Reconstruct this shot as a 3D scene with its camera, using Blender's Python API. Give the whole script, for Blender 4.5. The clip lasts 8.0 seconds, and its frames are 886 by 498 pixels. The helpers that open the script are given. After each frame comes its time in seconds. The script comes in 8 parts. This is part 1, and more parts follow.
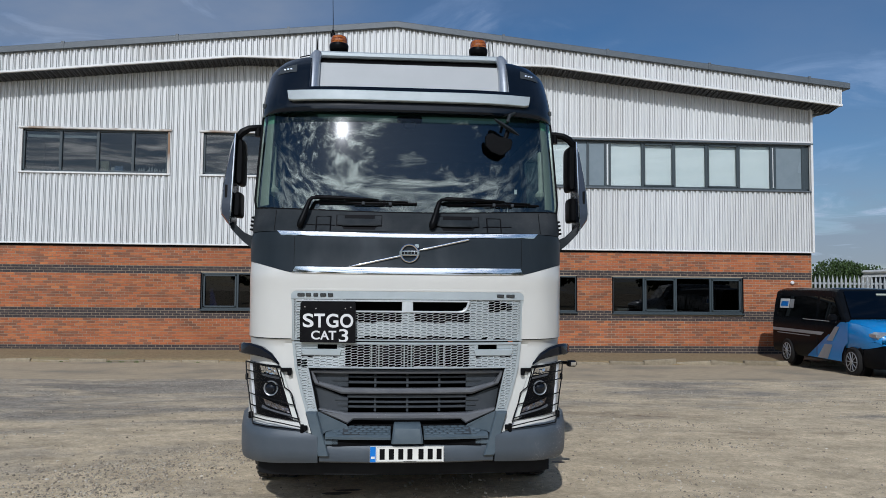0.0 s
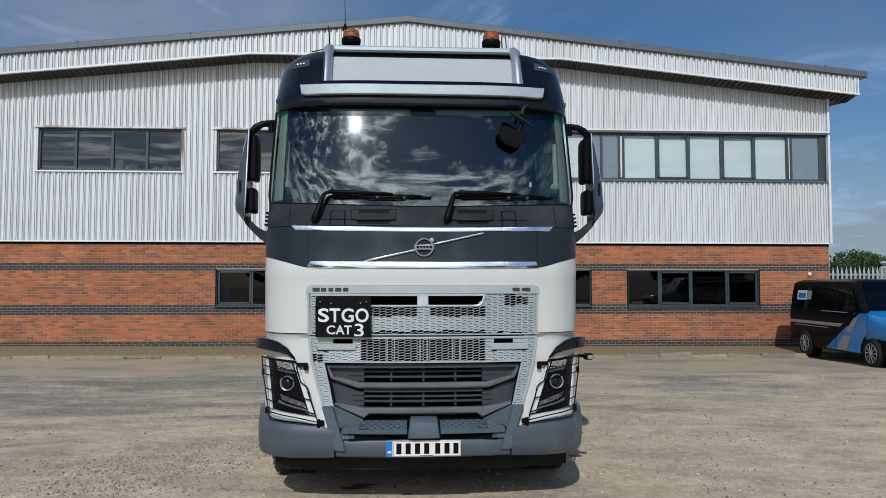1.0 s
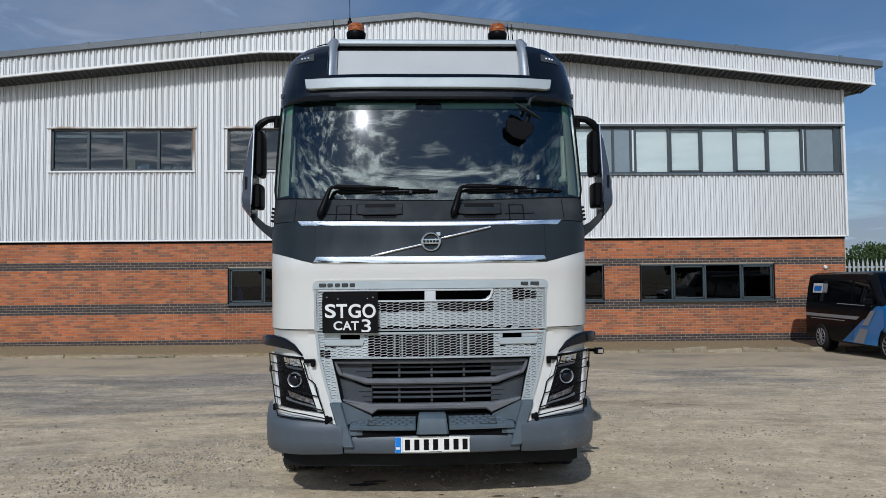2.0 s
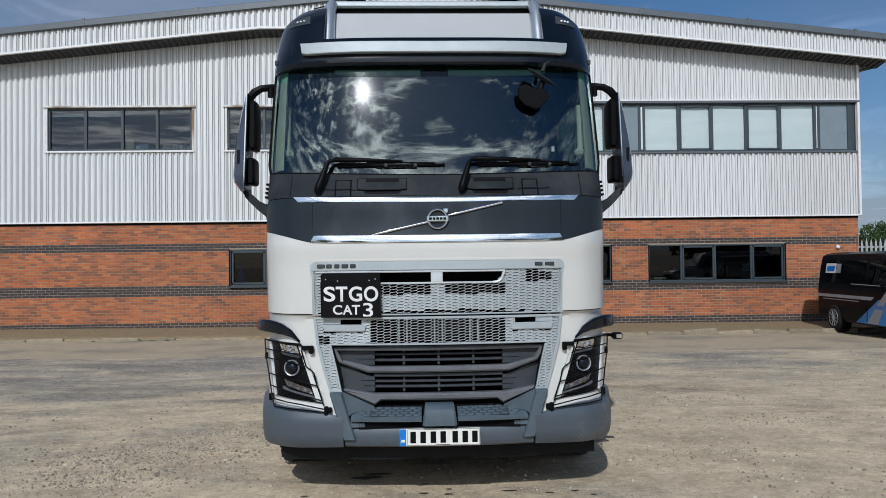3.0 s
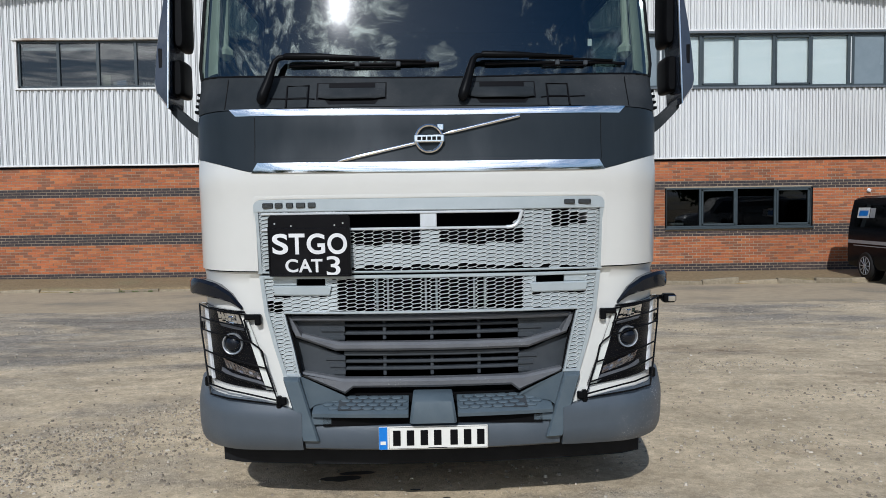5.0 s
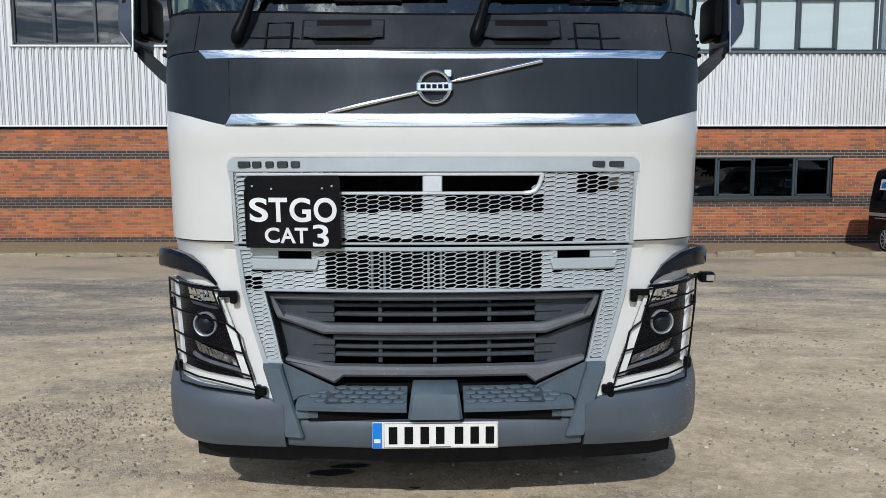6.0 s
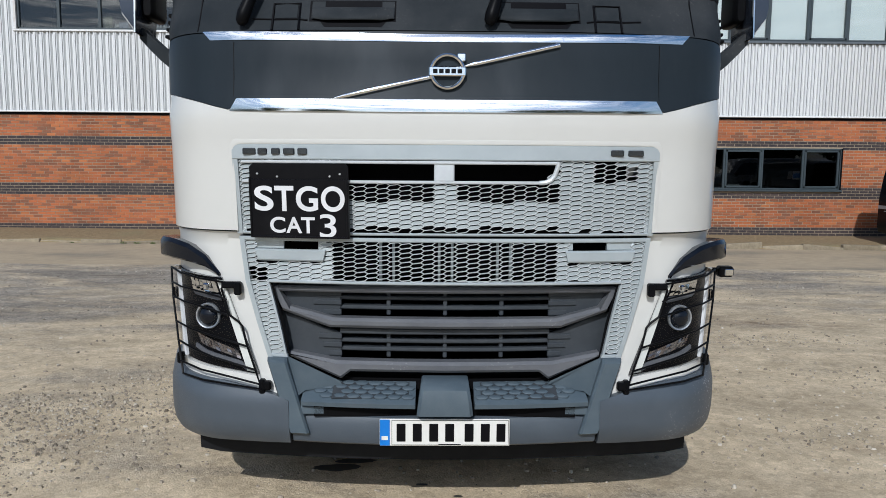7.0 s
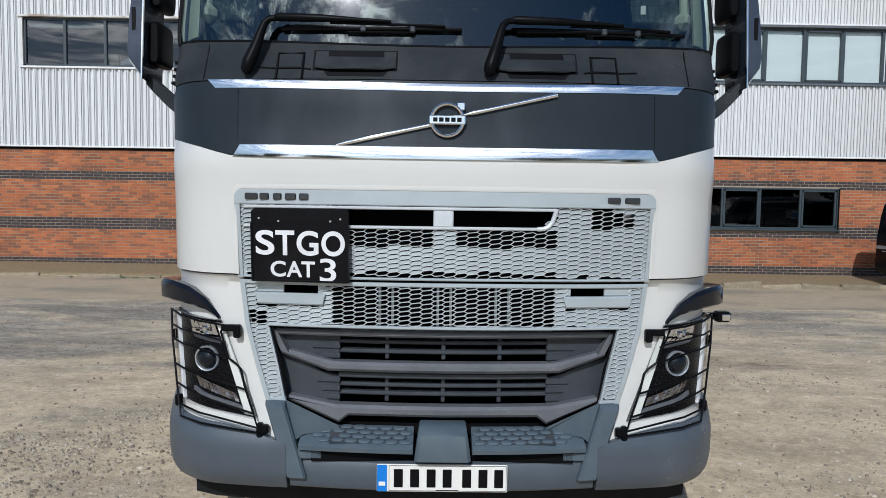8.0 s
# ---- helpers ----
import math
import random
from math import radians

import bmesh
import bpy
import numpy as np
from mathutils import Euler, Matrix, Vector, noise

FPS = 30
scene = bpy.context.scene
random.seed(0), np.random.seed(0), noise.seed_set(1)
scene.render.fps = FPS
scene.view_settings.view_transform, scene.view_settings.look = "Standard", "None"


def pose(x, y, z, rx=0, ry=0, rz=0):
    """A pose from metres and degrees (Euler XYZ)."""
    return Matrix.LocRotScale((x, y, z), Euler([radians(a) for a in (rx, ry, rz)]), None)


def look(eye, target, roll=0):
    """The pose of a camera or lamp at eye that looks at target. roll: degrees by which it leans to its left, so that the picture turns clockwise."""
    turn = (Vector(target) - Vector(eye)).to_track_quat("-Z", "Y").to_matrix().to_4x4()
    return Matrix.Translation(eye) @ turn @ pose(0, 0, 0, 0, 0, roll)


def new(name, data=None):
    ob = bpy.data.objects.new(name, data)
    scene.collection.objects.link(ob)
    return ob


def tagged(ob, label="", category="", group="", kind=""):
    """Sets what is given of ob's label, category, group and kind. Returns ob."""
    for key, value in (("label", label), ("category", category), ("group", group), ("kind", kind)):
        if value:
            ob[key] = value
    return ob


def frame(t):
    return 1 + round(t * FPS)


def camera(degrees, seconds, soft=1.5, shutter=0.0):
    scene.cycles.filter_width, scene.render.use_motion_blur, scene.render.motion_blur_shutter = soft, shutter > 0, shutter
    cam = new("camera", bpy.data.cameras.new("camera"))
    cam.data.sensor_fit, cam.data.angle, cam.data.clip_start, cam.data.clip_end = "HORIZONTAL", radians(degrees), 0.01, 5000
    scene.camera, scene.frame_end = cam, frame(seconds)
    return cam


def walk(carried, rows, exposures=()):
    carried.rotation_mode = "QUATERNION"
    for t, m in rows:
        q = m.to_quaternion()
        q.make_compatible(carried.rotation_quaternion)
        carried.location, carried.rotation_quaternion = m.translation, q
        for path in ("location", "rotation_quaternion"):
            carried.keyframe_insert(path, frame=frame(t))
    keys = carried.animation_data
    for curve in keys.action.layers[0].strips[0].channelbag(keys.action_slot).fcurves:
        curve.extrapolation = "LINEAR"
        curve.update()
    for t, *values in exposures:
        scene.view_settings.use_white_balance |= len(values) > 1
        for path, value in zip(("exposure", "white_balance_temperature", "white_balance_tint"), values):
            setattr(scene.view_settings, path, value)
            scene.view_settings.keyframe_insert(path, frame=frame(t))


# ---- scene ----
cam = camera(63.1, 8.0, soft=0.45)
PATH = [
    (0, (-0.155, -5.167, 1.63), (-0.006, -3.176, 1.743), 0.5),
    (0.5, (-0.162, -5.148, 1.625), (-0.027, -3.155, 1.726), 0.3),
    (1, (-0.166, -5.14, 1.621), (-0.053, -3.146, 1.72), 0.0),
    (1.2, (-0.164, -5.129, 1.618), (-0.058, -3.135, 1.716), -0.1),
    (2.3, (-0.110, -5.047, 1.600), (-0.039, -3.050, 1.682), -0.55),
    (2.5, (-0.107, -4.992, 1.602), (-0.038, -2.995, 1.672), -0.5),
    (3, (-0.134, -4.71, 1.597), (-0.067, -2.711, 1.637), -0.7),
    (3.5, (-0.114, -4.409, 1.582), (-0.049, -2.41, 1.584), -0.7),
    (4, (-0.038, -4.08, 1.587), (0.026, -2.082, 1.549), -0.8),
    (4.5, (-0.027, -3.782, 1.557), (0.033, -1.784, 1.481), -0.8),
    (4.7, (-0.046, -3.625, 1.556), (0.010, -1.628, 1.469), -0.9),
    (6, (-0.028, -2.906, 1.534), (0.007, -0.916, 1.337), -0.1),
    (6.5, (-0.057, -2.811, 1.524), (-0.03, -0.824, 1.297), 0.2),
    (7, (-0.057, -2.802, 1.533), (-0.032, -0.815, 1.306), 0.4),
    (7.5, (-0.059, -2.813, 1.554), (-0.033, -0.822, 1.361), 0.6),
    (8, (-0.056, -2.825, 1.574), (-0.03, -0.829, 1.444), 0.8),
]
walk(cam, [(t, look(eye, target, roll)) for t, eye, target, roll in PATH],
     [(0, -0.79, 5900, 10), (2.5, -0.75, 5900, 10), (4.5, -0.65, 5980, 10), (6.0, -0.57, 6000, 10), (7.0, -0.60, 6000, 10), (8.0, -0.59, 5900, 10)])

# ---------------------------------------------------------------- light
SUN_EL, SUN_AZ = 38.0, -12.0      # height of the sun; azimuth from the yard's -y, towards -x
_az = radians(SUN_AZ)
TO_SUN = Vector((math.sin(_az) * math.cos(radians(SUN_EL)), -math.cos(_az) * math.cos(radians(SUN_EL)), math.sin(radians(SUN_EL))))

world = bpy.data.worlds.new("sky")
scene.world = world
world.use_nodes = True
wn, wl = world.node_tree.nodes, world.node_tree.links
wn.clear()
w_out = wn.new("ShaderNodeOutputWorld")
w_bg = wn.new("ShaderNodeBackground")
w_sky = wn.new("ShaderNodeTexSky")
w_sky.sky_type = "NISHITA"
w_sky.sun_disc = False
w_sky.sun_elevation = radians(SUN_EL)
w_sky.sun_rotation = math.atan2(TO_SUN.x, TO_SUN.y)
w_sky.altitude = 60
w_sky.air_density, w_sky.dust_density, w_sky.ozone_density = 1.0, 0.35, 3.0
# thin broken cloud: a noise laid on a flat layer high over the yard
w_tc = wn.new("ShaderNodeTexCoord")
w_sep = wn.new("ShaderNodeSeparateXYZ")
wl.new(w_tc.outputs["Generated"], w_sep.inputs[0])
w_add = wn.new("ShaderNodeMath"); w_add.operation = "ADD"; w_add.inputs[1].default_value = 0.16
w_max = wn.new("ShaderNodeMath"); w_max.operation = "MAXIMUM"; w_max.inputs[1].default_value = 0.0
wl.new(w_sep.outputs["Z"], w_max.inputs[0]); wl.new(w_max.outputs[0], w_add.inputs[0])
w_dx = wn.new("ShaderNodeMath"); w_dx.operation = "DIVIDE"
w_dy = wn.new("ShaderNodeMath"); w_dy.operation = "DIVIDE"
wl.new(w_sep.outputs["X"], w_dx.inputs[0]); wl.new(w_add.outputs[0], w_dx.inputs[1])
wl.new(w_sep.outputs["Y"], w_dy.inputs[0]); wl.new(w_add.outputs[0], w_dy.inputs[1])
w_com = wn.new("ShaderNodeCombineXYZ")
wl.new(w_dx.outputs[0], w_com.inputs[0]); wl.new(w_dy.outputs[0], w_com.inputs[1])
w_map = wn.new("ShaderNodeMapping")
w_map.inputs["Scale"].default_value = (0.75, 0.95, 1.0)
w_map.inputs["Location"].default_value = (3.25, 0.9, 0.0)
w_map.inputs["Rotation"].default_value = (0, 0, 0.5)
wl.new(w_com.outputs[0], w_map.inputs[0])
w_noise = wn.new("ShaderNodeTexNoise")
w_noise.inputs["Scale"].default_value = 2.2
w_noise.inputs["Detail"].default_value = 9
w_noise.inputs["Roughness"].default_value = 0.62
w_noise.inputs["Distortion"].default_value = 0.9
wl.new(w_map.outputs[0], w_noise.inputs["Vector"])
# finer broken cloud on the sun's side
w_small = wn.new("ShaderNodeTexNoise")
w_small.inputs["Scale"].default_value, w_small.inputs["Detail"].default_value, w_small.inputs["Roughness"].default_value = 13.0, 13, 0.66
w_small.inputs["Distortion"].default_value = 0.45
wl.new(w_map.outputs[0], w_small.inputs["Vector"])
w_side = wn.new("ShaderNodeMapRange")
w_side.inputs[1].default_value, w_side.inputs[2].default_value = 0.1, -0.2
wl.new(w_sep.outputs["Y"], w_side.inputs[0])
w_both = wn.new("ShaderNodeMix"); w_both.data_type = "FLOAT"
w_high = wn.new("ShaderNodeMapRange")      # low over the horizon the cloud lies in broad streaks
w_high.inputs[1].default_value, w_high.inputs[2].default_value = 0.48, 0.53
wl.new(w_sep.outputs["Z"], w_high.inputs[0])
w_flat = wn.new("ShaderNodeMapping")
w_flat.inputs["Scale"].default_value = (3.0, 3.0, 26.0)
wl.new(w_tc.outputs["Generated"], w_flat.inputs[0])
w_streak = wn.new("ShaderNodeTexNoise")
w_streak.inputs["Scale"].default_value, w_streak.inputs["Detail"].default_value, w_streak.inputs["Roughness"].default_value = 2.6, 10, 0.62
w_streak.inputs["Distortion"].default_value = 0.5
wl.new(w_flat.outputs[0], w_streak.inputs["Vector"])
w_south = wn.new("ShaderNodeMix"); w_south.data_type = "FLOAT"
wl.new(w_high.outputs[0], w_south.inputs[0]); wl.new(w_streak.outputs[0], w_south.inputs[2]); wl.new(w_small.outputs[0], w_south.inputs[3])
wl.new(w_side.outputs[0], w_both.inputs[0]); wl.new(w_noise.outputs[0], w_both.inputs[2]); wl.new(w_south.outputs[0], w_both.inputs[3])
w_ramp = wn.new("ShaderNodeValToRGB")
w_ramp.color_ramp.elements[0].position = 0.50
w_ramp.color_ramp.elements[1].position = 0.645
w_ramp.color_ramp.elements[1].color = (0.85, 0.85, 0.85, 1)
w_near = wn.new("ShaderNodeMapRange")      # thin cloud gathers round the sun
w_near.inputs[1].default_value, w_near.inputs[2].default_value, w_near.inputs[3].default_value, w_near.inputs[4].default_value = 0.982, 1.0, -0.075, 0.065
w_dot = wn.new("ShaderNodeVectorMath"); w_dot.operation = "DOT_PRODUCT"
w_dot.inputs[1].default_value = TO_SUN
wl.new(w_tc.outputs["Generated"], w_dot.inputs[0])
wl.new(w_dot.outputs["Value"], w_near.inputs[0])
w_bank2 = wn.new("ShaderNodeMapRange")      # a bank of cloud stands lower down
w_bank2.inputs[1].default_value, w_bank2.inputs[2].default_value, w_bank2.inputs[3].default_value, w_bank2.inputs[4].default_value = 0.545, 0.49, 0.0, 0.145
wl.new(w_sep.outputs["Z"], w_bank2.inputs[0])
w_west = wn.new("ShaderNodeMapRange")      # and another to the west of the sun
w_west.inputs[1].default_value, w_west.inputs[2].default_value, w_west.inputs[3].default_value, w_west.inputs[4].default_value = -0.22, -0.42, 0.0, 0.095
wl.new(w_sep.outputs["X"], w_west.inputs[0])
w_banks = wn.new("ShaderNodeMath"); w_banks.operation = "MAXIMUM"
wl.new(w_bank2.outputs[0], w_banks.inputs[0]); wl.new(w_west.outputs[0], w_banks.inputs[1])
w_cover = wn.new("ShaderNodeMath"); w_cover.operation = "ADD"
wl.new(w_near.outputs[0], w_cover.inputs[0]); wl.new(w_banks.outputs[0], w_cover.inputs[1])
w_north2 = wn.new("ShaderNodeMath"); w_north2.operation = "MULTIPLY"
wl.new(w_cover.outputs[0], w_north2.inputs[0]); wl.new(w_side.outputs[0], w_north2.inputs[1])
w_more = wn.new("ShaderNodeMath"); w_more.operation = "ADD"
wl.new(w_north2.outputs[0], w_more.inputs[0]); wl.new(w_both.outputs[0], w_more.inputs[1])
wl.new(w_more.outputs[0], w_ramp.inputs[0])
# a wide thin veil, thicker low down
w_wide = wn.new("ShaderNodeTexNoise")
w_wide.inputs["Scale"].default_value, w_wide.inputs["Detail"].default_value, w_wide.inputs["Roughness"].default_value = 0.9, 7, 0.55
wl.new(w_map.outputs[0], w_wide.inputs["Vector"])
w_vr = wn.new("ShaderNodeMapRange")
w_vr.inputs[1].default_value, w_vr.inputs[2].default_value, w_vr.inputs[4].default_value = 0.30, 0.55, 0.78
wl.new(w_wide.outputs[0], w_vr.inputs[0])
w_low = wn.new("ShaderNodeMapRange")
w_low.inputs[1].default_value, w_low.inputs[2].default_value, w_low.inputs[4].default_value = 0.30, 0.02, 0.7
wl.new(w_sep.outputs["Z"], w_low.inputs[0])
w_m1 = wn.new("ShaderNodeMath"); w_m1.operation = "MAXIMUM"
w_lowvar = wn.new("ShaderNodeMapRange")      # banks of cloud low down
w_lowvar.inputs[1].default_value, w_lowvar.inputs[2].default_value, w_lowvar.inputs[3].default_value, w_lowvar.inputs[4].default_value = 0.36, 0.62, 0.35, 1.0
wl.new(w_noise.outputs[0], w_lowvar.inputs[0])
w_bank = wn.new("ShaderNodeMath"); w_bank.operation = "MULTIPLY"
wl.new(w_low.outputs[0], w_bank.inputs[0]); wl.new(w_lowvar.outputs[0], w_bank.inputs[1])
wl.new(w_bank.outputs[0], w_m1.inputs[1])
w_north = wn.new("ShaderNodeMapRange")      # the sun's side is clear between its clouds
w_north.inputs[1].default_value, w_north.inputs[2].default_value = -0.3, 0.3
wl.new(w_sep.outputs["Y"], w_north.inputs[0])
w_m2 = wn.new("ShaderNodeMath"); w_m2.operation = "MULTIPLY"
wl.new(w_vr.outputs[0], w_m2.inputs[0]); wl.new(w_north.outputs[0], w_m2.inputs[1]); wl.new(w_m2.outputs[0], w_m1.inputs[0])
w_m3 = wn.new("ShaderNodeMath"); w_m3.operation = "MAXIMUM"
wl.new(w_ramp.outputs[0], w_m3.inputs[0]); wl.new(w_m1.outputs[0], w_m3.inputs[1])
w_east = wn.new("ShaderNodeMapRange")      # the north-east is clear but for thin wisps
w_east.inputs[1].default_value, w_east.inputs[2].default_value, w_east.inputs[3].default_value, w_east.inputs[4].default_value = -0.16, 0.02, 1.0, 0.30
wl.new(w_sep.outputs["X"], w_east.inputs[0])
w_east2 = wn.new("ShaderNodeMix"); w_east2.data_type = "FLOAT"
w_east2.inputs[3].default_value = 1.0
w_skirt = wn.new("ShaderNodeMapRange")      # but for a bank along its horizon
w_skirt.inputs[1].default_value, w_skirt.inputs[2].default_value = 0.20, 0.10
wl.new(w_sep.outputs["Z"], w_skirt.inputs[0])
w_east3 = wn.new("ShaderNodeMath"); w_east3.operation = "MAXIMUM"
wl.new(w_east.outputs[0], w_east3.inputs[0]); wl.new(w_skirt.outputs[0], w_east3.inputs[1])
wl.new(w_side.outputs[0], w_east2.inputs[0]); wl.new(w_east3.outputs[0], w_east2.inputs[2])
w_m4 = wn.new("ShaderNodeMath"); w_m4.operation = "MULTIPLY"
wl.new(w_m3.outputs[0], w_m4.inputs[0]); wl.new(w_east2.outputs[0], w_m4.inputs[1])
w_mix = wn.new("ShaderNodeMix"); w_mix.data_type = "RGBA"
w_lit = wn.new("ShaderNodeMapRange")      # cloud shines towards the sun, and is pale grey-blue away from it
w_lit.inputs[1].default_value, w_lit.inputs[2].default_value = 0.72, 1.0
w_lit.interpolation_type = "SMOOTHSTEP"
wl.new(w_dot.outputs["Value"], w_lit.inputs[0])
w_cloud = wn.new("ShaderNodeMix"); w_cloud.data_type = "RGBA"
w_cloud.inputs[6].default_value = (7.5, 8.6, 10.6, 1)
w_cloud.inputs[7].default_value = (62.0, 60.0, 56.0, 1)
wl.new(w_lit.outputs[0], w_cloud.inputs[0])
w_thick = wn.new("ShaderNodeMapRange")      # thick cloud is whiter than its thin edges
w_thick.inputs[1].default_value, w_thick.inputs[2].default_value, w_thick.inputs[3].default_value, w_thick.inputs[4].default_value = 0.52, 0.74, 0.68, 1.6
wl.new(w_more.outputs[0], w_thick.inputs[0])
w_tone = wn.new("ShaderNodeHueSaturation")
wl.new(w_thick.outputs[0], w_tone.inputs["Value"]); wl.new(w_cloud.outputs[2], w_tone.inputs["Color"]); wl.new(w_tone.outputs[0], w_mix.inputs[7])
w_sat = wn.new("ShaderNodeHueSaturation")
w_sat.inputs["Saturation"].default_value, w_sat.inputs["Value"].default_value = 1.22, 1.3
wl.new(w_sky.outputs[0], w_sat.inputs["Color"])
wl.new(w_m4.outputs[0], w_mix.inputs[0]); wl.new(w_sat.outputs[0], w_mix.inputs[6])
wl.new(w_mix.outputs[2], w_bg.inputs[0])
w_bg.inputs["Strength"].default_value = 0.085
wl.new(w_bg.outputs[0], w_out.inputs[0])

sun_data = bpy.data.lights.new("sun", "SUN")
sun_data.energy, sun_data.angle, sun_data.color = 4.9, radians(0.53), (1.0, 0.975, 0.94)
sun = new("sun", sun_data)
sun.matrix_world = look(TO_SUN * 60, (0, 0, 0))


# ---------------------------------------------------------------- materials
def rgb(c):
    return (c[0], c[1], c[2], 1.0)


def mat(name, a, b=None, rough=0.5, metal=0.0, scale=6.0, big=0.7, stain=None, stain_at=(0.55, 0.75), bump=0.0, bscale=80.0,
        rvar=0.08, spec=0.5, coat=0.0, rand=0.0, stretch=(1, 1, 1), speck=None):
    """A surface: two tones by a fine noise, a stain by a wide one, a rough relief. rand: how far single pieces differ."""
    m = bpy.data.materials.new(name)
    m.use_nodes = True
    nt = m.node_tree
    n, l = nt.nodes, nt.links
    bs = n["Principled BSDF"]
    tc = n.new("ShaderNodeTexCoord")
    mp = n.new("ShaderNodeMapping")
    mp.inputs["Scale"].default_value = stretch
    l.new(tc.outputs["Object"], mp.inputs[0])
    fine = n.new("ShaderNodeTexNoise")
    fine.inputs["Scale"].default_value, fine.inputs["Detail"].default_value, fine.inputs["Roughness"].default_value = scale, 8, 0.65
    l.new(mp.outputs[0], fine.inputs["Vector"])
    mix = n.new("ShaderNodeMix"); mix.data_type = "RGBA"
    mix.inputs[6].default_value, mix.inputs[7].default_value = rgb(a), rgb(b or [v * 0.82 for v in a])
    r1 = n.new("ShaderNodeMapRange")
    r1.inputs[1].default_value, r1.inputs[2].default_value = 0.35, 0.65
    l.new(fine.outputs[0], r1.inputs[0]); l.new(r1.outputs[0], mix.inputs[0])
    col = mix.outputs[2]
    wide = n.new("ShaderNodeTexNoise")
    wide.inputs["Scale"].default_value, wide.inputs["Detail"].default_value = big, 5
    l.new(mp.outputs[0], wide.inputs["Vector"])
    if stain:
        r2 = n.new("ShaderNodeMapRange")
        r2.inputs[1].default_value, r2.inputs[2].default_value = stain_at
        l.new(wide.outputs[0], r2.inputs[0])
        mx = n.new("ShaderNodeMix"); mx.data_type = "RGBA"
        mx.inputs[7].default_value = rgb(stain)
        l.new(r2.outputs[0], mx.inputs[0]); l.new(col, mx.inputs[6])
        col = mx.outputs[2]
    if speck:      # small scuffs in clusters: colour, size, how far spread
        sc = n.new("ShaderNodeTexNoise")
        sc.inputs["Scale"].default_value, sc.inputs["Detail"].default_value = speck[1], 3
        l.new(tc.outputs["Object"], sc.inputs["Vector"])
        r5, r6 = n.new("ShaderNodeMapRange"), n.new("ShaderNodeMapRange")
        r5.inputs[1].default_value, r5.inputs[2].default_value = 0.63, 0.68
        r6.inputs[1].default_value, r6.inputs[2].default_value = speck[2], speck[2] + 0.12
        l.new(sc.outputs[0], r5.inputs[0]); l.new(wide.outputs[0], r6.inputs[0])
        pr = n.new("ShaderNodeMath"); pr.operation = "MULTIPLY"
        l.new(r5.outputs[0], pr.inputs[0]); l.new(r6.outputs[0], pr.inputs[1])
        mx = n.new("ShaderNodeMix"); mx.data_type = "RGBA"
        mx.inputs[7].default_value = rgb(speck[0])
        l.new(pr.outputs[0], mx.inputs[0]); l.new(col, mx.inputs[6])
        col = mx.outputs[2]
    if rand:
        oi = n.new("ShaderNodeObjectInfo")
        hv = n.new("ShaderNodeHueSaturation")
        r3 = n.new("ShaderNodeMapRange")
        r3.inputs[3].default_value, r3.inputs[4].default_value = 1 - rand, 1 + rand
        l.new(oi.outputs["Random"], r3.inputs[0]); l.new(r3.outputs[0], hv.inputs["Value"]); l.new(col, hv.inputs["Color"])
        col = hv.outputs[0]
    l.new(col, bs.inputs["Base Color"])
    bs.inputs["Metallic"].default_value = metal
    r4 = n.new("ShaderNodeMapRange")
    r4.inputs[3].default_value, r4.inputs[4].default_value = max(0.0, rough - rvar), min(1.0, rough + rvar)
    l.new(wide.outputs[0], r4.inputs[0]); l.new(r4.outputs[0], bs.inputs["Roughness"])
    bs.inputs["Specular IOR Level"].default_value = spec
    bs.inputs["Coat Weight"].default_value = coat
    bs.inputs["Coat Roughness"].default_value = 0.04
    if bump:
        bn = n.new("ShaderNodeTexNoise")
        bn.inputs["Scale"].default_value, bn.inputs["Detail"].default_value = bscale, 6
        l.new(mp.outputs[0], bn.inputs["Vector"])
        bp = n.new("ShaderNodeBump")
        bp.inputs["Strength"].default_value, bp.inputs["Distance"].default_value = 1.0, bump
        l.new(bn.outputs[0], bp.inputs["Height"]); l.new(bp.outputs[0], bs.inputs["Normal"])
    return m


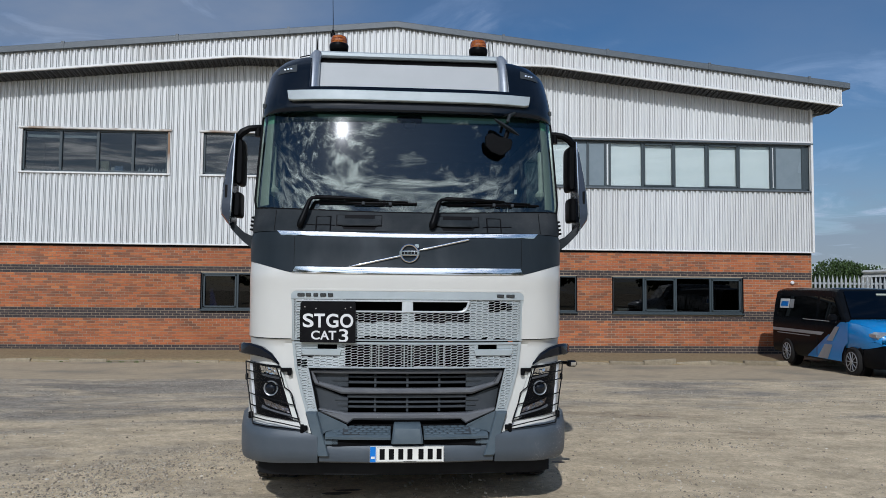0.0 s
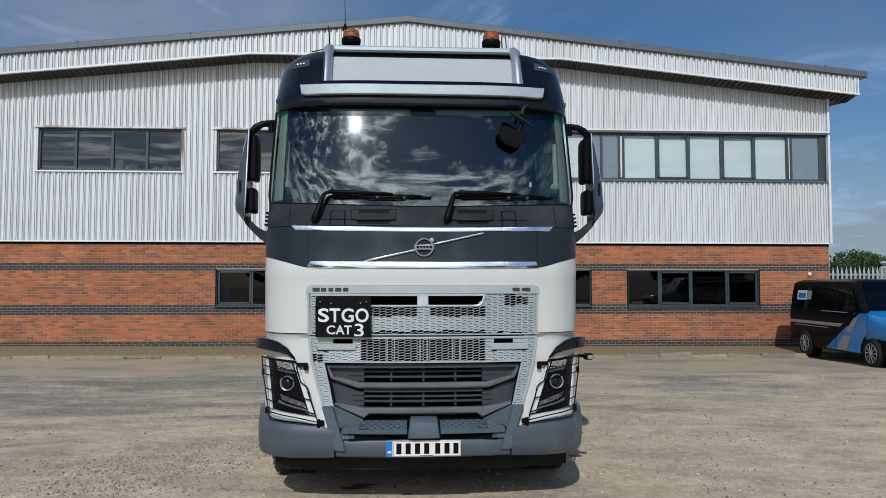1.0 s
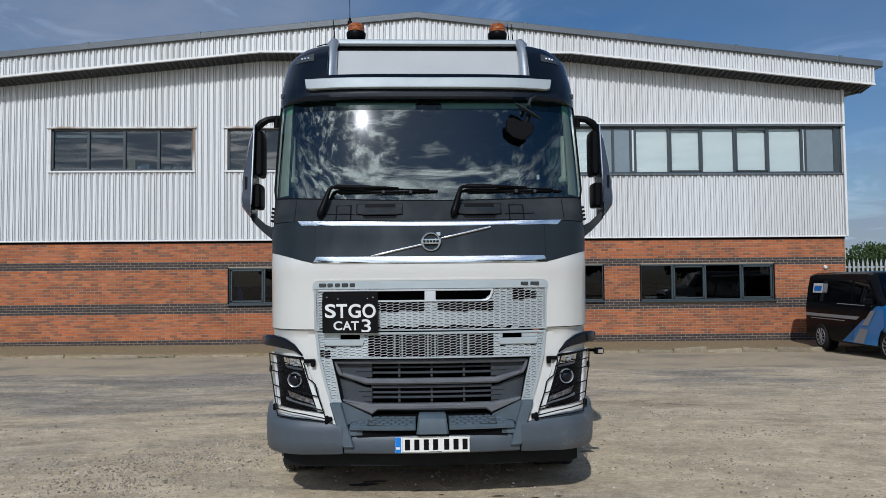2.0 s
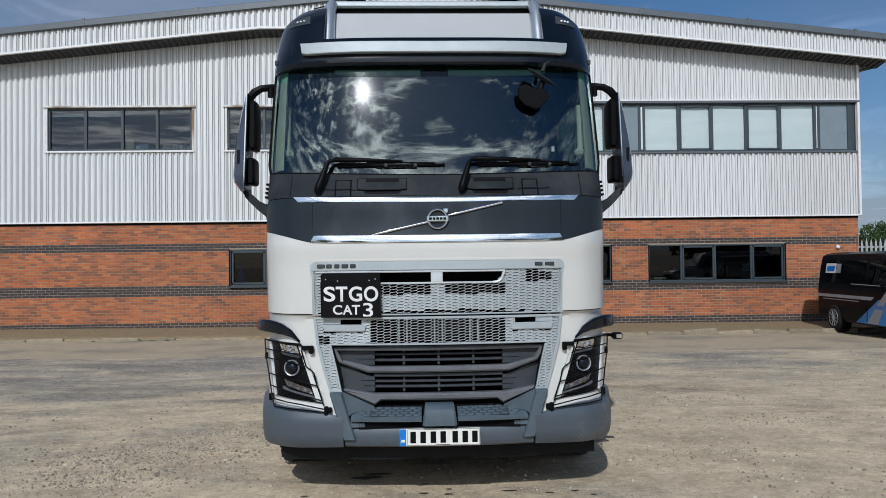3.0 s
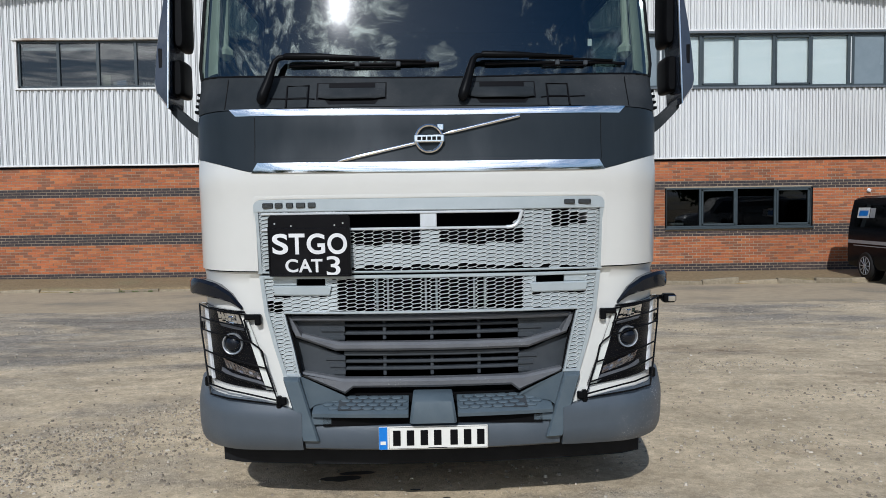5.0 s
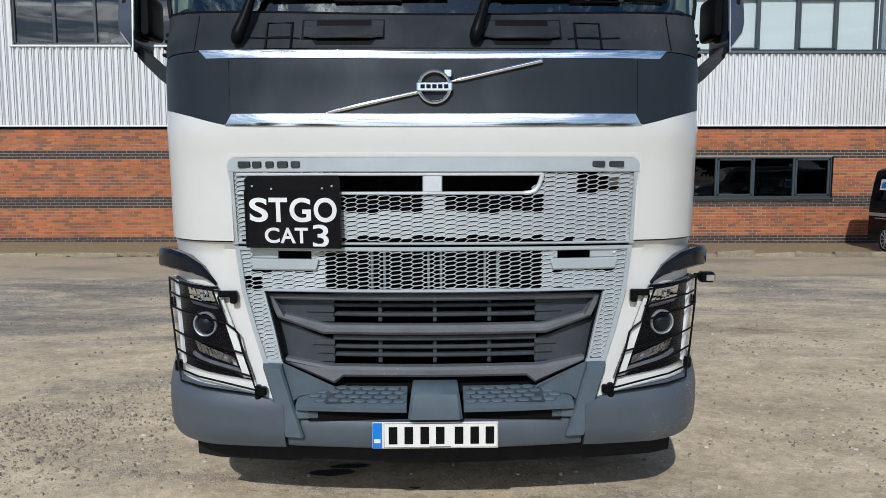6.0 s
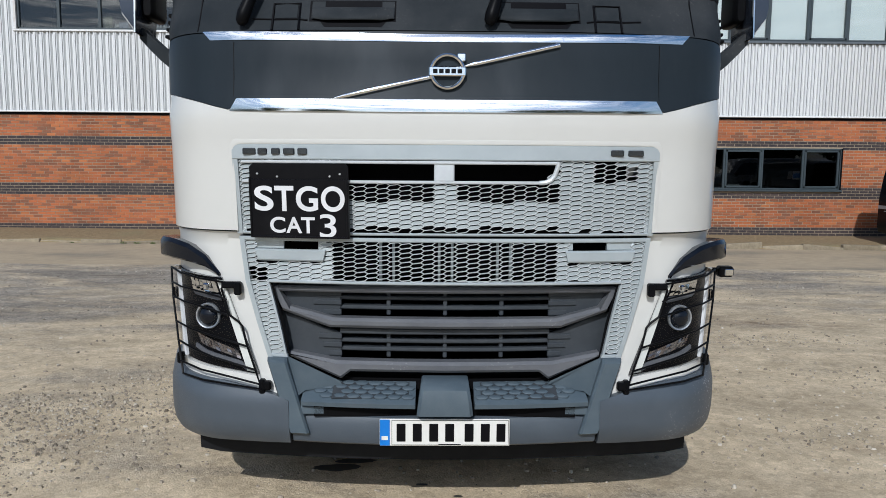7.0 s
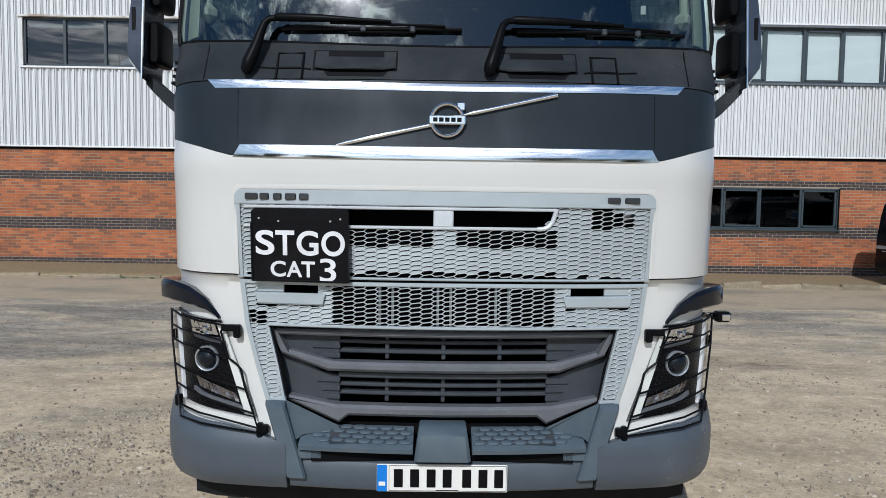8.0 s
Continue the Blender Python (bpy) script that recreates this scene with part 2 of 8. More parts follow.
def glass(name, tint, gloss=0.0, ior=1.5, coat=(1, 1, 1), haze=0.0):
    """A pane: what is behind shows through the tint, and the surroundings mirror by Fresnel."""
    m = bpy.data.materials.new(name)
    m.use_nodes = True
    n, l = m.node_tree.nodes, m.node_tree.links
    n.clear()
    out = n.new("ShaderNodeOutputMaterial")
    mx = n.new("ShaderNodeMixShader")
    lw = n.new("ShaderNodeLayerWeight"); lw.inputs["Blend"].default_value = 0.5
    pw = n.new("ShaderNodeMath"); pw.operation = "POWER"; pw.inputs[1].default_value = 5.0
    fr = n.new("ShaderNodeMapRange"); fr.inputs[3].default_value, fr.inputs[4].default_value = ((ior - 1) / (ior + 1)) ** 2, 1.0
    l.new(lw.outputs["Facing"], pw.inputs[0]); l.new(pw.outputs[0], fr.inputs[0])
    tr = n.new("ShaderNodeBsdfTransparent"); tr.inputs[0].default_value = rgb(tint)
    gl = n.new("ShaderNodeBsdfGlossy"); gl.inputs["Roughness"].default_value = gloss; gl.inputs["Color"].default_value = rgb(coat)
    l.new(fr.outputs[0], mx.inputs[0]); l.new(tr.outputs[0], mx.inputs[1]); l.new(gl.outputs[0], mx.inputs[2])
    if haze:      # a second, rougher gloss added to widen the sun's glint into a bloom
        hz = n.new("ShaderNodeBsdfGlossy"); hz.inputs["Roughness"].default_value = 0.13
        mh = n.new("ShaderNodeMixShader"); mh.inputs[0].default_value = haze
        l.new(gl.outputs[0], mh.inputs[1]); l.new(hz.outputs[0], mh.inputs[2]); l.new(mh.outputs[0], mx.inputs[2])
    l.new(mx.outputs[0], out.inputs[0])
    return m


def brick_mat(name, per_object):
    """Brick: each one takes its own tone between orange-red, red and brown."""
    m = mat(name, (0.36, 0.13, 0.07), (0.30, 0.11, 0.06), rough=0.85, scale=30, bump=0.003, bscale=90, spec=0.2)
    n, l = m.node_tree.nodes, m.node_tree.links
    bs = n["Principled BSDF"]
    src = n.new("ShaderNodeObjectInfo").outputs["Random"] if per_object else n.new("ShaderNodeNewGeometry").outputs["Random Per Island"]
    rp = n.new("ShaderNodeValToRGB")
    rp.color_ramp.interpolation = "LINEAR"
    e = rp.color_ramp.elements
    e[0].position, e[0].color = 0.0, (0.165, 0.080, 0.050, 1)
    e[1].position, e[1].color = 1.0, (0.47, 0.168, 0.062, 1)
    for p, c in ((0.18, (0.22, 0.090, 0.047, 1)), (0.36, (0.31, 0.106, 0.048, 1)), (0.65, (0.41, 0.122, 0.045, 1)), (0.85, (0.37, 0.128, 0.048, 1))):
        k = e.new(p); k.color = c
    l.new(src, rp.inputs[0])
    old = bs.inputs["Base Color"].links[0].from_socket
    mul = n.new("ShaderNodeMix"); mul.data_type = "RGBA"
    mul.inputs[0].default_value = 0.8
    l.new(old, mul.inputs[6]); l.new(rp.outputs[0], mul.inputs[7])
    pos = n.new("ShaderNodeNewGeometry")
    wide = n.new("ShaderNodeTexNoise")
    wide.inputs["Scale"].default_value, wide.inputs["Detail"].default_value, wide.inputs["Roughness"].default_value = 0.9, 4, 0.6
    l.new(pos.outputs["Position"], wide.inputs["Vector"])
    shift = n.new("ShaderNodeMapRange")
    shift.inputs[1].default_value, shift.inputs[2].default_value, shift.inputs[3].default_value, shift.inputs[4].default_value = 0.35, 0.65, 0.78, 1.12
    l.new(wide.outputs[0], shift.inputs[0])
    hv = n.new("ShaderNodeHueSaturation")
    l.new(shift.outputs[0], hv.inputs["Value"]); l.new(mul.outputs[2], hv.inputs["Color"]); l.new(hv.outputs[0], bs.inputs["Base Color"])
    return m


M_WHITE = mat("white_paint", (0.61, 0.606, 0.567), (0.595, 0.591, 0.552), rough=0.3, scale=3, stain=(0.57, 0.545, 0.485), stain_at=(0.6, 0.95), coat=0.5, rvar=0.05)
M_BAND = mat("dark_grey_paint", (0.015, 0.0205, 0.0255), (0.020, 0.0265, 0.032), spec=0.12, rough=0.42, scale=4, big=2.6, stain=(0.045, 0.053, 0.060), stain_at=(0.46, 0.68), rvar=0.14, stretch=(1, 1, 0.35))
M_COWL = mat("cowl_plastic", (0.016, 0.020, 0.023), (0.025, 0.029, 0.032), spec=0.12, rough=0.6, scale=7, big=2.4, stain=(0.050, 0.053, 0.055), stain_at=(0.48, 0.76), bump=0.0006, bscale=400, speck=((0.06, 0.06, 0.06), 90, 0.5))
M_NAVY = mat("navy_paint", (0.0030, 0.0055, 0.010), (0.004, 0.007, 0.012), spec=0.25, rough=0.16, scale=3, coat=0.12, rvar=0.04)
M_BUMPER = mat("bumper_plastic", (0.054, 0.068, 0.083), (0.066, 0.081, 0.097), rough=0.45, scale=5, big=1.8, stain=(0.12, 0.122, 0.127), stain_at=(0.55, 0.9), bump=0.0005, bscale=500, rvar=0.12, speck=((0.40, 0.41, 0.42), 120, 0.55))
M_PILLAR = mat("blue_grey_plastic", (0.061, 0.086, 0.105), (0.078, 0.104, 0.122), rough=0.55, scale=9, big=2.5, stain=(0.10, 0.11, 0.115), stain_at=(0.55, 0.85), bump=0.0006, bscale=300)
M_GRILLE = mat("grille_plastic", (0.094, 0.099, 0.108), (0.118, 0.123, 0.131), rough=0.48, scale=10, big=3, stain=(0.125, 0.13, 0.137), stain_at=(0.52, 0.85), bump=0.0005, bscale=400, speck=((0.2, 0.2, 0.2), 90, 0.5))
M_SLAT = mat("slat_plastic", (0.034, 0.040, 0.046), (0.046, 0.052, 0.058), rough=0.5, scale=12, stain=(0.05, 0.053, 0.057), stain_at=(0.6, 0.9), spec=0.3)
M_BLACK = mat("black_plastic", (0.003, 0.0032, 0.0038), (0.0045, 0.0047, 0.0053), rough=0.42, scale=12, stain=(0.009, 0.009, 0.0088), stain_at=(0.6, 0.9), spec=0.07)
M_GLOSSBLACK = mat("gloss_black", (0.0045, 0.006, 0.010), (0.006, 0.008, 0.012), rough=0.14, scale=4, coat=0.15, rvar=0.05, spec=0.25)
# near black: holds the shade of recesses and slots in its colour
M_DARK = mat("recess_shade_black", (0.0025, 0.0025, 0.003), rough=0.8, spec=0.1)
M_SILVER = mat("silver_plastic", (0.43, 0.475, 0.485), (0.385, 0.43, 0.44), rough=0.38, metal=0.25, scale=6, stain=(0.33, 0.35, 0.35), stain_at=(0.6, 0.95))
M_MESHBAR = mat("bright_silver_mesh", (0.63, 0.66, 0.67), (0.57, 0.60, 0.61), rough=0.28, metal=0.3, scale=20, rvar=0.08)
M_ALU = mat("brushed_aluminium", (0.52, 0.55, 0.58), (0.46, 0.49, 0.52), rough=0.34, metal=0.75, scale=14, stretch=(0.3, 1, 6))
M_CHROME = mat("chrome", (0.86, 0.87, 0.88), (0.82, 0.83, 0.84), rough=0.09, metal=1.0, rvar=0.03)
M_DARKCHROME = mat("smoked_chrome", (0.13, 0.14, 0.15), (0.10, 0.11, 0.12), rough=0.16, metal=0.9)
M_RUBBER = mat("tyre_rubber", (0.018, 0.018, 0.018), (0.030, 0.029, 0.027), rough=0.8, scale=20, stain=(0.09, 0.08, 0.065), stain_at=(0.5, 0.8))
M_SIGNWHITE = mat("sign_white", (0.72, 0.72, 0.71), rough=0.55, scale=5)
M_SIGNBLACK = mat("sign_black", (0.003, 0.003, 0.004), (0.0045, 0.0045, 0.0055), rough=0.4, scale=10, big=4, stain=(0.010, 0.010, 0.011), spec=0.15)
M_PANELWHITE = mat("light_panel", (0.41, 0.42, 0.415), (0.39, 0.40, 0.395), rough=0.35, scale=3, rvar=0.05)
M_PLATE = mat("plate_white", (0.72, 0.71, 0.66), (0.68, 0.67, 0.61), rough=0.4, scale=14, stain=(0.55, 0.52, 0.45), stain_at=(0.62, 0.9))
M_PLATEBLUE = mat("plate_blue", (0.01, 0.19, 0.62), rough=0.35)
# print and joints, and also flat pieces that stand for shade
M_INK = mat("ink_and_shade_black", (0.003, 0.003, 0.004), rough=0.5, spec=0.12)
M_CREAM = mat("cream_trim", (0.40, 0.42, 0.34), (0.35, 0.37, 0.30), rough=0.6)
M_GREYTRIM = mat("grey_trim", (0.040, 0.046, 0.048), (0.052, 0.058, 0.060), rough=0.7, spec=0.2)
M_AMBER = mat("amber_lens", (0.42, 0.115, 0.006), (0.16, 0.035, 0.003), rough=0.08, scale=30, stretch=(1, 1, 3.0), coat=0.8)
M_REFLECTOR = mat("lamp_reflector", (0.88, 0.89, 0.90), rough=0.07, metal=1.0, scale=30, rvar=0.03)
M_INDICATOR = mat("indicator_lens", (0.30, 0.30, 0.30), (0.17, 0.135, 0.125), rough=0.12, metal=0.8, scale=26)
M_CREAMGUIDE = mat("light_guide_cream", (0.72, 0.72, 0.64), (0.64, 0.65, 0.60), rough=0.25, scale=8)
M_BLINDMESH = mat("closed_mesh", (0.320, 0.352, 0.348), (0.280, 0.312, 0.308), rough=0.45, metal=0.12, scale=6)
M_VALANCE = mat("valance_rubber", (0.007, 0.0075, 0.0085), (0.012, 0.0125, 0.0135), rough=0.6, scale=9, stain=(0.03, 0.028, 0.025), stain_at=(0.6, 0.9), spec=0.15)
M_RING = mat("projector_ring_metal", (0.42, 0.44, 0.45), (0.34, 0.36, 0.37), rough=0.28, metal=0.6, scale=60)
M_LEDSTRIP = mat("light_guide", (0.78, 0.79, 0.78), rough=0.25, scale=8)
M_LEDSTRIP.node_tree.nodes["Principled BSDF"].inputs["Emission Color"].default_value = (0.93, 0.97, 1.0, 1)
M_LEDSTRIP.node_tree.nodes["Principled BSDF"].inputs["Emission Strength"].default_value = 0.12
M_LENS = glass("lamp_lens", (0.92, 0.93, 0.95), 0.0, 1.15)
M_SCREEN = glass("windscreen_glass", (0.40, 0.49, 0.46), 0.004, 2.0, (0.84, 0.97, 0.96), 0.05)
M_TINT = glass("windscreen_tint", (0.30, 0.60, 0.48), 0.012, 1.6, (0.84, 0.97, 0.96), 0.05)
M_SIDEGLASS = glass("side_glass", (0.10, 0.125, 0.12), 0.0, 1.3)
M_WINGLASS = glass("building_glass", (0.42, 0.45, 0.45), 0.01, 1.68)
M_LOWGLASS = glass("ground_floor_glass", (0.22, 0.24, 0.24), 0.004, 1.42)
M_CLEARGLASS = glass("clear_glass", (0.90, 0.93, 0.92), 0.01, 1.5)
M_VANGLASS = glass("van_glass", (0.10, 0.11, 0.11), 0.0, 1.65)

M_CLAD = mat("steel_cladding", (0.635, 0.643, 0.63), (0.595, 0.603, 0.59), rough=0.42, scale=2.0, big=0.35, stain=(0.50, 0.49, 0.46), stain_at=(0.5, 0.85), rand=0.012, stretch=(1, 1, 0.12), rvar=0.06)
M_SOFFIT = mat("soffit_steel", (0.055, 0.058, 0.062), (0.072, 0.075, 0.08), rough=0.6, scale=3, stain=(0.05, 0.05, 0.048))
M_TRIM = mat("white_trim", (0.70, 0.70, 0.68), (0.64, 0.63, 0.60), rough=0.45, scale=3, stain=(0.42, 0.32, 0.22), stain_at=(0.66, 0.85))
M_RUSTTRIM = mat("rusting_white_trim", (0.62, 0.61, 0.58), (0.55, 0.53, 0.48), rough=0.6, scale=8, big=1.6, stain=(0.22, 0.13, 0.07), stain_at=(0.50, 0.66), stretch=(1, 1, 0.4))
M_CAP = mat("grey_capping", (0.085, 0.10, 0.112), (0.10, 0.115, 0.127), rough=0.45, scale=2)
M_FRAME = mat("window_frame_grey", (0.034, 0.047, 0.053), (0.042, 0.056, 0.062), rough=0.45, scale=5)
M_GREYPANE = mat("grey_infill", (0.17, 0.21, 0.23), (0.19, 0.23, 0.25), rough=0.25, scale=3)
M_BLIND = mat("white_blind", (0.62, 0.65, 0.645), (0.58, 0.61, 0.61), rough=0.7, scale=1.2, stretch=(1, 1, 4))
M_MORTAR = mat("mortar", (0.36, 0.285, 0.20), (0.27, 0.215, 0.15), rough=0.95, scale=20, bump=0.003)
M_BRICK = brick_mat("red_brick_single", True)
M_BRICKS = brick_mat("red_brick", False)
M_BLUEBRICK = mat("blue_brick", (0.034, 0.031, 0.033), (0.066, 0.048, 0.044), rough=0.7, scale=9, stain=(0.10, 0.07, 0.06), spec=0.25)
M_ROOMDARK = mat("room_shade", (0.045, 0.045, 0.044), rough=0.9)
M_ROOF = mat("roof_sheet", (0.30, 0.32, 0.33), rough=0.5)


def ground_mat():
    """Worn gravel over hard standing: grey chippings, tan silt in wide drifts, tyre tracks across, oil spots."""
    m = bpy.data.materials.new("yard_ground")
    m.use_nodes = True
    n, l = m.node_tree.nodes, m.node_tree.links
    bs = n["Principled BSDF"]
    tc = n.new("ShaderNodeTexCoord")

    def noise(scale, detail, rough=0.6, stretch=(1, 1, 1), dist=0.0):
        mp = n.new("ShaderNodeMapping")
        mp.inputs["Scale"].default_value = stretch
        l.new(tc.outputs["Object"], mp.inputs[0])
        t = n.new("ShaderNodeTexNoise")
        t.inputs["Scale"].default_value, t.inputs["Detail"].default_value, t.inputs["Roughness"].default_value = scale, detail, rough
        t.inputs["Distortion"].default_value = dist
        l.new(mp.outputs[0], t.inputs["Vector"])
        return t.outputs[0]

    def span(v, a, b, c=0.0, d=1.0):
        r = n.new("ShaderNodeMapRange")
        for k, x in enumerate((a, b, c, d)):
            r.inputs[k + 1].default_value = x
        l.new(v, r.inputs[0])
        return r.outputs[0]

    def blend(f, a, b):
        x = n.new("ShaderNodeMix"); x.data_type = "RGBA"
        l.new(f, x.inputs[0])
        for k, c in ((6, a), (7, b)):
            if isinstance(c, tuple):
                x.inputs[k].default_value = rgb(c)
            else:
                l.new(c, x.inputs[k])
        return x.outputs[2]

    grey = blend(span(noise(9, 10, 0.75), 0.38, 0.62), (0.245, 0.213, 0.172), (0.372, 0.328, 0.264))
    tan = blend(span(noise(5, 10, 0.7), 0.35, 0.65), (0.450, 0.360, 0.238), (0.590, 0.482, 0.330))
    sep = n.new("ShaderNodeSeparateXYZ")
    l.new(tc.outputs["Object"], sep.inputs[0])
    lean = n.new("ShaderNodeMath"); lean.operation = "ADD"      # more silt where vehicles stand, less along the middle of the yard
    l.new(noise(0.55, 8, 0.62, (0.55, 1.6, 1), 0.6), lean.inputs[0]); l.new(span(sep.outputs["Y"], 1.5, 6.5, 0.15, -0.05), lean.inputs[1])
    worn = n.new("ShaderNodeMath"); worn.operation = "ADD"      # dust lies thicker on the yard's east side
    l.new(lean.outputs[0], worn.inputs[0]); l.new(span(sep.outputs["X"], 0.5, 3.0, 0.0, 0.12), worn.inputs[1])
    ragged = n.new("ShaderNodeMath"); ragged.operation = "MULTIPLY_ADD"
    ragged.inputs[1].default_value = 0.30
    l.new(noise(5, 11, 0.72, (0.9, 1.1, 1), 0.5), ragged.inputs[0]); l.new(worn.outputs[0], ragged.inputs[2])
    drift = span(ragged.outputs[0], 0.57, 0.77)
    col = blend(drift, grey, tan)
    speck = span(noise(60, 4, 0.7), 0.62, 0.70)
    col = blend(speck, col, (0.42, 0.37, 0.29))
    pits = span(noise(38, 5, 0.75), 0.34, 0.27)
    col = blend(pits, col, (0.09, 0.08, 0.065))
    damp = span(noise(0.8, 8, 0.65, (0.4, 1.3, 1)), 0.58, 0.70, 0, 0.6)
    col = blend(damp, col, (0.20, 0.145, 0.095))
    # brown soil trodden in at a few places
    for x, y, rx, ry in ((3.5, 4.45, 1.0, 0.42), (2.4, 4.7, 0.9, 0.30), (4.0, 2.8, 0.55, 0.22), (2.3, 1.0, 0.25, 0.10), (-2.1, 1.15, 0.22, 0.06)):
        mp = n.new("ShaderNodeMapping")
        mp.inputs["Location"].default_value, mp.inputs["Scale"].default_value = (-x / rx, -y / ry, 0), (1 / rx, 1 / ry, 0)
        l.new(tc.outputs["Object"], mp.inputs[0])
        ln = n.new("ShaderNodeVectorMath"); ln.operation = "LENGTH"
        l.new(mp.outputs[0], ln.inputs[0])
        cut = n.new("ShaderNodeMath"); cut.operation = "MULTIPLY"
        l.new(span(ln.outputs["Value"], 1.0, 0.15), cut.inputs[0]); l.new(span(noise(3.2, 9, 0.72, (0.6, 1.3, 1)), 0.40, 0.62, 0.0, 0.85), cut.inputs[1])
        col = blend(cut.outputs[0], col, (0.135, 0.088, 0.052))
    # wide mottling
    mott = n.new("ShaderNodeHueSaturation")
    l.new(span(noise(1.7, 9, 0.7, (0.6, 1.2, 1), 0.4), 0.36, 0.64, 0.78, 1.20), mott.inputs["Value"])
    l.new(col, mott.inputs["Color"])
    col = mott.outputs[0]
    # single chippings, each of its own tone
    def chips(scale, lo, hi):
        v = n.new("ShaderNodeTexVoronoi"); v.inputs["Scale"].default_value = scale
        l.new(tc.outputs["Object"], v.inputs["Vector"])
        tone = n.new("ShaderNodeSeparateColor")
        l.new(v.outputs["Color"], tone.inputs[0])
        hv = n.new("ShaderNodeHueSaturation")
        l.new(span(tone.outputs[0], 0, 1, lo, hi), hv.inputs["Value"])
        return v, hv
    bare = span(drift, 0, 1, 1.0, 0.32)
    v1, h1 = chips(95, 0.70, 1.27)
    l.new(bare, h1.inputs["Fac"])
    l.new(col, h1.inputs["Color"])
    h2 = chips(31, 0.87, 1.12)[1]
    l.new(h1.outputs[0], h2.inputs["Color"])
    col = h2.outputs[0]
    l.new(col, bs.inputs["Base Color"])
    bs.inputs["Roughness"].default_value = 0.95
    bs.inputs["Specular IOR Level"].default_value = 0.15
    b1 = n.new("ShaderNodeBump"); b1.inputs["Distance"].default_value = 0.008
    l.new(bare, b1.inputs["Strength"])
    l.new(noise(75, 9, 0.85), b1.inputs["Height"])
    b2 = n.new("ShaderNodeBump"); b2.inputs["Distance"].default_value = 0.006; b2.invert = True
    l.new(bare, b2.inputs["Strength"])
    l.new(v1.outputs["Distance"], b2.inputs["Height"]); l.new(b1.outputs[0], b2.inputs["Normal"]); l.new(b2.outputs[0], bs.inputs["Normal"])
    return m


def stone_mat():
    """Loose stones: each its own tone from dark grey to pale tan."""
    m = mat("loose_stone", (0.21, 0.175, 0.125), rough=0.9, scale=40, spec=0.2)
    n, l = m.node_tree.nodes, m.node_tree.links
    bs = n["Principled BSDF"]
    rp = n.new("ShaderNodeValToRGB")
    e = rp.color_ramp.elements
    e[0].position, e[0].color = 0.0, (0.140, 0.118, 0.090, 1)
    e[1].position, e[1].color = 1.0, (0.58, 0.53, 0.44, 1)
    for q, c in ((0.35, (0.28, 0.24, 0.19, 1)), (0.6, (0.35, 0.30, 0.225, 1)), (0.85, (0.42, 0.37, 0.29, 1))):
        k = e.new(q); k.color = c
    l.new(n.new("ShaderNodeNewGeometry").outputs["Random Per Island"], rp.inputs[0])
    old = bs.inputs["Base Color"].links[0].from_socket
    mx = n.new("ShaderNodeMix"); mx.data_type = "RGBA"
    mx.inputs[0].default_value = 0.8
    l.new(old, mx.inputs[6]); l.new(rp.outputs[0], mx.inputs[7]); l.new(mx.outputs[2], bs.inputs["Base Color"])
    return m


M_GROUND = ground_mat()
M_CONCRETE = mat("worn_concrete", (0.42, 0.335, 0.225), (0.35, 0.28, 0.19), rough=0.9, scale=5, big=0.6, stain=(0.22, 0.19, 0.145), stain_at=(0.48, 0.7), bump=0.008, bscale=45, spec=0.2, speck=((0.42, 0.36, 0.28), 40, 0.4))
M_KERB = mat("kerb_concrete", (0.30, 0.25, 0.17), (0.20, 0.165, 0.11), rough=0.9, scale=12, bump=0.006, bscale=40, rand=0.18, stain=(0.20, 0.17, 0.11))
M_SOIL = mat("dry_soil", (0.275, 0.20, 0.105), (0.19, 0.138, 0.07), rough=0.95, scale=9, stain=(0.22, 0.19, 0.10), bump=0.03, bscale=14)
M_STONE = stone_mat()
M_OIL = mat("oil_stain", (0.030, 0.027, 0.024), (0.05, 0.044, 0.036), rough=0.55, scale=14)
M_LEAF = mat("leaf_green", (0.050, 0.085, 0.022), (0.030, 0.055, 0.015), rough=0.6, scale=3, spec=0.3)
M_WEED = mat("weed_green", (0.085, 0.13, 0.03), (0.12, 0.14, 0.045), rough=0.6, scale=6)
M_BARK = mat("bark", (0.09, 0.07, 0.05), rough=0.9, scale=10, bump=0.02)
M_STEEL = mat("galvanised_steel", (0.55, 0.57, 0.57), (0.48, 0.50, 0.50), rough=0.4, metal=0.5, scale=9)


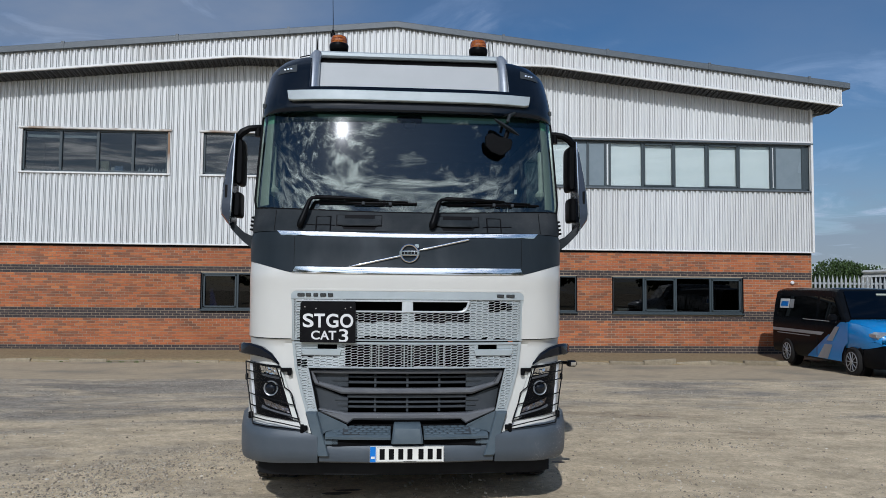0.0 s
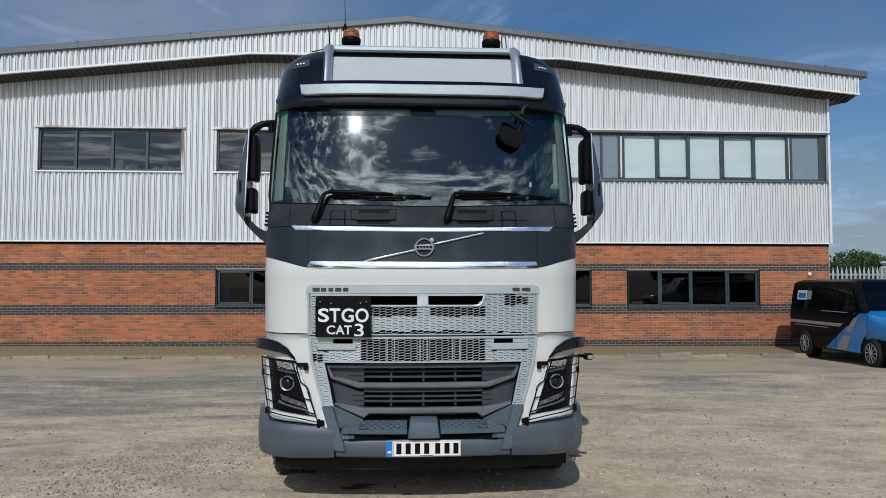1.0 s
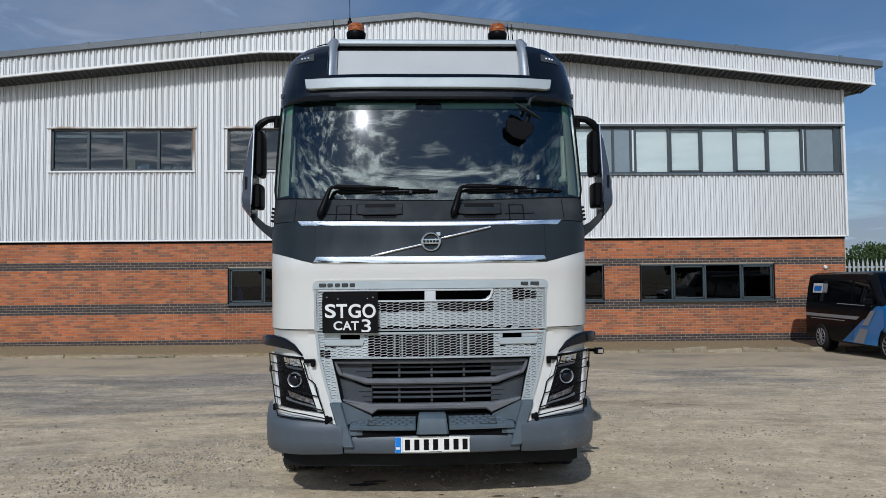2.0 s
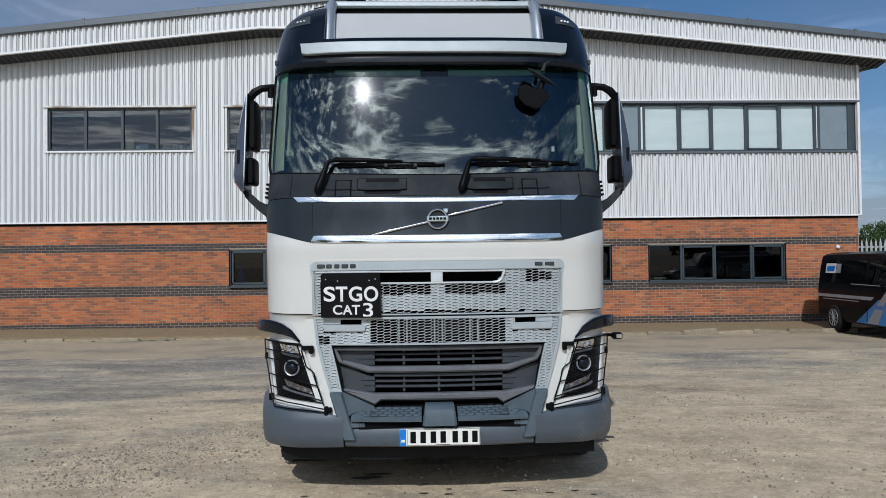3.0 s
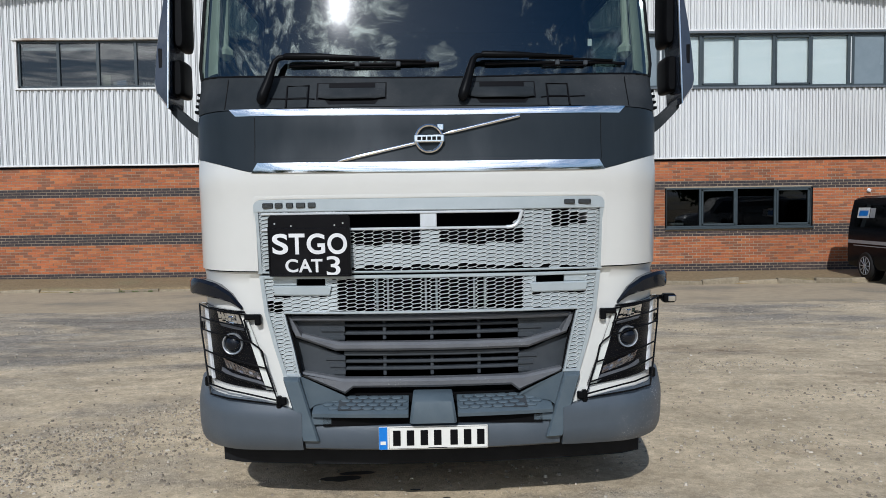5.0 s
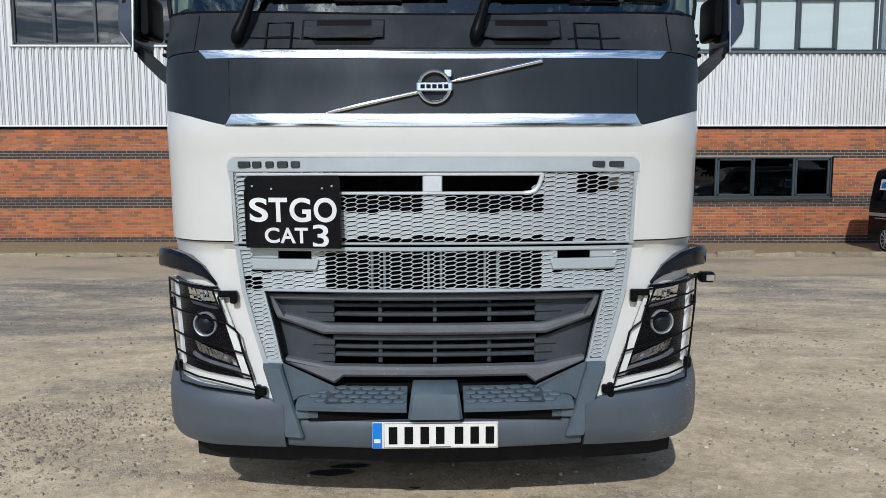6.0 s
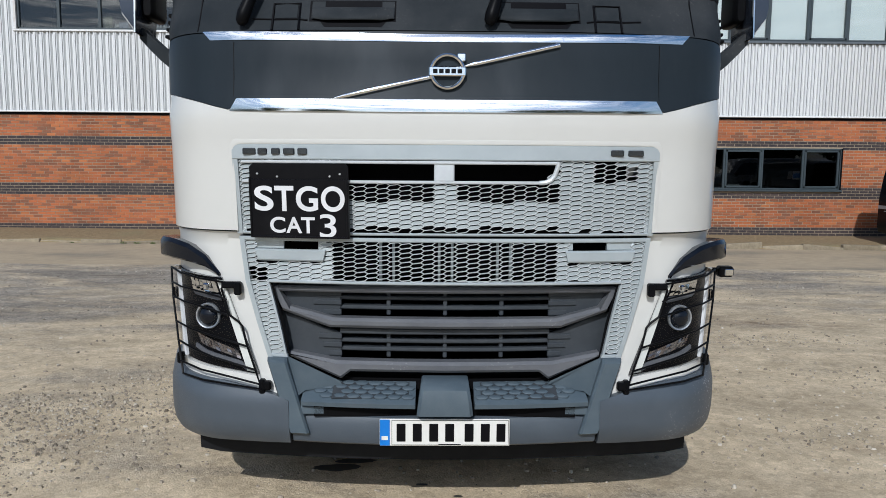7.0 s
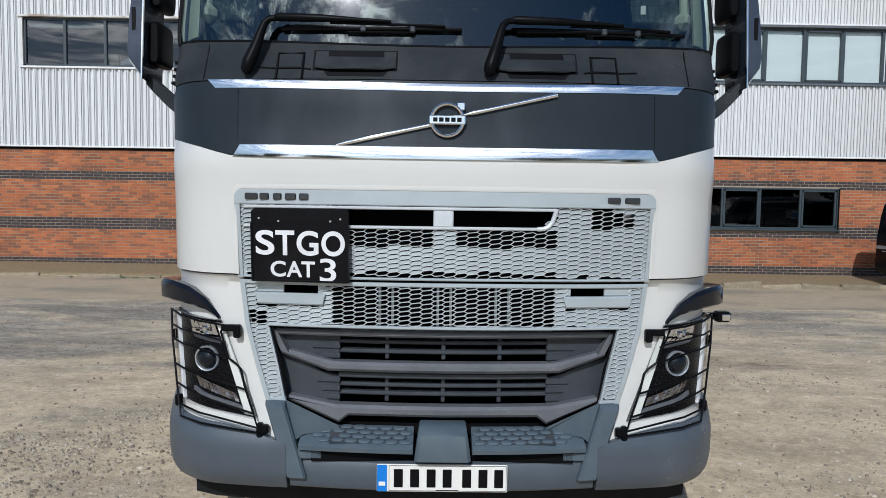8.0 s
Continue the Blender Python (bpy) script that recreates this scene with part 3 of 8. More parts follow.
# ---------------------------------------------------------------- mesh building
class Geo:
    """A mesh in the making: corners and faces."""

    def __init__(self):
        self.v, self.f = [], []

    def add(self, verts, faces):
        k = len(self.v)
        self.v += [tuple(p) for p in verts]
        self.f += [tuple(i + k for i in f) for f in faces]
        return self

    def box(self, c, s, ch=0.0, m=None):
        """A box round c of size s, its edges chamfered by ch."""
        hx, hy, hz = s[0] / 2, s[1] / 2, s[2] / 2
        vs, fs = [], []
        if ch <= 0:
            vs = [(x, y, z) for x in (-hx, hx) for y in (-hy, hy) for z in (-hz, hz)]
            fs = [(0, 1, 3, 2), (4, 6, 7, 5), (0, 4, 5, 1), (2, 3, 7, 6), (0, 2, 6, 4), (1, 5, 7, 3)]
        else:
            ch = min(ch, hx * 0.95, hy * 0.95, hz * 0.95)
            idx = {}
            for sx in (-1, 1):
                for sy in (-1, 1):
                    for sz in (-1, 1):
                        for ax in range(3):
                            h = [hx - ch, hy - ch, hz - ch]
                            h[ax] += ch
                            idx[sx, sy, sz, ax] = len(vs)
                            vs.append((sx * h[0], sy * h[1], sz * h[2]))
            for ax in range(3):
                o = [a for a in range(3) if a != ax]
                for s1 in (-1, 1):
                    q = []
                    for a, b in ((-1, -1), (1, -1), (1, 1), (-1, 1)):
                        k = [0, 0, 0]; k[ax] = s1; k[o[0]] = a; k[o[1]] = b
                        q.append(idx[k[0], k[1], k[2], ax])
                    fs.append(tuple(q))
                for a in (-1, 1):
                    for b in (-1, 1):
                        q = []
                        for e in (-1, 1):
                            k = [0, 0, 0]; k[ax] = e; k[o[0]] = a; k[o[1]] = b
                            pair = [idx[k[0], k[1], k[2], o[0]], idx[k[0], k[1], k[2], o[1]]]
                            q += pair if e < 0 else pair[::-1]
                        fs.append(tuple(q))
            for sx in (-1, 1):
                for sy in (-1, 1):
                    for sz in (-1, 1):
                        fs.append(tuple(idx[sx, sy, sz, a] for a in range(3)))
        c = Vector(c)
        return self.add([c + (m @ Vector(p) if m else Vector(p)) for p in vs], fs)

    def prism(self, pts, y0, y1, axis="y"):
        """A polygon given in two axes, extruded along the third from y0 to y1."""
        def at(p, d):
            return {"y": (p[0], d, p[1]), "x": (d, p[0], p[1]), "z": (p[0], p[1], d)}[axis]
        n = len(pts)
        vs = [at(p, y0) for p in pts] + [at(p, y1) for p in pts]
        fs = [tuple(range(n)), tuple(range(2 * n - 1, n - 1, -1))] + [(i, n + i, n + (i + 1) % n, (i + 1) % n) for i in range(n)]
        return self.add(vs, fs)

    def ring(self, loops, close=True, caps=True):
        """Skin between loops of equally many corners."""
        n = len(loops[0])
        vs = [p for lp in loops for p in lp]
        fs = []
        for a in range(len(loops) - 1):
            for i in range(n if close else n - 1):
                j = (i + 1) % n
                fs.append((a * n + i, a * n + j, (a + 1) * n + j, (a + 1) * n + i))
        if caps:
            fs.append(tuple(range(n - 1, -1, -1)))
            fs.append(tuple(range((len(loops) - 1) * n, len(loops) * n)))
        return self.add(vs, fs)

    def tube(self, pts, r, n=8, flat=1.0):
        """A round bar along points; r a number or one for each point."""
        pts = [Vector(p) for p in pts]
        loops, side = [], None
        for i, p in enumerate(pts):
            d = (pts[min(i + 1, len(pts) - 1)] - pts[max(i - 1, 0)]).normalized()
            if side is None:
                side = d.cross(Vector((0, 0, 1)) if abs(d.z) < 0.9 else Vector((0, 1, 0))).normalized()
            side = (side - d * side.dot(d)).normalized()
            up = side.cross(d)
            rr = r[i] if isinstance(r, (list, tuple)) else r
            loops.append([p + side * rr * math.cos(2 * math.pi * k / n) + up * rr * flat * math.sin(2 * math.pi * k / n) for k in range(n)])
        return self.ring(loops)

    def lathe(self, prof, c=(0, 0, 0), axis="z", n=24, caps=True):
        """A turned shape: (radius, height) steps round an axis through c."""
        loops = []
        for r, h in prof:
            lp = []
            for k in range(n):
                a = 2 * math.pi * k / n
                u, w = r * math.cos(a), r * math.sin(a)
                lp.append({"z": (c[0] + u, c[1] + w, c[2] + h), "y": (c[0] + u, c[1] + h, c[2] + w), "x": (c[0] + h, c[1] + u, c[2] + w)}[axis])
            loops.append(lp)
        return self.ring(loops, caps=caps)

    def mesh(self, name, material, smooth=35):
        me = bpy.data.meshes.new(name)
        me.from_pydata(self.v, [], self.f)
        if material:
            me.materials.append(material)
        bm = bmesh.new()
        bm.from_mesh(me)
        bmesh.ops.recalc_face_normals(bm, faces=bm.faces)
        bm.to_mesh(me)
        bm.free()
        if smooth:
            me.shade_smooth()
            me.set_sharp_from_angle(angle=radians(smooth))
        return me


def part(name, geo, material, parent, label="", smooth=35, kind=""):
    """One mesh under a thing or a part."""
    ob = new(name, geo.mesh(name, material, smooth))
    if parent:
        ob.parent = parent
        k = parent
        base = Vector((0, 0, 0))
        while k:
            base += k.location
            k = k.parent
        if base.length > 0:
            ob.data.transform(Matrix.Translation(-base))
    if label or kind:
        tagged(ob, label=label, kind=kind)
    return ob


def thing(name, at, label, category, group="", kind=""):
    """An empty at the base of a thing, for its parts."""
    return tagged(new(name), label, category, group, kind) if at is None else _placed(tagged(new(name), label, category, group, kind), at)


def _placed(ob, at):
    ob.location = at
    return ob


def lerp(a, b, f):
    return a + (b - a) * f


def curve(pts, x):
    """Straight steps through (x, value) pairs."""
    for (a, u), (b, w) in zip(pts, pts[1:]):
        if x <= b:
            return u if x <= a else u + (w - u) * (x - a) / (b - a)
    return pts[-1][1]


# ---------------------------------------------------------------- ground
WALL_Y = 16.065


def strip_z(x):
    """Height of the soil strip along the building."""
    return -0.185 - 0.0045 * max(-16, min(16, x))


def ground_z(x, y):
    f = max(0.0, min(1.0, (y - 3.0) / 10.5))
    z = f * (strip_z(x) - 0.10)
    if -6 < y < 12 and abs(x) < 14:
        z += 0.012 * noise.noise((x * 0.8, y * 0.8, 3.1)) + 0.006 * noise.noise((x * 3.1, y * 3.1, 7.7))
    return z


def build_ground():
    xs = [-400, -120, -50, -28] + [-18 + 0.12 * i for i in range(301)] + [28, 50, 120, 400]
    ys = [-400, -120, -50, -25, -14, -9] + [-6 + 0.12 * i for i in range(130)] + [10, 11, 12, 13, 13.5, 16, 20, 40, 120, 400]
    g = Geo()
    vs = [(x, y, ground_z(x, y)) for y in ys for x in xs]
    n = len(xs)
    g.add(vs, [(j * n + i, j * n + i + 1, (j + 1) * n + i + 1, (j + 1) * n + i) for j in range(len(ys) - 1) for i in range(n - 1)])
    tagged(part("ground", g, M_GROUND, None), "dusty grey and tan gravel yard with loose chippings", "ground", kind="structure")
    # concrete apron before the kerb
    g = Geo()
    us = [-40 + 0.5 * i for i in range(161)]
    rows = [[], [], []]
    for x in us:
        e = 9.35 + 0.22 * noise.noise((x * 0.7, 1.0, 0)) + 0.08 * noise.noise((x * 3.0, 5.0, 0))
        rows[0].append((x, e, ground_z(x, e) - 0.01))
        rows[1].append((x, e + 0.25, ground_z(x, e + 0.25) + 0.012))
        rows[2].append((x, 13.62, ground_z(x, 13.62) + 0.012))
    g.ring(rows, close=False, caps=False)
    tagged(part("pavement", g, M_CONCRETE, None), "worn tan concrete apron along the kerb", "pavement", kind="structure")
    # soil strip
    g = Geo()
    rows = []
    rows.append([(x, 13.52, ground_z(x, 13.52) - 0.05) for x in [-40 + 0.2 * i for i in range(401)]])
    rows.append([(x, 13.585 + 0.02 * noise.noise((x * 2.1, 4.0, 0)), strip_z(x) - 0.05 + 0.03 * noise.noise((x * 1.3, 2.0, 0))) for x in [-40 + 0.2 * i for i in range(401)]])
    for k in range(13):
        y = lerp(13.66, WALL_Y + 0.1, k / 12)
        rows.append([(x, y, strip_z(x) - 0.004 + 0.03 * noise.noise((x * 1.6, y * 1.6, 0)) * math.sin(math.pi * k / 12) + 0.02 * k / 12) for x in [-40 + 0.2 * i for i in range(401)]])
    g.ring(rows, close=False, caps=False)
    tagged(part("soil_strip", g, M_SOIL, None), "strip of dry brown soil at the foot of the wall", "soil", kind="structure")
    # kerb stones
    kerb = thing("kerb", (0, 13.6, 0), "weathered concrete kerb stones, some sunken", "kerb", kind="structure")
    rnd = random.Random(5)
    one = Geo().box((0, 0, 0), (0.9, 0.13, 0.26), 0.012).mesh("kerb_stone", M_KERB)
    for i in range(44):
        x = -19.5 + 0.915 * i
        ob = new("kerb_stone", one)
        ob.parent = kerb
        ob.location = (x, rnd.uniform(-0.03, 0.03), strip_z(x) - (0.150 if x < 1 else 0.115) + rnd.choice((-0.035, -0.02, -0.01, 0.0, 0.01) if x < 1 else (-0.075, -0.04, -0.02, 0.0, 0.015, 0.03)) + rnd.uniform(-0.01, 0.01))
        ob.rotation_euler = (rnd.uniform(-0.10, 0.06), rnd.uniform(-0.03, 0.03) if x < 1 else rnd.choice((-0.11, -0.05, 0.03, 0.09)), rnd.uniform(-0.03, 0.03) if x < 1 else rnd.uniform(-0.12, 0.12))


build_ground()


# ---------------------------------------------------------------- building
B_L, B_R = -12.95, 12.80
RIDGE = -0.02
EAVE_Y = WALL_Y - 0.66


def roof_top(u):
    return 9.397 - 0.1025 * abs(u - RIDGE)


def cap_bottom(u):
    return roof_top(u) - 0.20


def fascia_bottom(u):
    return min(8.237, cap_bottom(u) - 0.50)


WINDOWS = [  # name, u0, u1, z0, z1, mullions
    ("window_1", -10.60, -6.56, 4.91, 6.13, (-9.56, -8.53, -7.55)),
    ("window_2", -5.56, -1.52, 4.91, 6.13, (-4.52, -3.49, -2.51)),
    ("window_3", 3.40, 12.74, 4.77, 6.18, ()),
    ("window_4", -5.545, -1.50, 1.02, 2.068, (-4.50, -3.49, -2.50)),
    ("window_5", 1.42, 5.46, 1.01, 2.078, (2.43, 3.44, 4.45)),
    ("window_6", 6.54, 10.60, 0.99, 2.068, (7.51, 8.51, 9.58)),
]
CLAD_BOTTOM = 2.862
PITCH = 1.0 / 6.0


def openings(z0, z1):
    return [(w[1], w[2], w[3], w[4]) for w in WINDOWS if w[3] < z1 and w[4] > z0]


def build_walls():
    # inner leaf behind the bricks and behind the cladding, with openings cut through
    def leaf(name, z0, z1, top, label):
        g = Geo()
        ops = sorted(openings(z0, z1))
        us = sorted({B_L, B_R, RIDGE, *(o[0] for o in ops), *(o[1] for o in ops)})
        for a, b in zip(us, us[1:]):
            op = [o for o in ops if o[0] <= a + 1e-6 and o[1] >= b - 1e-6]
            ta, tb = (top(a), top(b)) if top else (z1, z1)
            for lo, hi in ([(z0, op[0][2]), (op[0][3], None)] if op else [(z0, None)]):
                ha, hb = (ta, tb) if hi is None else (hi, hi)
                vs = []
                for y in (WALL_Y + 0.02, WALL_Y + 0.28):
                    vs += [(a, y, lo), (b, y, lo), (b, y, hb), (a, y, ha)]
                g.add(vs, [(0, 1, 2, 3), (7, 6, 5, 4), (0, 4, 5, 1), (1, 5, 6, 2), (2, 6, 7, 3), (3, 7, 4, 0)])
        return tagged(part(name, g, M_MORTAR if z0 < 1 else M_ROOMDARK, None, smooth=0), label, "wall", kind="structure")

    brick_wall = leaf("wall_south_brick", -0.6, CLAD_BOTTOM, None, "red brick lower wall with bands of blue engineering brick")
    clad_wall = leaf("wall_south_clad", CLAD_BOTTOM + 0.005, 9, lambda u: roof_top(u) - 0.15, "upper wall clad in pale ribbed steel sheets")
    # the other walls, floor slab and ceiling close the building
    for nm, pts in (("wall_west", (B_L, B_L + 0.25)), ("wall_east", (B_R - 0.25, B_R))):
        g = Geo().box(((pts[0] + pts[1]) / 2, WALL_Y + 15.2, 3.8), (0.25, 29.8, 8.6))
        tagged(part(nm, g, M_CLAD, None), "plain ribbed side wall of the building", "wall", kind="structure")
    g = Geo().box(((B_L + B_R) / 2, WALL_Y + 30.3, 3.8), (B_R - B_L, 0.25, 8.6))
    tagged(part("wall_north", g, M_CLAD, None), "plain back wall of the building", "wall", kind="structure")
    # unseen rooms: their gloom is put into one near-black colour
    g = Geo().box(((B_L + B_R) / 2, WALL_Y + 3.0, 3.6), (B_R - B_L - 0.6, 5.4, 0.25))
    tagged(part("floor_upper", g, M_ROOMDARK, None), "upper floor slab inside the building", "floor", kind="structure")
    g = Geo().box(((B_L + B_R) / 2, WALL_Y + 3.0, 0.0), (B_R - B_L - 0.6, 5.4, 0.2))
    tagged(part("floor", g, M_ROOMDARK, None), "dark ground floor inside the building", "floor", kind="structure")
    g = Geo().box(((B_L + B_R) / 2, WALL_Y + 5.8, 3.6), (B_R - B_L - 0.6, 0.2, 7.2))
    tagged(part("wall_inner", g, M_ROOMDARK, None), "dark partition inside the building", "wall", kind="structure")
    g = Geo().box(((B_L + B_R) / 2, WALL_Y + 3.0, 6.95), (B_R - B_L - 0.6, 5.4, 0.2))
    tagged(part("ceiling", g, M_ROOMDARK, None), "near-black ceiling of the upper floor", "ceiling", kind="structure")
    return brick_wall, clad_wall


def rib_profile(u0, u1):
    """Steps (u, depth) across ribbed sheet: wide crowns, narrow valleys."""
    out = [(u0, 0.0)]
    k = math.floor(u0 / PITCH)
    while k * PITCH < u1 + PITCH:
        a = k * PITCH
        for du, d in ((0.0, 0.0), (0.018, 0.0), (0.021, 0.058), (0.034, 0.058), (0.037, 0.0), (0.056, 0.0), (0.086, 0.052), (0.131, 0.052), (0.136, 0.0)):
            if u0 < a + du < u1:
                out.append((a + du, d))
        k += 1
    out.append((u1, 0.0))
    return out


def rib_sheet(u0, u1, bottom, top, y):
    g = Geo()
    pr = rib_profile(u0, u1)
    g.ring([[(u, y + d, bottom(u)) for u, d in pr], [(u, y + d, top(u)) for u, d in pr]], close=False, caps=False)
    g.f = [f[::-1] for f in g.f]
    return g


def build_cladding(clad_wall):
    y = WALL_Y - 0.060
    edges = sorted({B_L, B_R, *(w[1] for w in WINDOWS[:3]), *(w[2] for w in WINDOWS[:3]), *[0.04 + PITCH * 6 * i for i in range(-11, 12)]})
    ops = openings(3, 9)
    for a, b in zip(edges, edges[1:]):
        if b - a < 0.02:
            continue
        op = [o for o in ops if o[0] <= a + 1e-6 and o[1] >= b - 1e-6]
        top = lambda u: roof_top(u) - 0.3
        for lo, hi in ([(CLAD_BOTTOM, op[0][2]), (op[0][3], None)] if op else [(CLAD_BOTTOM, None)]):
            g = rib_sheet(a, b, lambda u: lo, (lambda u: hi) if hi else top, y)
            part("cladding_sheet", g, M_CLAD, clad_wall, smooth=20)
    # drip trim at the foot of the cladding, and a black strip painted as its shadow
    g = Geo().prism([(y - 0.025, CLAD_BOTTOM - 0.012), (y - 0.03, CLAD_BOTTOM + 0.004), (y - 0.004, CLAD_BOTTOM + 0.03), (y + 0.03, CLAD_BOTTOM + 0.03), (y + 0.03, CLAD_BOTTOM - 0.012)], B_L, B_R + 0.03, "x")
    part("drip_trim", g, M_TRIM, clad_wall, "white folded steel trim under the cladding")
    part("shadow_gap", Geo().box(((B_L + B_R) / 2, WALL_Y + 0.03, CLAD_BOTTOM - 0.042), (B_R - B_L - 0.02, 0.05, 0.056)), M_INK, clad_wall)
    g = Geo().box((B_R + 0.01, y + 0.05, (CLAD_BOTTOM + 7.7) / 2), (0.07, 0.2, 7.7 - CLAD_BOTTOM), 0.004)
    part("corner_trim", g, M_TRIM, clad_wall, "white folded corner trim")


def build_roof():
    roof = thing("roof", (0, EAVE_Y, 7), "shallow pitched roof with ribbed fascia and grey capping", "roof", kind="structure")
    r_out = B_R + 0.87
    l_out = B_L - 0.9
    stations = [l_out, -9, -6, RIDGE - 4.488, RIDGE, RIDGE + 4.488, 6, 9, r_out]
    for a, b in zip(stations, stations[1:]):
        # lower trim of the fascia
        g = Geo()
        lp = []
        for u in (a, min(b, r_out - 0.22)):
            z = fascia_bottom(u)
            lp.append([(u, EAVE_Y - 0.03, z - 0.045), (u, EAVE_Y - 0.03, z + 0.012), (u, EAVE_Y + 0.05, z + 0.012), (u, EAVE_Y + 0.05, z - 0.045)])
        g.ring(lp)
        part("fascia_trim", g, M_TRIM, roof, smooth=0)
        # capping
        g = Geo()
        lp = []
        for u in (a, b):
            t = roof_top(u)
            lp.append([(u, EAVE_Y - 0.05, t - 0.20), (u, EAVE_Y - 0.075, t - 0.185), (u, EAVE_Y - 0.075, t - 0.03), (u, EAVE_Y - 0.03, t), (u, EAVE_Y + 0.35, t), (u, EAVE_Y + 0.35, t - 0.05), (u, EAVE_Y + 0.03, t - 0.20)])
        g.ring(lp)
        part("capping", g, M_CAP, roof, "grey folded capping along the verge", smooth=20)
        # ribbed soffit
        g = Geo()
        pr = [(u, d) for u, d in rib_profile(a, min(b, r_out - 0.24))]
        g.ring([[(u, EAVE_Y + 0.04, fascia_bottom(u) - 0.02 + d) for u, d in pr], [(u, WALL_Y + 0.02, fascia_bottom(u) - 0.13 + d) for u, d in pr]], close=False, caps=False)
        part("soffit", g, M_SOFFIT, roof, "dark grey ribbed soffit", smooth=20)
        # roof sheets behind
        g = Geo()
        lp = []
        for u in (a, b):
            t = roof_top(u) - 0.06
            lp.append([(u, EAVE_Y + 0.3, t), (u, WALL_Y + 30.6, t), (u, WALL_Y + 30.6, t - 0.12), (u, EAVE_Y + 0.3, t - 0.12)])
        g.ring(lp)
        part("roof_sheet", g, M_ROOF, roof)
    joints = [l_out] + [u for u in (0.04 + PITCH * 6 * i for i in range(-13, 13)) if l_out < u < r_out - 0.3] + [r_out - 0.25]
    for a, b in zip(joints, joints[1:]):
        part("fascia_sheet", rib_sheet(a, b, fascia_bottom, lambda u: cap_bottom(u) + 0.02, EAVE_Y), M_CLAD, roof, smooth=20)
    # capping joint straps
    for u in (-9.3, -6.2, -3.1, 3.1, 6.2, 9.3, 12.4):
        t = roof_top(u)
        part("capping_strap", Geo().box((u, EAVE_Y - 0.05, t - 0.09), (0.08, 0.075, 0.21), 0.005), M_CAP, roof)
    # end of the eave on the east: closing board, gutter and bracket
    e = r_out - 0.24
    z = fascia_bottom(e)
    g = Geo().box((e + 0.0, EAVE_Y + 15, z + 0.25), (0.04, 30, 0.56), 0.004)
    part("eave_board", g, M_TRIM, roof)
    g = Geo().prism([(e + 0.02, cap_bottom(e) - 0.03), (e + 0.26, cap_bottom(e) - 0.0), (e + 0.26, cap_bottom(e) + 0.14), (e + 0.02, cap_bottom(e) + 0.15)], EAVE_Y - 0.04, EAVE_Y + 30)
    part("gutter", g, M_CAP, roof, "grey eaves gutter")
    g = Geo().prism([(B_R + 0.02, z - 0.22), (B_R + 0.58, z - 0.10), (B_R + 0.58, z + 0.02), (B_R + 0.50, z + 0.02), (B_R + 0.50, z - 0.05), (B_R + 0.02, z - 0.15)], WALL_Y + 0.1, WALL_Y + 0.2)
    part("downpipe_bracket", g, M_CAP, roof, "grey downpipe elbow under the eave")


BRICK_L, COURSE = 0.225, 0.075
BASE_Z = CLAD_BOTTOM - 0.012 - 40 * COURSE - 3 * COURSE


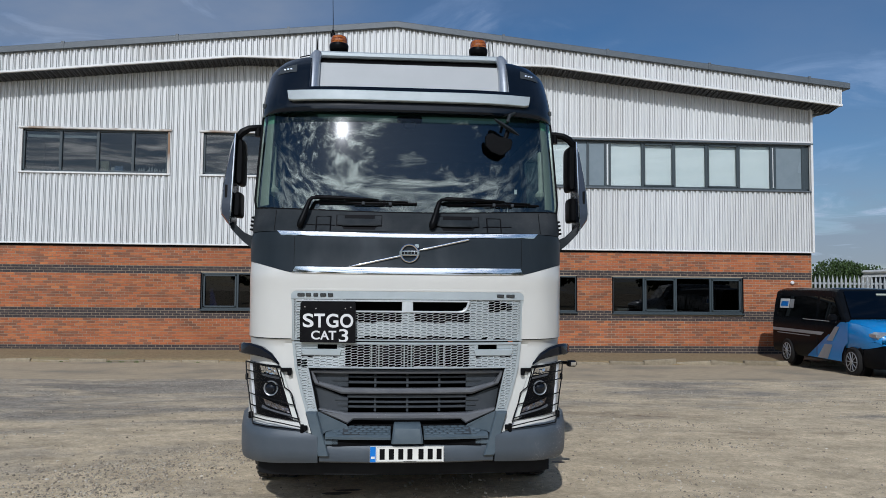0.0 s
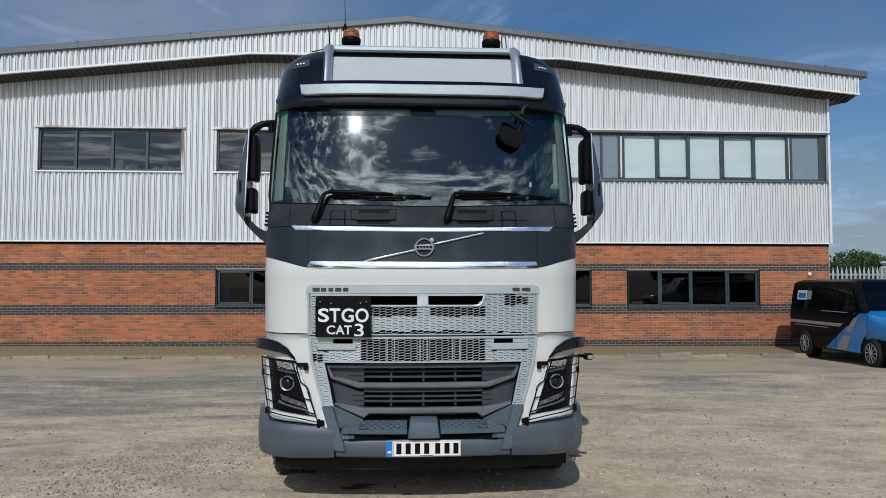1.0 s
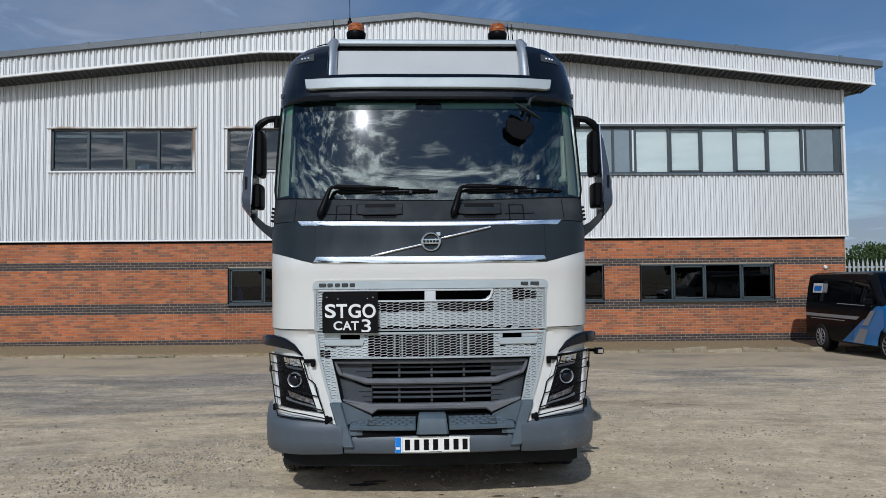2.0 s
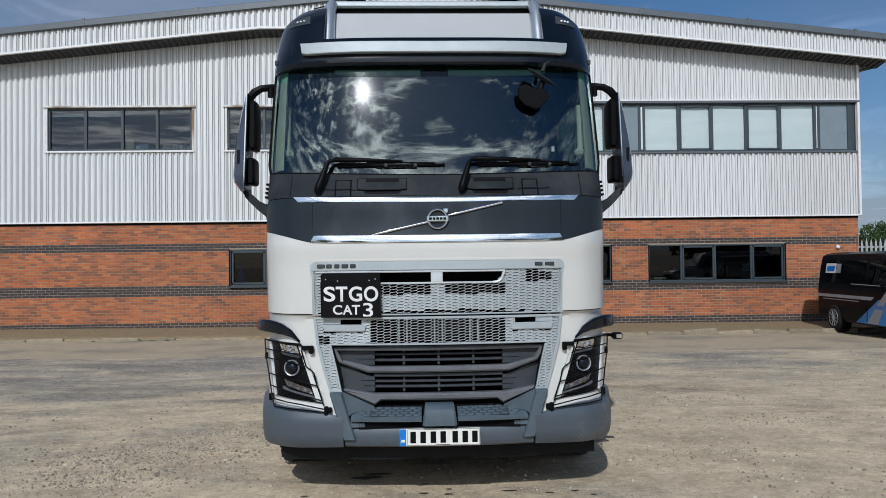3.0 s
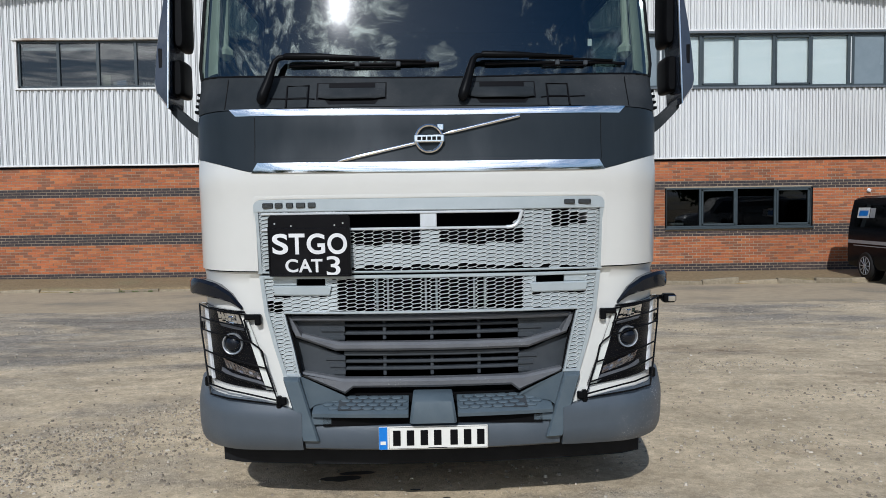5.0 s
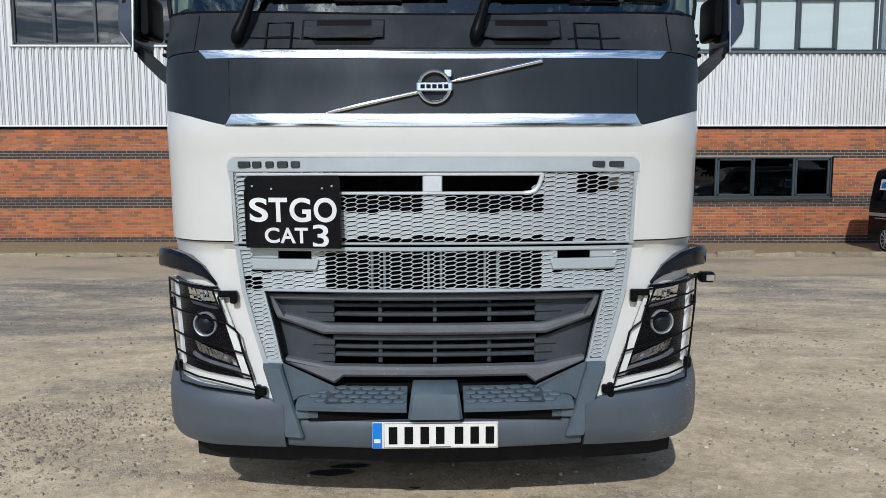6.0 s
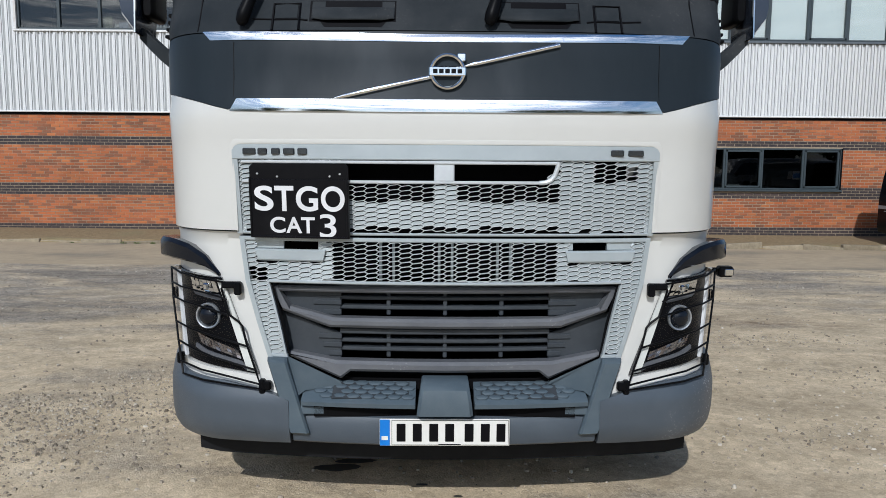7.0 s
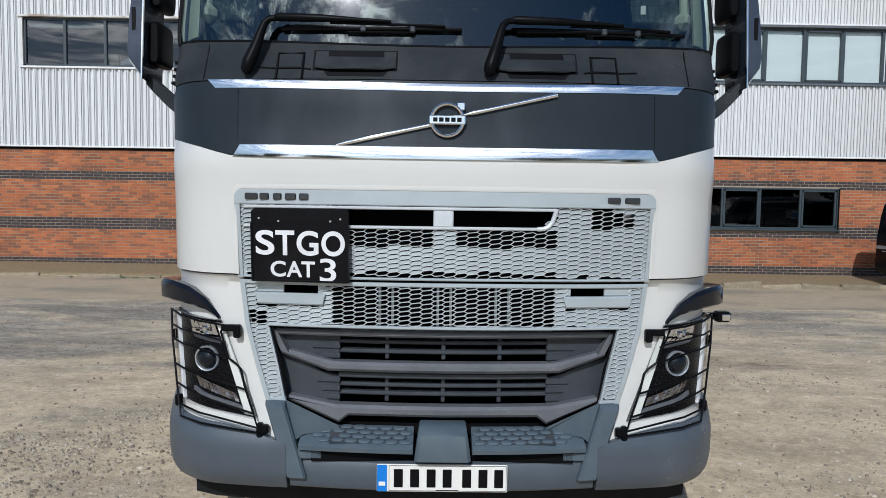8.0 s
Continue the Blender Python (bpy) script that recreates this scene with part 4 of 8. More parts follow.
def build_windows():
    for name, u0, u1, z0, z1, mull in WINDOWS:
        up = z0 > 3
        w = thing(name, ((u0 + u1) / 2, WALL_Y, z0), "grey aluminium framed window, " + ("on the upper floor in the cladding" if up else "on the ground floor in the brick wall"), "window", kind="structure")
        yf = WALL_Y + (0.02 if up else 0.05)
        fr = 0.055 if up else 0.045
        g = Geo()
        g.box(((u0 + u1) / 2, yf, z0 + fr / 2), (u1 - u0, 0.07, fr), 0.006)
        g.box(((u0 + u1) / 2, yf, z1 - fr / 2), (u1 - u0, 0.07, fr), 0.006)
        for u in (u0 + fr / 2, u1 - fr / 2):
            g.box((u, yf, (z0 + z1) / 2), (fr, 0.07, z1 - z0), 0.006)
        part("window_frame", g, M_FRAME, w, "slate grey frame")
        if name == "window_3":
            ms = [4.4, 5.30, 5.80, 6.34, 6.47, 7.49, 8.48, 9.49, 10.51, 11.55, 11.66, 12.56]
            kinds = ["blind", "blind", "grey", "grey", "strip", "blind", "blind", "blind", "blind", "blind", "strip", "grey", "frame"]
        else:
            ms, kinds = list(mull), ["pane"] * (len(mull) + 1)
        for u in ms:
            part("mullion", Geo().box((u, yf, (z0 + z1) / 2), (0.075 if up else 0.052, 0.075, z1 - z0 - fr), 0.006), M_FRAME, w)
        edges = [u0 + fr] + ms + [u1 - fr]
        for (a, b), kd in zip(zip(edges, edges[1:]), kinds):
            if kd in ("pane", "blind"):
                p = part("pane", Geo().box(((a + b) / 2, yf + 0.01, (z0 + z1) / 2), (b - a, 0.008, z1 - z0 - 0.08)), M_CLEARGLASS if kd == "blind" else M_WINGLASS if up else M_LOWGLASS, w, smooth=0)
                p.visible_shadow = False
            if kd == "pane" and up and b < -8:
                part("blind", Geo().box(((a + b) / 2, yf + 0.07, z1 - 0.15), (b - a - 0.06, 0.02, 0.16), 0.004), M_BLIND, w, "rolled-up pale blind")
            if kd == "blind":
                part("blind", Geo().box(((a + b) / 2, yf + 0.06, (z0 + z1) / 2 - 0.0), (b - a - 0.01, 0.012, z1 - z0 - 0.09), 0.002), M_BLIND, w, "drawn white roller blind")
            if kd == "grey":
                part("infill", Geo().box(((a + b) / 2, yf + 0.01, (z0 + z1) / 2), (b - a, 0.02, z1 - z0 - 0.08)), M_GREYPANE, w, "blue-grey infill panel")
            if kd == "strip":
                part("post_cover", Geo().box(((a + b) / 2, yf + 0.0, (z0 + z1) / 2), (b - a - 0.06, 0.03, z1 - z0 - 0.16)), M_BLIND, w, "white post cover")
            if kd == "frame":
                part("end_post", Geo().box(((a + b) / 2, yf, (z0 + z1) / 2), (b - a, 0.05, z1 - z0 - 0.08)), M_FRAME, w)
        # inner sashes that stand proud on some lights
        if name == "window_3":
            sash = [(7.49, 8.48), (9.49, 10.51)]
        elif not up:
            sash = [(edges[1], edges[2]), (edges[3], edges[4])] if name == "window_6" else [(edges[0], edges[1]), (edges[2], edges[3])]
        else:
            sash = []
        for a, b in sash:
            g = Geo()
            a, b, lo, hi = a + 0.03, b - 0.03, z0 + 0.05, z1 - 0.05
            for c, s in ((((a + b) / 2, lo + 0.025), (b - a, 0.05)), (((a + b) / 2, hi - 0.025), (b - a, 0.05)), ((a + 0.025, (lo + hi) / 2), (0.05, hi - lo)), ((b - 0.025, (lo + hi) / 2), (0.05, hi - lo))):
                g.box((c[0], yf - 0.025, c[1]), (s[0], 0.05, s[1]), 0.006)
            part("sash", g, M_FRAME, w)
        # trims
        if up:
            part("sill", Geo().box(((u0 + u1) / 2, WALL_Y - 0.045, z0 - 0.03), (u1 - u0 + 0.16, 0.10, 0.05), 0.006), M_TRIM if name != "window_3" else M_CAP, w, "folded metal sill")
            part("hood", Geo().box(((u0 + u1) / 2, WALL_Y - 0.055, z1 + 0.03), (u1 - u0 + 0.22, 0.12, 0.055), 0.006), M_RUSTTRIM if name != "window_3" else M_CAP, w, "folded metal hood with rust streaks")
            if name != "window_3":
                for u in (u0 - 0.03, u1 + 0.03):
                    part("jamb_trim", Geo().box((u, WALL_Y - 0.042, (z0 + z1) / 2), (0.06, 0.06, z1 - z0), 0.004), M_RUSTTRIM, w)
            else:
                part("hood_strip", Geo().box(((u0 + u1) / 2, WALL_Y - 0.06, z1 + 0.085), (u1 - u0 + 0.16, 0.10, 0.045), 0.006), M_TRIM, w)
        else:
            part("sill", Geo().box(((u0 + u1) / 2, WALL_Y + 0.0, z0 - 0.025), (u1 - u0 + 0.02, 0.13, 0.05), 0.006), M_FRAME, w, "slate grey metal sill")
            g = Geo()
            for u in (u0 + 0.01, u1 - 0.01):
                g.box((u, WALL_Y + 0.05, (z0 + z1) / 2), (0.03, 0.12, z1 - z0))
            part("reveal", g, M_BLACK, w)


BRICK_WALL, CLAD_WALL = build_walls()
build_cladding(CLAD_WALL)
build_roof()
build_windows()


# ---------------------------------------------------------------- lorry

def bow(x, z):
    """How far the front bows back, off the middle: evenly below, flat and then sharp round the windscreen."""
    f = max(0.0, min(1.0, (z - 0.9) / 1.1))
    return 0.13 * (1 - f) * x * x + 0.105 * f * x ** 4


BODY_Y = [(0.20, 0.14), (0.30, 0.07), (0.40, 0.015), (0.46, 0.005), (0.62, 0.005), (0.70, 0.02), (1.0, 0.03), (1.262, 0.03), (1.27, 0.0),
          (1.55, -0.020), (1.62, -0.026), (1.66, -0.034), (1.74, -0.042), (1.765, -0.034), (1.88, -0.012), (2.03, 0.0), (2.06, 0.02), (2.185, 0.0905), (2.20, 0.094), (2.42, 0.134), (2.50, 0.1495), (2.60, 0.169), (2.67, 0.183), (2.74, 0.1975), (2.82, 0.215), (2.90, 0.234), (3.0, 0.2585), (3.3, 0.335)]
BODY_W = [(0.3, 1.20), (2.0, 1.195), (2.05, 1.173), (2.3, 1.174), (3.0, 1.143)]
BODY_R = [(1.80, 0.28), (2.03, 0.24), (2.06, 0.15), (2.3, 0.13)]      # the corner is tighter beside the windscreen
FAIR_Y = [(2.91, 0.245), (2.962, 0.200), (2.976, 0.190), (3.01, 0.190), (3.10, 0.215), (3.2, 0.265), (3.36, 0.35), (3.44, 0.43), (3.49, 0.54), (3.52, 0.75)]
FAIR_W = [(2.9, 1.168), (3.0, 1.168), (3.18, 1.152), (3.30, 1.135), (3.37, 1.110), (3.43, 1.060), (3.48, 0.99), (3.52, 0.89)]


def on_body(s, z, dy=0.0, ys=BODY_Y, ws=BODY_W, r=None):
    """The place on the cab's skin: s along it from the middle, round the corner and back along the side; dy: set in (+) or proud (-)."""
    w = curve(ws, z)
    r = r or curve(BODY_R, z)
    a, sg = abs(s), (1 if s >= 0 else -1)
    flat, turn = w - r, r * math.pi / 2
    th = max(0.0, min((a - flat) / r, math.pi / 2))
    x = min(a, flat) + r * math.sin(th)
    y = curve(ys, z) + bow(x, z) + r * (1 - math.cos(th)) + max(0.0, a - flat - turn)
    return (sg * (x - dy * math.sin(th)), y + dy * math.cos(th), z)


def s_at(x, z, ws=BODY_W, r=None):
    """The s at which the skin stands x from the middle."""
    w = curve(ws, z)
    r = r or curve(BODY_R, z)
    a = abs(x)
    if a > w - r:
        a = w - r + r * math.asin(min(1.0, (a - w + r) / r))
    return a if x >= 0 else -a


def skin(ss, zlo, zhi, nz=6, dy=0.0, lip=0.02, keep=None, zs=None, **kw):
    """A sheet of the cab's skin over the columns ss, between two heights that may vary along it, with turned-in edges."""
    g = Geo()
    fl = zlo if callable(zlo) else (lambda s: zlo)
    fh = zhi if callable(zhi) else (lambda s: zhi)
    n = len(ss)
    rows = list(range(-1, nz + 2)) if not zs else list(range(-1, len(zs) + 1))
    top = (nz if not zs else len(zs) - 1)
    vs = []
    for k in rows:
        for i in range(-1, n + 1):
            s = ss[max(0, min(n - 1, i))]
            kk = max(0, min(top, k))
            z = zs[kk] if zs else lerp(fl(s), fh(s), kk / nz)
            edge = lip if (k < 0 or k > top or i < 0 or i >= n) else 0.0
            vs.append(on_body(s, z, dy + edge, **kw))
    m = n + 2
    fs = []
    for k in range(len(rows) - 1):
        for i in range(m - 1):
            if keep:
                s = (ss[max(0, min(n - 1, i - 1))] + ss[max(0, min(n - 1, i))]) / 2
                ka, kb = max(0, min(top, rows[k])), max(0, min(top, rows[k + 1]))
                z = (zs[ka] + zs[kb]) / 2 if zs else lerp(fl(s), fh(s), (ka + kb) / 2 / nz)
                if not keep(s, z):
                    continue
            fs.append((k * m + i, k * m + i + 1, (k + 1) * m + i + 1, (k + 1) * m + i))
    return g.add(vs, fs)


def cols(a, b, step=0.06):
    n = max(1, math.ceil((b - a) / step))
    return [lerp(a, b, i / n) for i in range(n + 1)]


def qpatch(q, dy, n=6, m=8, lip=0.015, **kw):
    """A four-cornered patch laid on the skin; corners as (x, z): top left, top right, bottom right, bottom left."""
    g = Geo()
    vs = []
    for k in range(-1, m + 2):
        for i in range(-1, n + 2):
            u, v = max(0, min(n, i)) / n, max(0, min(m, k)) / m
            x = lerp(lerp(q[0][0], q[1][0], u), lerp(q[3][0], q[2][0], u), v)
            z = lerp(lerp(q[0][1], q[1][1], u), lerp(q[3][1], q[2][1], u), v)
            e = lip if (k < 0 or k > m or i < 0 or i > n) else 0.0
            vs.append(on_body(s_at(x, z), z, dy + e, **kw))
    w = n + 3
    return g.add(vs, [(k * w + i, k * w + i + 1, (k + 1) * w + i + 1, (k + 1) * w + i) for k in range(m + 2) for i in range(w - 1)])


def band(top, bot, c, depth, bevel=0.006, tilt=0.0):
    """A bar between two lines of (x, z), bowed like the front, its front at c."""
    g = Geo()
    loops = []
    for (xa, za), (xb, zb) in zip(top, bot):
        ya, yb = c + bow(xa, za), c + bow(xb, zb) - tilt
        mz = bevel if za > zb else -bevel
        loops.append([(xa, ya + depth, za), (xa, ya + bevel, za), (xa, ya, za - mz), (xb, yb, zb + mz), (xb, yb + bevel, zb), (xb, yb + depth, zb)])
    return g.ring(loops)


def moulding(top, bot, c, bulge, n=9):
    """A bright strip between two lines of (x, z), its face rounded from edge to edge and its ends run out to the skin."""
    loops = []
    last = len(top) - 1
    for k, ((xa, za), (xb, zb)) in enumerate(zip(top, bot)):
        f = min(1.0, 0.25 + 0.75 * min(k, last - k) / 2)
        lp = []
        for i in range(n + 1):
            v = i / n
            x, z = lerp(xa, xb, v), lerp(za, zb, v)
            lp.append((x, c + bow(x, z) - bulge * f * math.sin(math.pi * (0.05 + 0.47 * v)), z))
        lp += [(xb, c + bow(xb, zb) + 0.03, zb), (xa, c + bow(xa, za) + 0.03, za)]
        loops.append(lp)
    return Geo().ring(loops)


def mirrored(pts):
    """A line given for x < 0, carried on to the other side."""
    return pts + [(-x, z) for x, z in reversed(pts) if abs(x) > 1e-6]


def words(letters, z0, z1, y, material, parent, label):
    """Writing with the built-in font, upright and facing -y: each letter fills its own width between two heights."""
    made = []
    for ch, x0, x1 in letters:
        cu = bpy.data.curves.new("lettering", "FONT")
        cu.body, cu.size, cu.extrude, cu.offset = ch, 0.12, 0.001, 0.0026 if ch != "3" else 0.001
        tmp = new("lettering", cu)
        me = bpy.data.meshes.new_from_object(tmp.evaluated_get(bpy.context.evaluated_depsgraph_get()))
        bpy.data.objects.remove(tmp)
        bpy.data.curves.remove(cu)
        xs, ys = [v.co.x for v in me.vertices], [v.co.y for v in me.vertices]
        kx, kz = (x1 - x0) / (max(xs) - min(xs)), (z1 - z0) / (max(ys) - min(ys))
        for v in me.vertices:
            v.co = (x0 + (v.co.x - min(xs)) * kx, y - v.co.z, z0 + (v.co.y - min(ys)) * kz)
        made.append(me)
    bm = bmesh.new()
    for me in made:
        bm.from_mesh(me)
    bmesh.ops.recalc_face_normals(bm, faces=bm.faces)
    me = made[0]
    bm.to_mesh(me)
    bm.free()
    me.materials.clear()
    me.materials.append(material)
    ob = new("lettering", me)
    ob.parent = parent
    return tagged(ob, label=label)


PANEL_Y = [(0.70, 0.02), (1.25, 0.012), (1.62, -0.026)]


def panel_at(x, z, dy=0.0):
    return (x, curve(PANEL_Y, z) + bow(x, z) + dy, z)


def hex_mesh(inside, blind, x0, x1, z0, z1, limit=lambda x, z: x):
    """Elongated honeycomb: its bars, and the tilted plates that close the blind cells."""
    a, b, h, lean = 0.0150, 0.0295, 0.0092, 0.13       # the rows climb a little from column to column
    bars, plates = Geo(), Geo()
    i = 0
    x = x0
    seen = set()
    while x < x1:
        z = z0 + (h if i % 2 else 0) + lean * x - 2 * h * math.floor(lean * x / (2 * h))
        while z < z1:
            if inside(x, z):
                c = [(limit(px, pz), pz + lean * (px - x)) for px, pz in ((x - b, z), (x - a, z + h), (x + a, z + h), (x + b, z), (x + a, z - h), (x - a, z - h))]
                for k in range(6):
                    p, q = c[k], c[(k + 1) % 6]
                    key = (round(p[0] + q[0], 3), round(p[1] + q[1], 3))
                    if key in seen:
                        continue
                    seen.add(key)
                    dx, dz = q[0] - p[0], q[1] - p[1]
                    d = max(1e-5, math.hypot(dx, dz))
                    nx, nz = -dz / d * 0.0012, dx / d * 0.0012
                    lp = []
                    for (px, pz) in (p, q):
                        lp.append([panel_at(px + nx, pz + nz, -0.001), panel_at(px - nx, pz - nz, -0.001), panel_at(px - nx, pz - nz, 0.012), panel_at(px + nx, pz + nz, 0.012)])
                    bars.ring(lp, caps=False)
                if blind(x, z):
                    e, f = lerp(b, a, 0.42), 0.42 * h
                    c = [(limit(px, pz), pz + lean * (px - x)) for px, pz in ((x - b, z), (x - e, z + f), (x + e, z + f), (x + b, z), (x + a, z - h), (x - a, z - h))]
                    plates.add([panel_at(px, pz, 0.0015 + 0.005 * (pz - z + h) / (2 * h)) for px, pz in c], [(0, 1, 2, 3, 4, 5)])
            z += 2 * h
        x += a + b
        i += 1
    return bars, plates


truck = thing("truck", (0, 0, 0), "white tractor unit lorry with dark grey band, parked in the yard", "lorry")


def screen_foot(s):
    """The lower edge of the windscreen, lowest in the middle."""
    return 2.188 + 0.040 * min(1.0, abs(s) / 1.15) ** 2


def build_body():
    full = [math.copysign(0.829, s) if abs(abs(s) - 0.84) < 0.001 else s for s in cols(-0.9, 0.9, 0.06)]
    corner = [0.9 + 0.045 * i for i in range(1, 11)]
    side = [1.4, 1.7, 2.2, 2.9, 3.3]
    wrap = [-s for s in reversed(corner + side)] + full + corner + side

    def border(s):      # where white meets the dark band
        a = abs(s)
        return curve([(0, 1.752), (0.80, 1.752), (0.84, 1.744), (0.90, 1.758), (1.0, 1.785), (1.12, 1.812), (1.25, 1.830), (3, 1.835)], a)

    # white shell: a rail across the top, cheeks down the sides
    g = skin(wrap, 1.275, border, nz=13, keep=lambda s, z: abs(s) > 0.829 or z > 1.615)
    part("cab_shell", g, M_WHITE, truck, "glossy white cab front panel")
    # rounded return of the shell round the grille panel
    path = [(-0.829, z) for z in cols(1.275, 1.59, 0.05)] + [(-0.829 + 0.026 * (1 - math.cos(a)), 1.591 + 0.026 * math.sin(a)) for a in (0.4, 0.8, 1.2)] + [(x, 1.6175) for x in cols(-0.80, 0, 0.08)]
    path = mirrored(path)
    g = Geo()
    loops = []
    for off, d in ((0.026, 0.003), (0.004, -0.005), (-0.002, -0.003), (-0.003, 0.05)):
        lp = []
        for x, z in path:
            ex = off * max(-1.0, min(1.0, x / 0.829)) if abs(x) > 0.79 else 0.0
            ez = off * max(0.0, min(1.0, (z - 1.585) / 0.03))
            lp.append(on_body(x + ex, z + ez, d))
        loops.append(lp)
    g.ring(loops, close=False, caps=False)
    part("panel_reveal", g, M_WHITE, truck, smooth=60)
    # lower cheeks, set back under the seam
    for sg in (-1, 1):
        ss = sorted(sg * s for s in [0.68 + 0.015 * i for i in range(15)] + corner + side)
        cut = lambda z: curve([(0.60, 0.68), (0.758, 0.722), (0.90, 0.765), (1.07, 0.807), (1.25, 0.826)], z) - 0.016
        g = skin(ss, 0.60, 1.268, nz=22, dy=0.006, keep=lambda s, z: abs(s) > cut(z))
        part("lower_cheek", g, M_WHITE, truck)
    part("panel_gap", skin(wrap, 1.24, 1.30, nz=1, dy=0.03, lip=0.0, keep=lambda s, z: abs(s) > 0.829), M_DARK, truck)
    # dark band and cowl
    part("dark_band", skin(wrap, lambda s: border(s) + 0.003, 2.04, nz=5, dy=-0.002), M_BAND, truck, "matt dark grey painted band")
    for sg in (-1, 1):
        part("band_seam", Geo().tube([on_body(sg * 0.819, z, 0.0005) for z in (1.775, 1.85, 1.92, 2.0)], 0.003, 6), M_INK, truck)
    part("cowl", skin(wrap, 2.045, screen_foot, nz=5, dy=0.0), M_COWL, truck, "dark plastic cowl under the windscreen")
    for sg in (-1, 1):
        part("cowl_seam", Geo().tube([on_body(sg * 0.975, z, 0.0005) for z in (2.05, 2.1, 2.16, 2.205)], 0.0032, 6), M_INK, truck)
        for k in range(4):
            part("louvre", Geo().box(on_body(sg * 1.30, 2.075 + 0.032 * k, -0.01), (0.03, 0.10, 0.014), 0.003), M_BLACK, truck)
    # chrome strips
    n = 24
    line = lambda half, z, rise: [(lerp(-half, half, k / n), z + rise * lerp(-1, 1, k / n) ** 2) for k in range(n + 1)]
    part("chrome_strip", moulding(line(0.950, 2.030, 0.016), line(0.918, 2.001, 0.011), 0.0, 0.005), M_CHROME, truck, "bright chrome trim strip")
    part("chrome_strip", moulding(line(0.806, 1.783, 0.004), line(0.836, 1.736, 0.004), -0.040, 0.0065), M_CHROME, truck, "broad chrome trim strip")
    # diagonal bar and round badge
    g = Geo()
    for a, b in (((-0.425, 1.787), (-0.062, 1.869)), ((0.062, 1.909), (0.425, 1.992))):
        pts = [(lerp(a[0], b[0], k / 8), lerp(a[1], b[1], k / 8)) for k in range(9)]
        g.tube([(x, on_body(x, z)[1] - 0.008, z) for x, z in pts], [0.004] + [0.0095] * 7 + [0.0095], 14)
    part("diagonal_bar", g, M_CHROME, truck, "slanting chrome bar")
    cz = 1.888
    g = Geo()
    ring = []
    for k in range(40):
        a = 2 * math.pi * k / 40
        ca, sa = math.cos(a), math.sin(a)
        ring.append([(r * ca, y, cz + r * sa) for r, y in ((0.054, -0.02), (0.055, -0.040), (0.061, -0.045), (0.067, -0.040), (0.068, -0.015))])
    ring.append(ring[0])
    g.ring(ring, caps=False)
    g.box((0, -0.037, cz), (0.140, 0.016, 0.036), 0.004)
    g.box((0.052, -0.034, cz + 0.052), (0.03, 0.014, 0.03), 0.003)
    badge = part("badge", g, M_CHROME, truck, "round chrome badge")
    part("badge_field", Geo().lathe([(0.056, -0.024), (0.056, -0.012)], (0, 0, cz), "y", 32), M_BAND, badge)
    for k in range(5):
        part("badge_block", Geo().box((-0.046 + 0.023 * k, -0.0455, cz), (0.017, 0.003, 0.016), 0.001), M_INK, badge)

    # cowl hatches: moulded grips and small covers
    for x0, x1 in ((-0.520, -0.203), (0.195, 0.505)):
        xs = [lerp(x0, x1, f) for f in (0, 0.03, 0.16, 0.18, 0.5, 0.82, 0.84, 0.97, 1.0)]
        # flat black patch: the shade in the grip's recess, put in as colour
        part("grip_recess", qpatch([(x0 - 0.009, 2.168), (x1 + 0.006, 2.168), (x1 + 0.006, 2.080), (x0 - 0.009, 2.080)], -0.001, 4, 4), M_INK, truck)
        lp = []
        for k, x in enumerate(xs):
            end = k in (0, len(xs) - 1)
            out = 0.4 if end else 0.75 if k in (1, 2, 6, 7) else 1.0
            low = 2.090 if k in (0, 1, 7, 8) else 2.083
            lp.append([on_body(x, z, -d * out) for z, d in ((2.139, 0.001), (2.138, 0.013), (2.134, 0.016), (2.106, 0.026), (low + 0.004, 0.024), (low, 0.018), (low + 0.003, 0.0))])
        part("cowl_grip", Geo().ring(lp), M_COWL, truck, "moulded grip in the cowl", smooth=50)
        for a, b in ((x0, lerp(x0, x1, 0.16)), (lerp(x0, x1, 0.85), x1)):
            part("grip_end", qpatch([(a, 2.163), (b, 2.163), (b, 2.137), (a, 2.137)], -0.005, 2, 2), M_COWL, truck)
        a, b = lerp(x0, x1, 0.16), lerp(x0, x1, 0.85)
        # the shadow under the grip, painted as a black patch
        part("grip_shadow_gap", qpatch([(a - 0.02, 2.084), (b + 0.02, 2.084), (b, 2.057), (a, 2.057)], -0.0015, 4, 2), M_INK, truck)
    for sg in (-1, 1):
        x0, x1 = sg * 0.67, sg * 0.567
        part("hatch_gap", Geo().tube([on_body(x, z, -0.002) for x, z in ((x0, 2.045), (x0, 2.155), (x1, 2.155), (x1, 2.045))], 0.0052, 6), M_INK, truck)
        # shadow line under the plates, drawn as a black tube
        part("hatch_gap", Geo().tube([on_body(x, z, -0.001) for x, z in ((sg * 0.75, 2.094), (x0, 2.089), (x1, 2.089), (sg * 0.535, 2.085))], 0.004, 6), M_INK, truck)
        part("hatch", qpatch([(x, z) for x, z in ((min(x0, x1) + 0.008, 2.148), (max(x0, x1) - 0.008, 2.148), (max(x0, x1) - 0.008, 2.095), (min(x0, x1) + 0.008, 2.095))], -0.005, 2, 2), M_COWL, truck)

    # upper cab: pillars and sides round the windscreen, with side windows
    side_s = [1.26, 1.34, 1.5, 1.72, 1.95, 2.4, 2.9, 3.3]
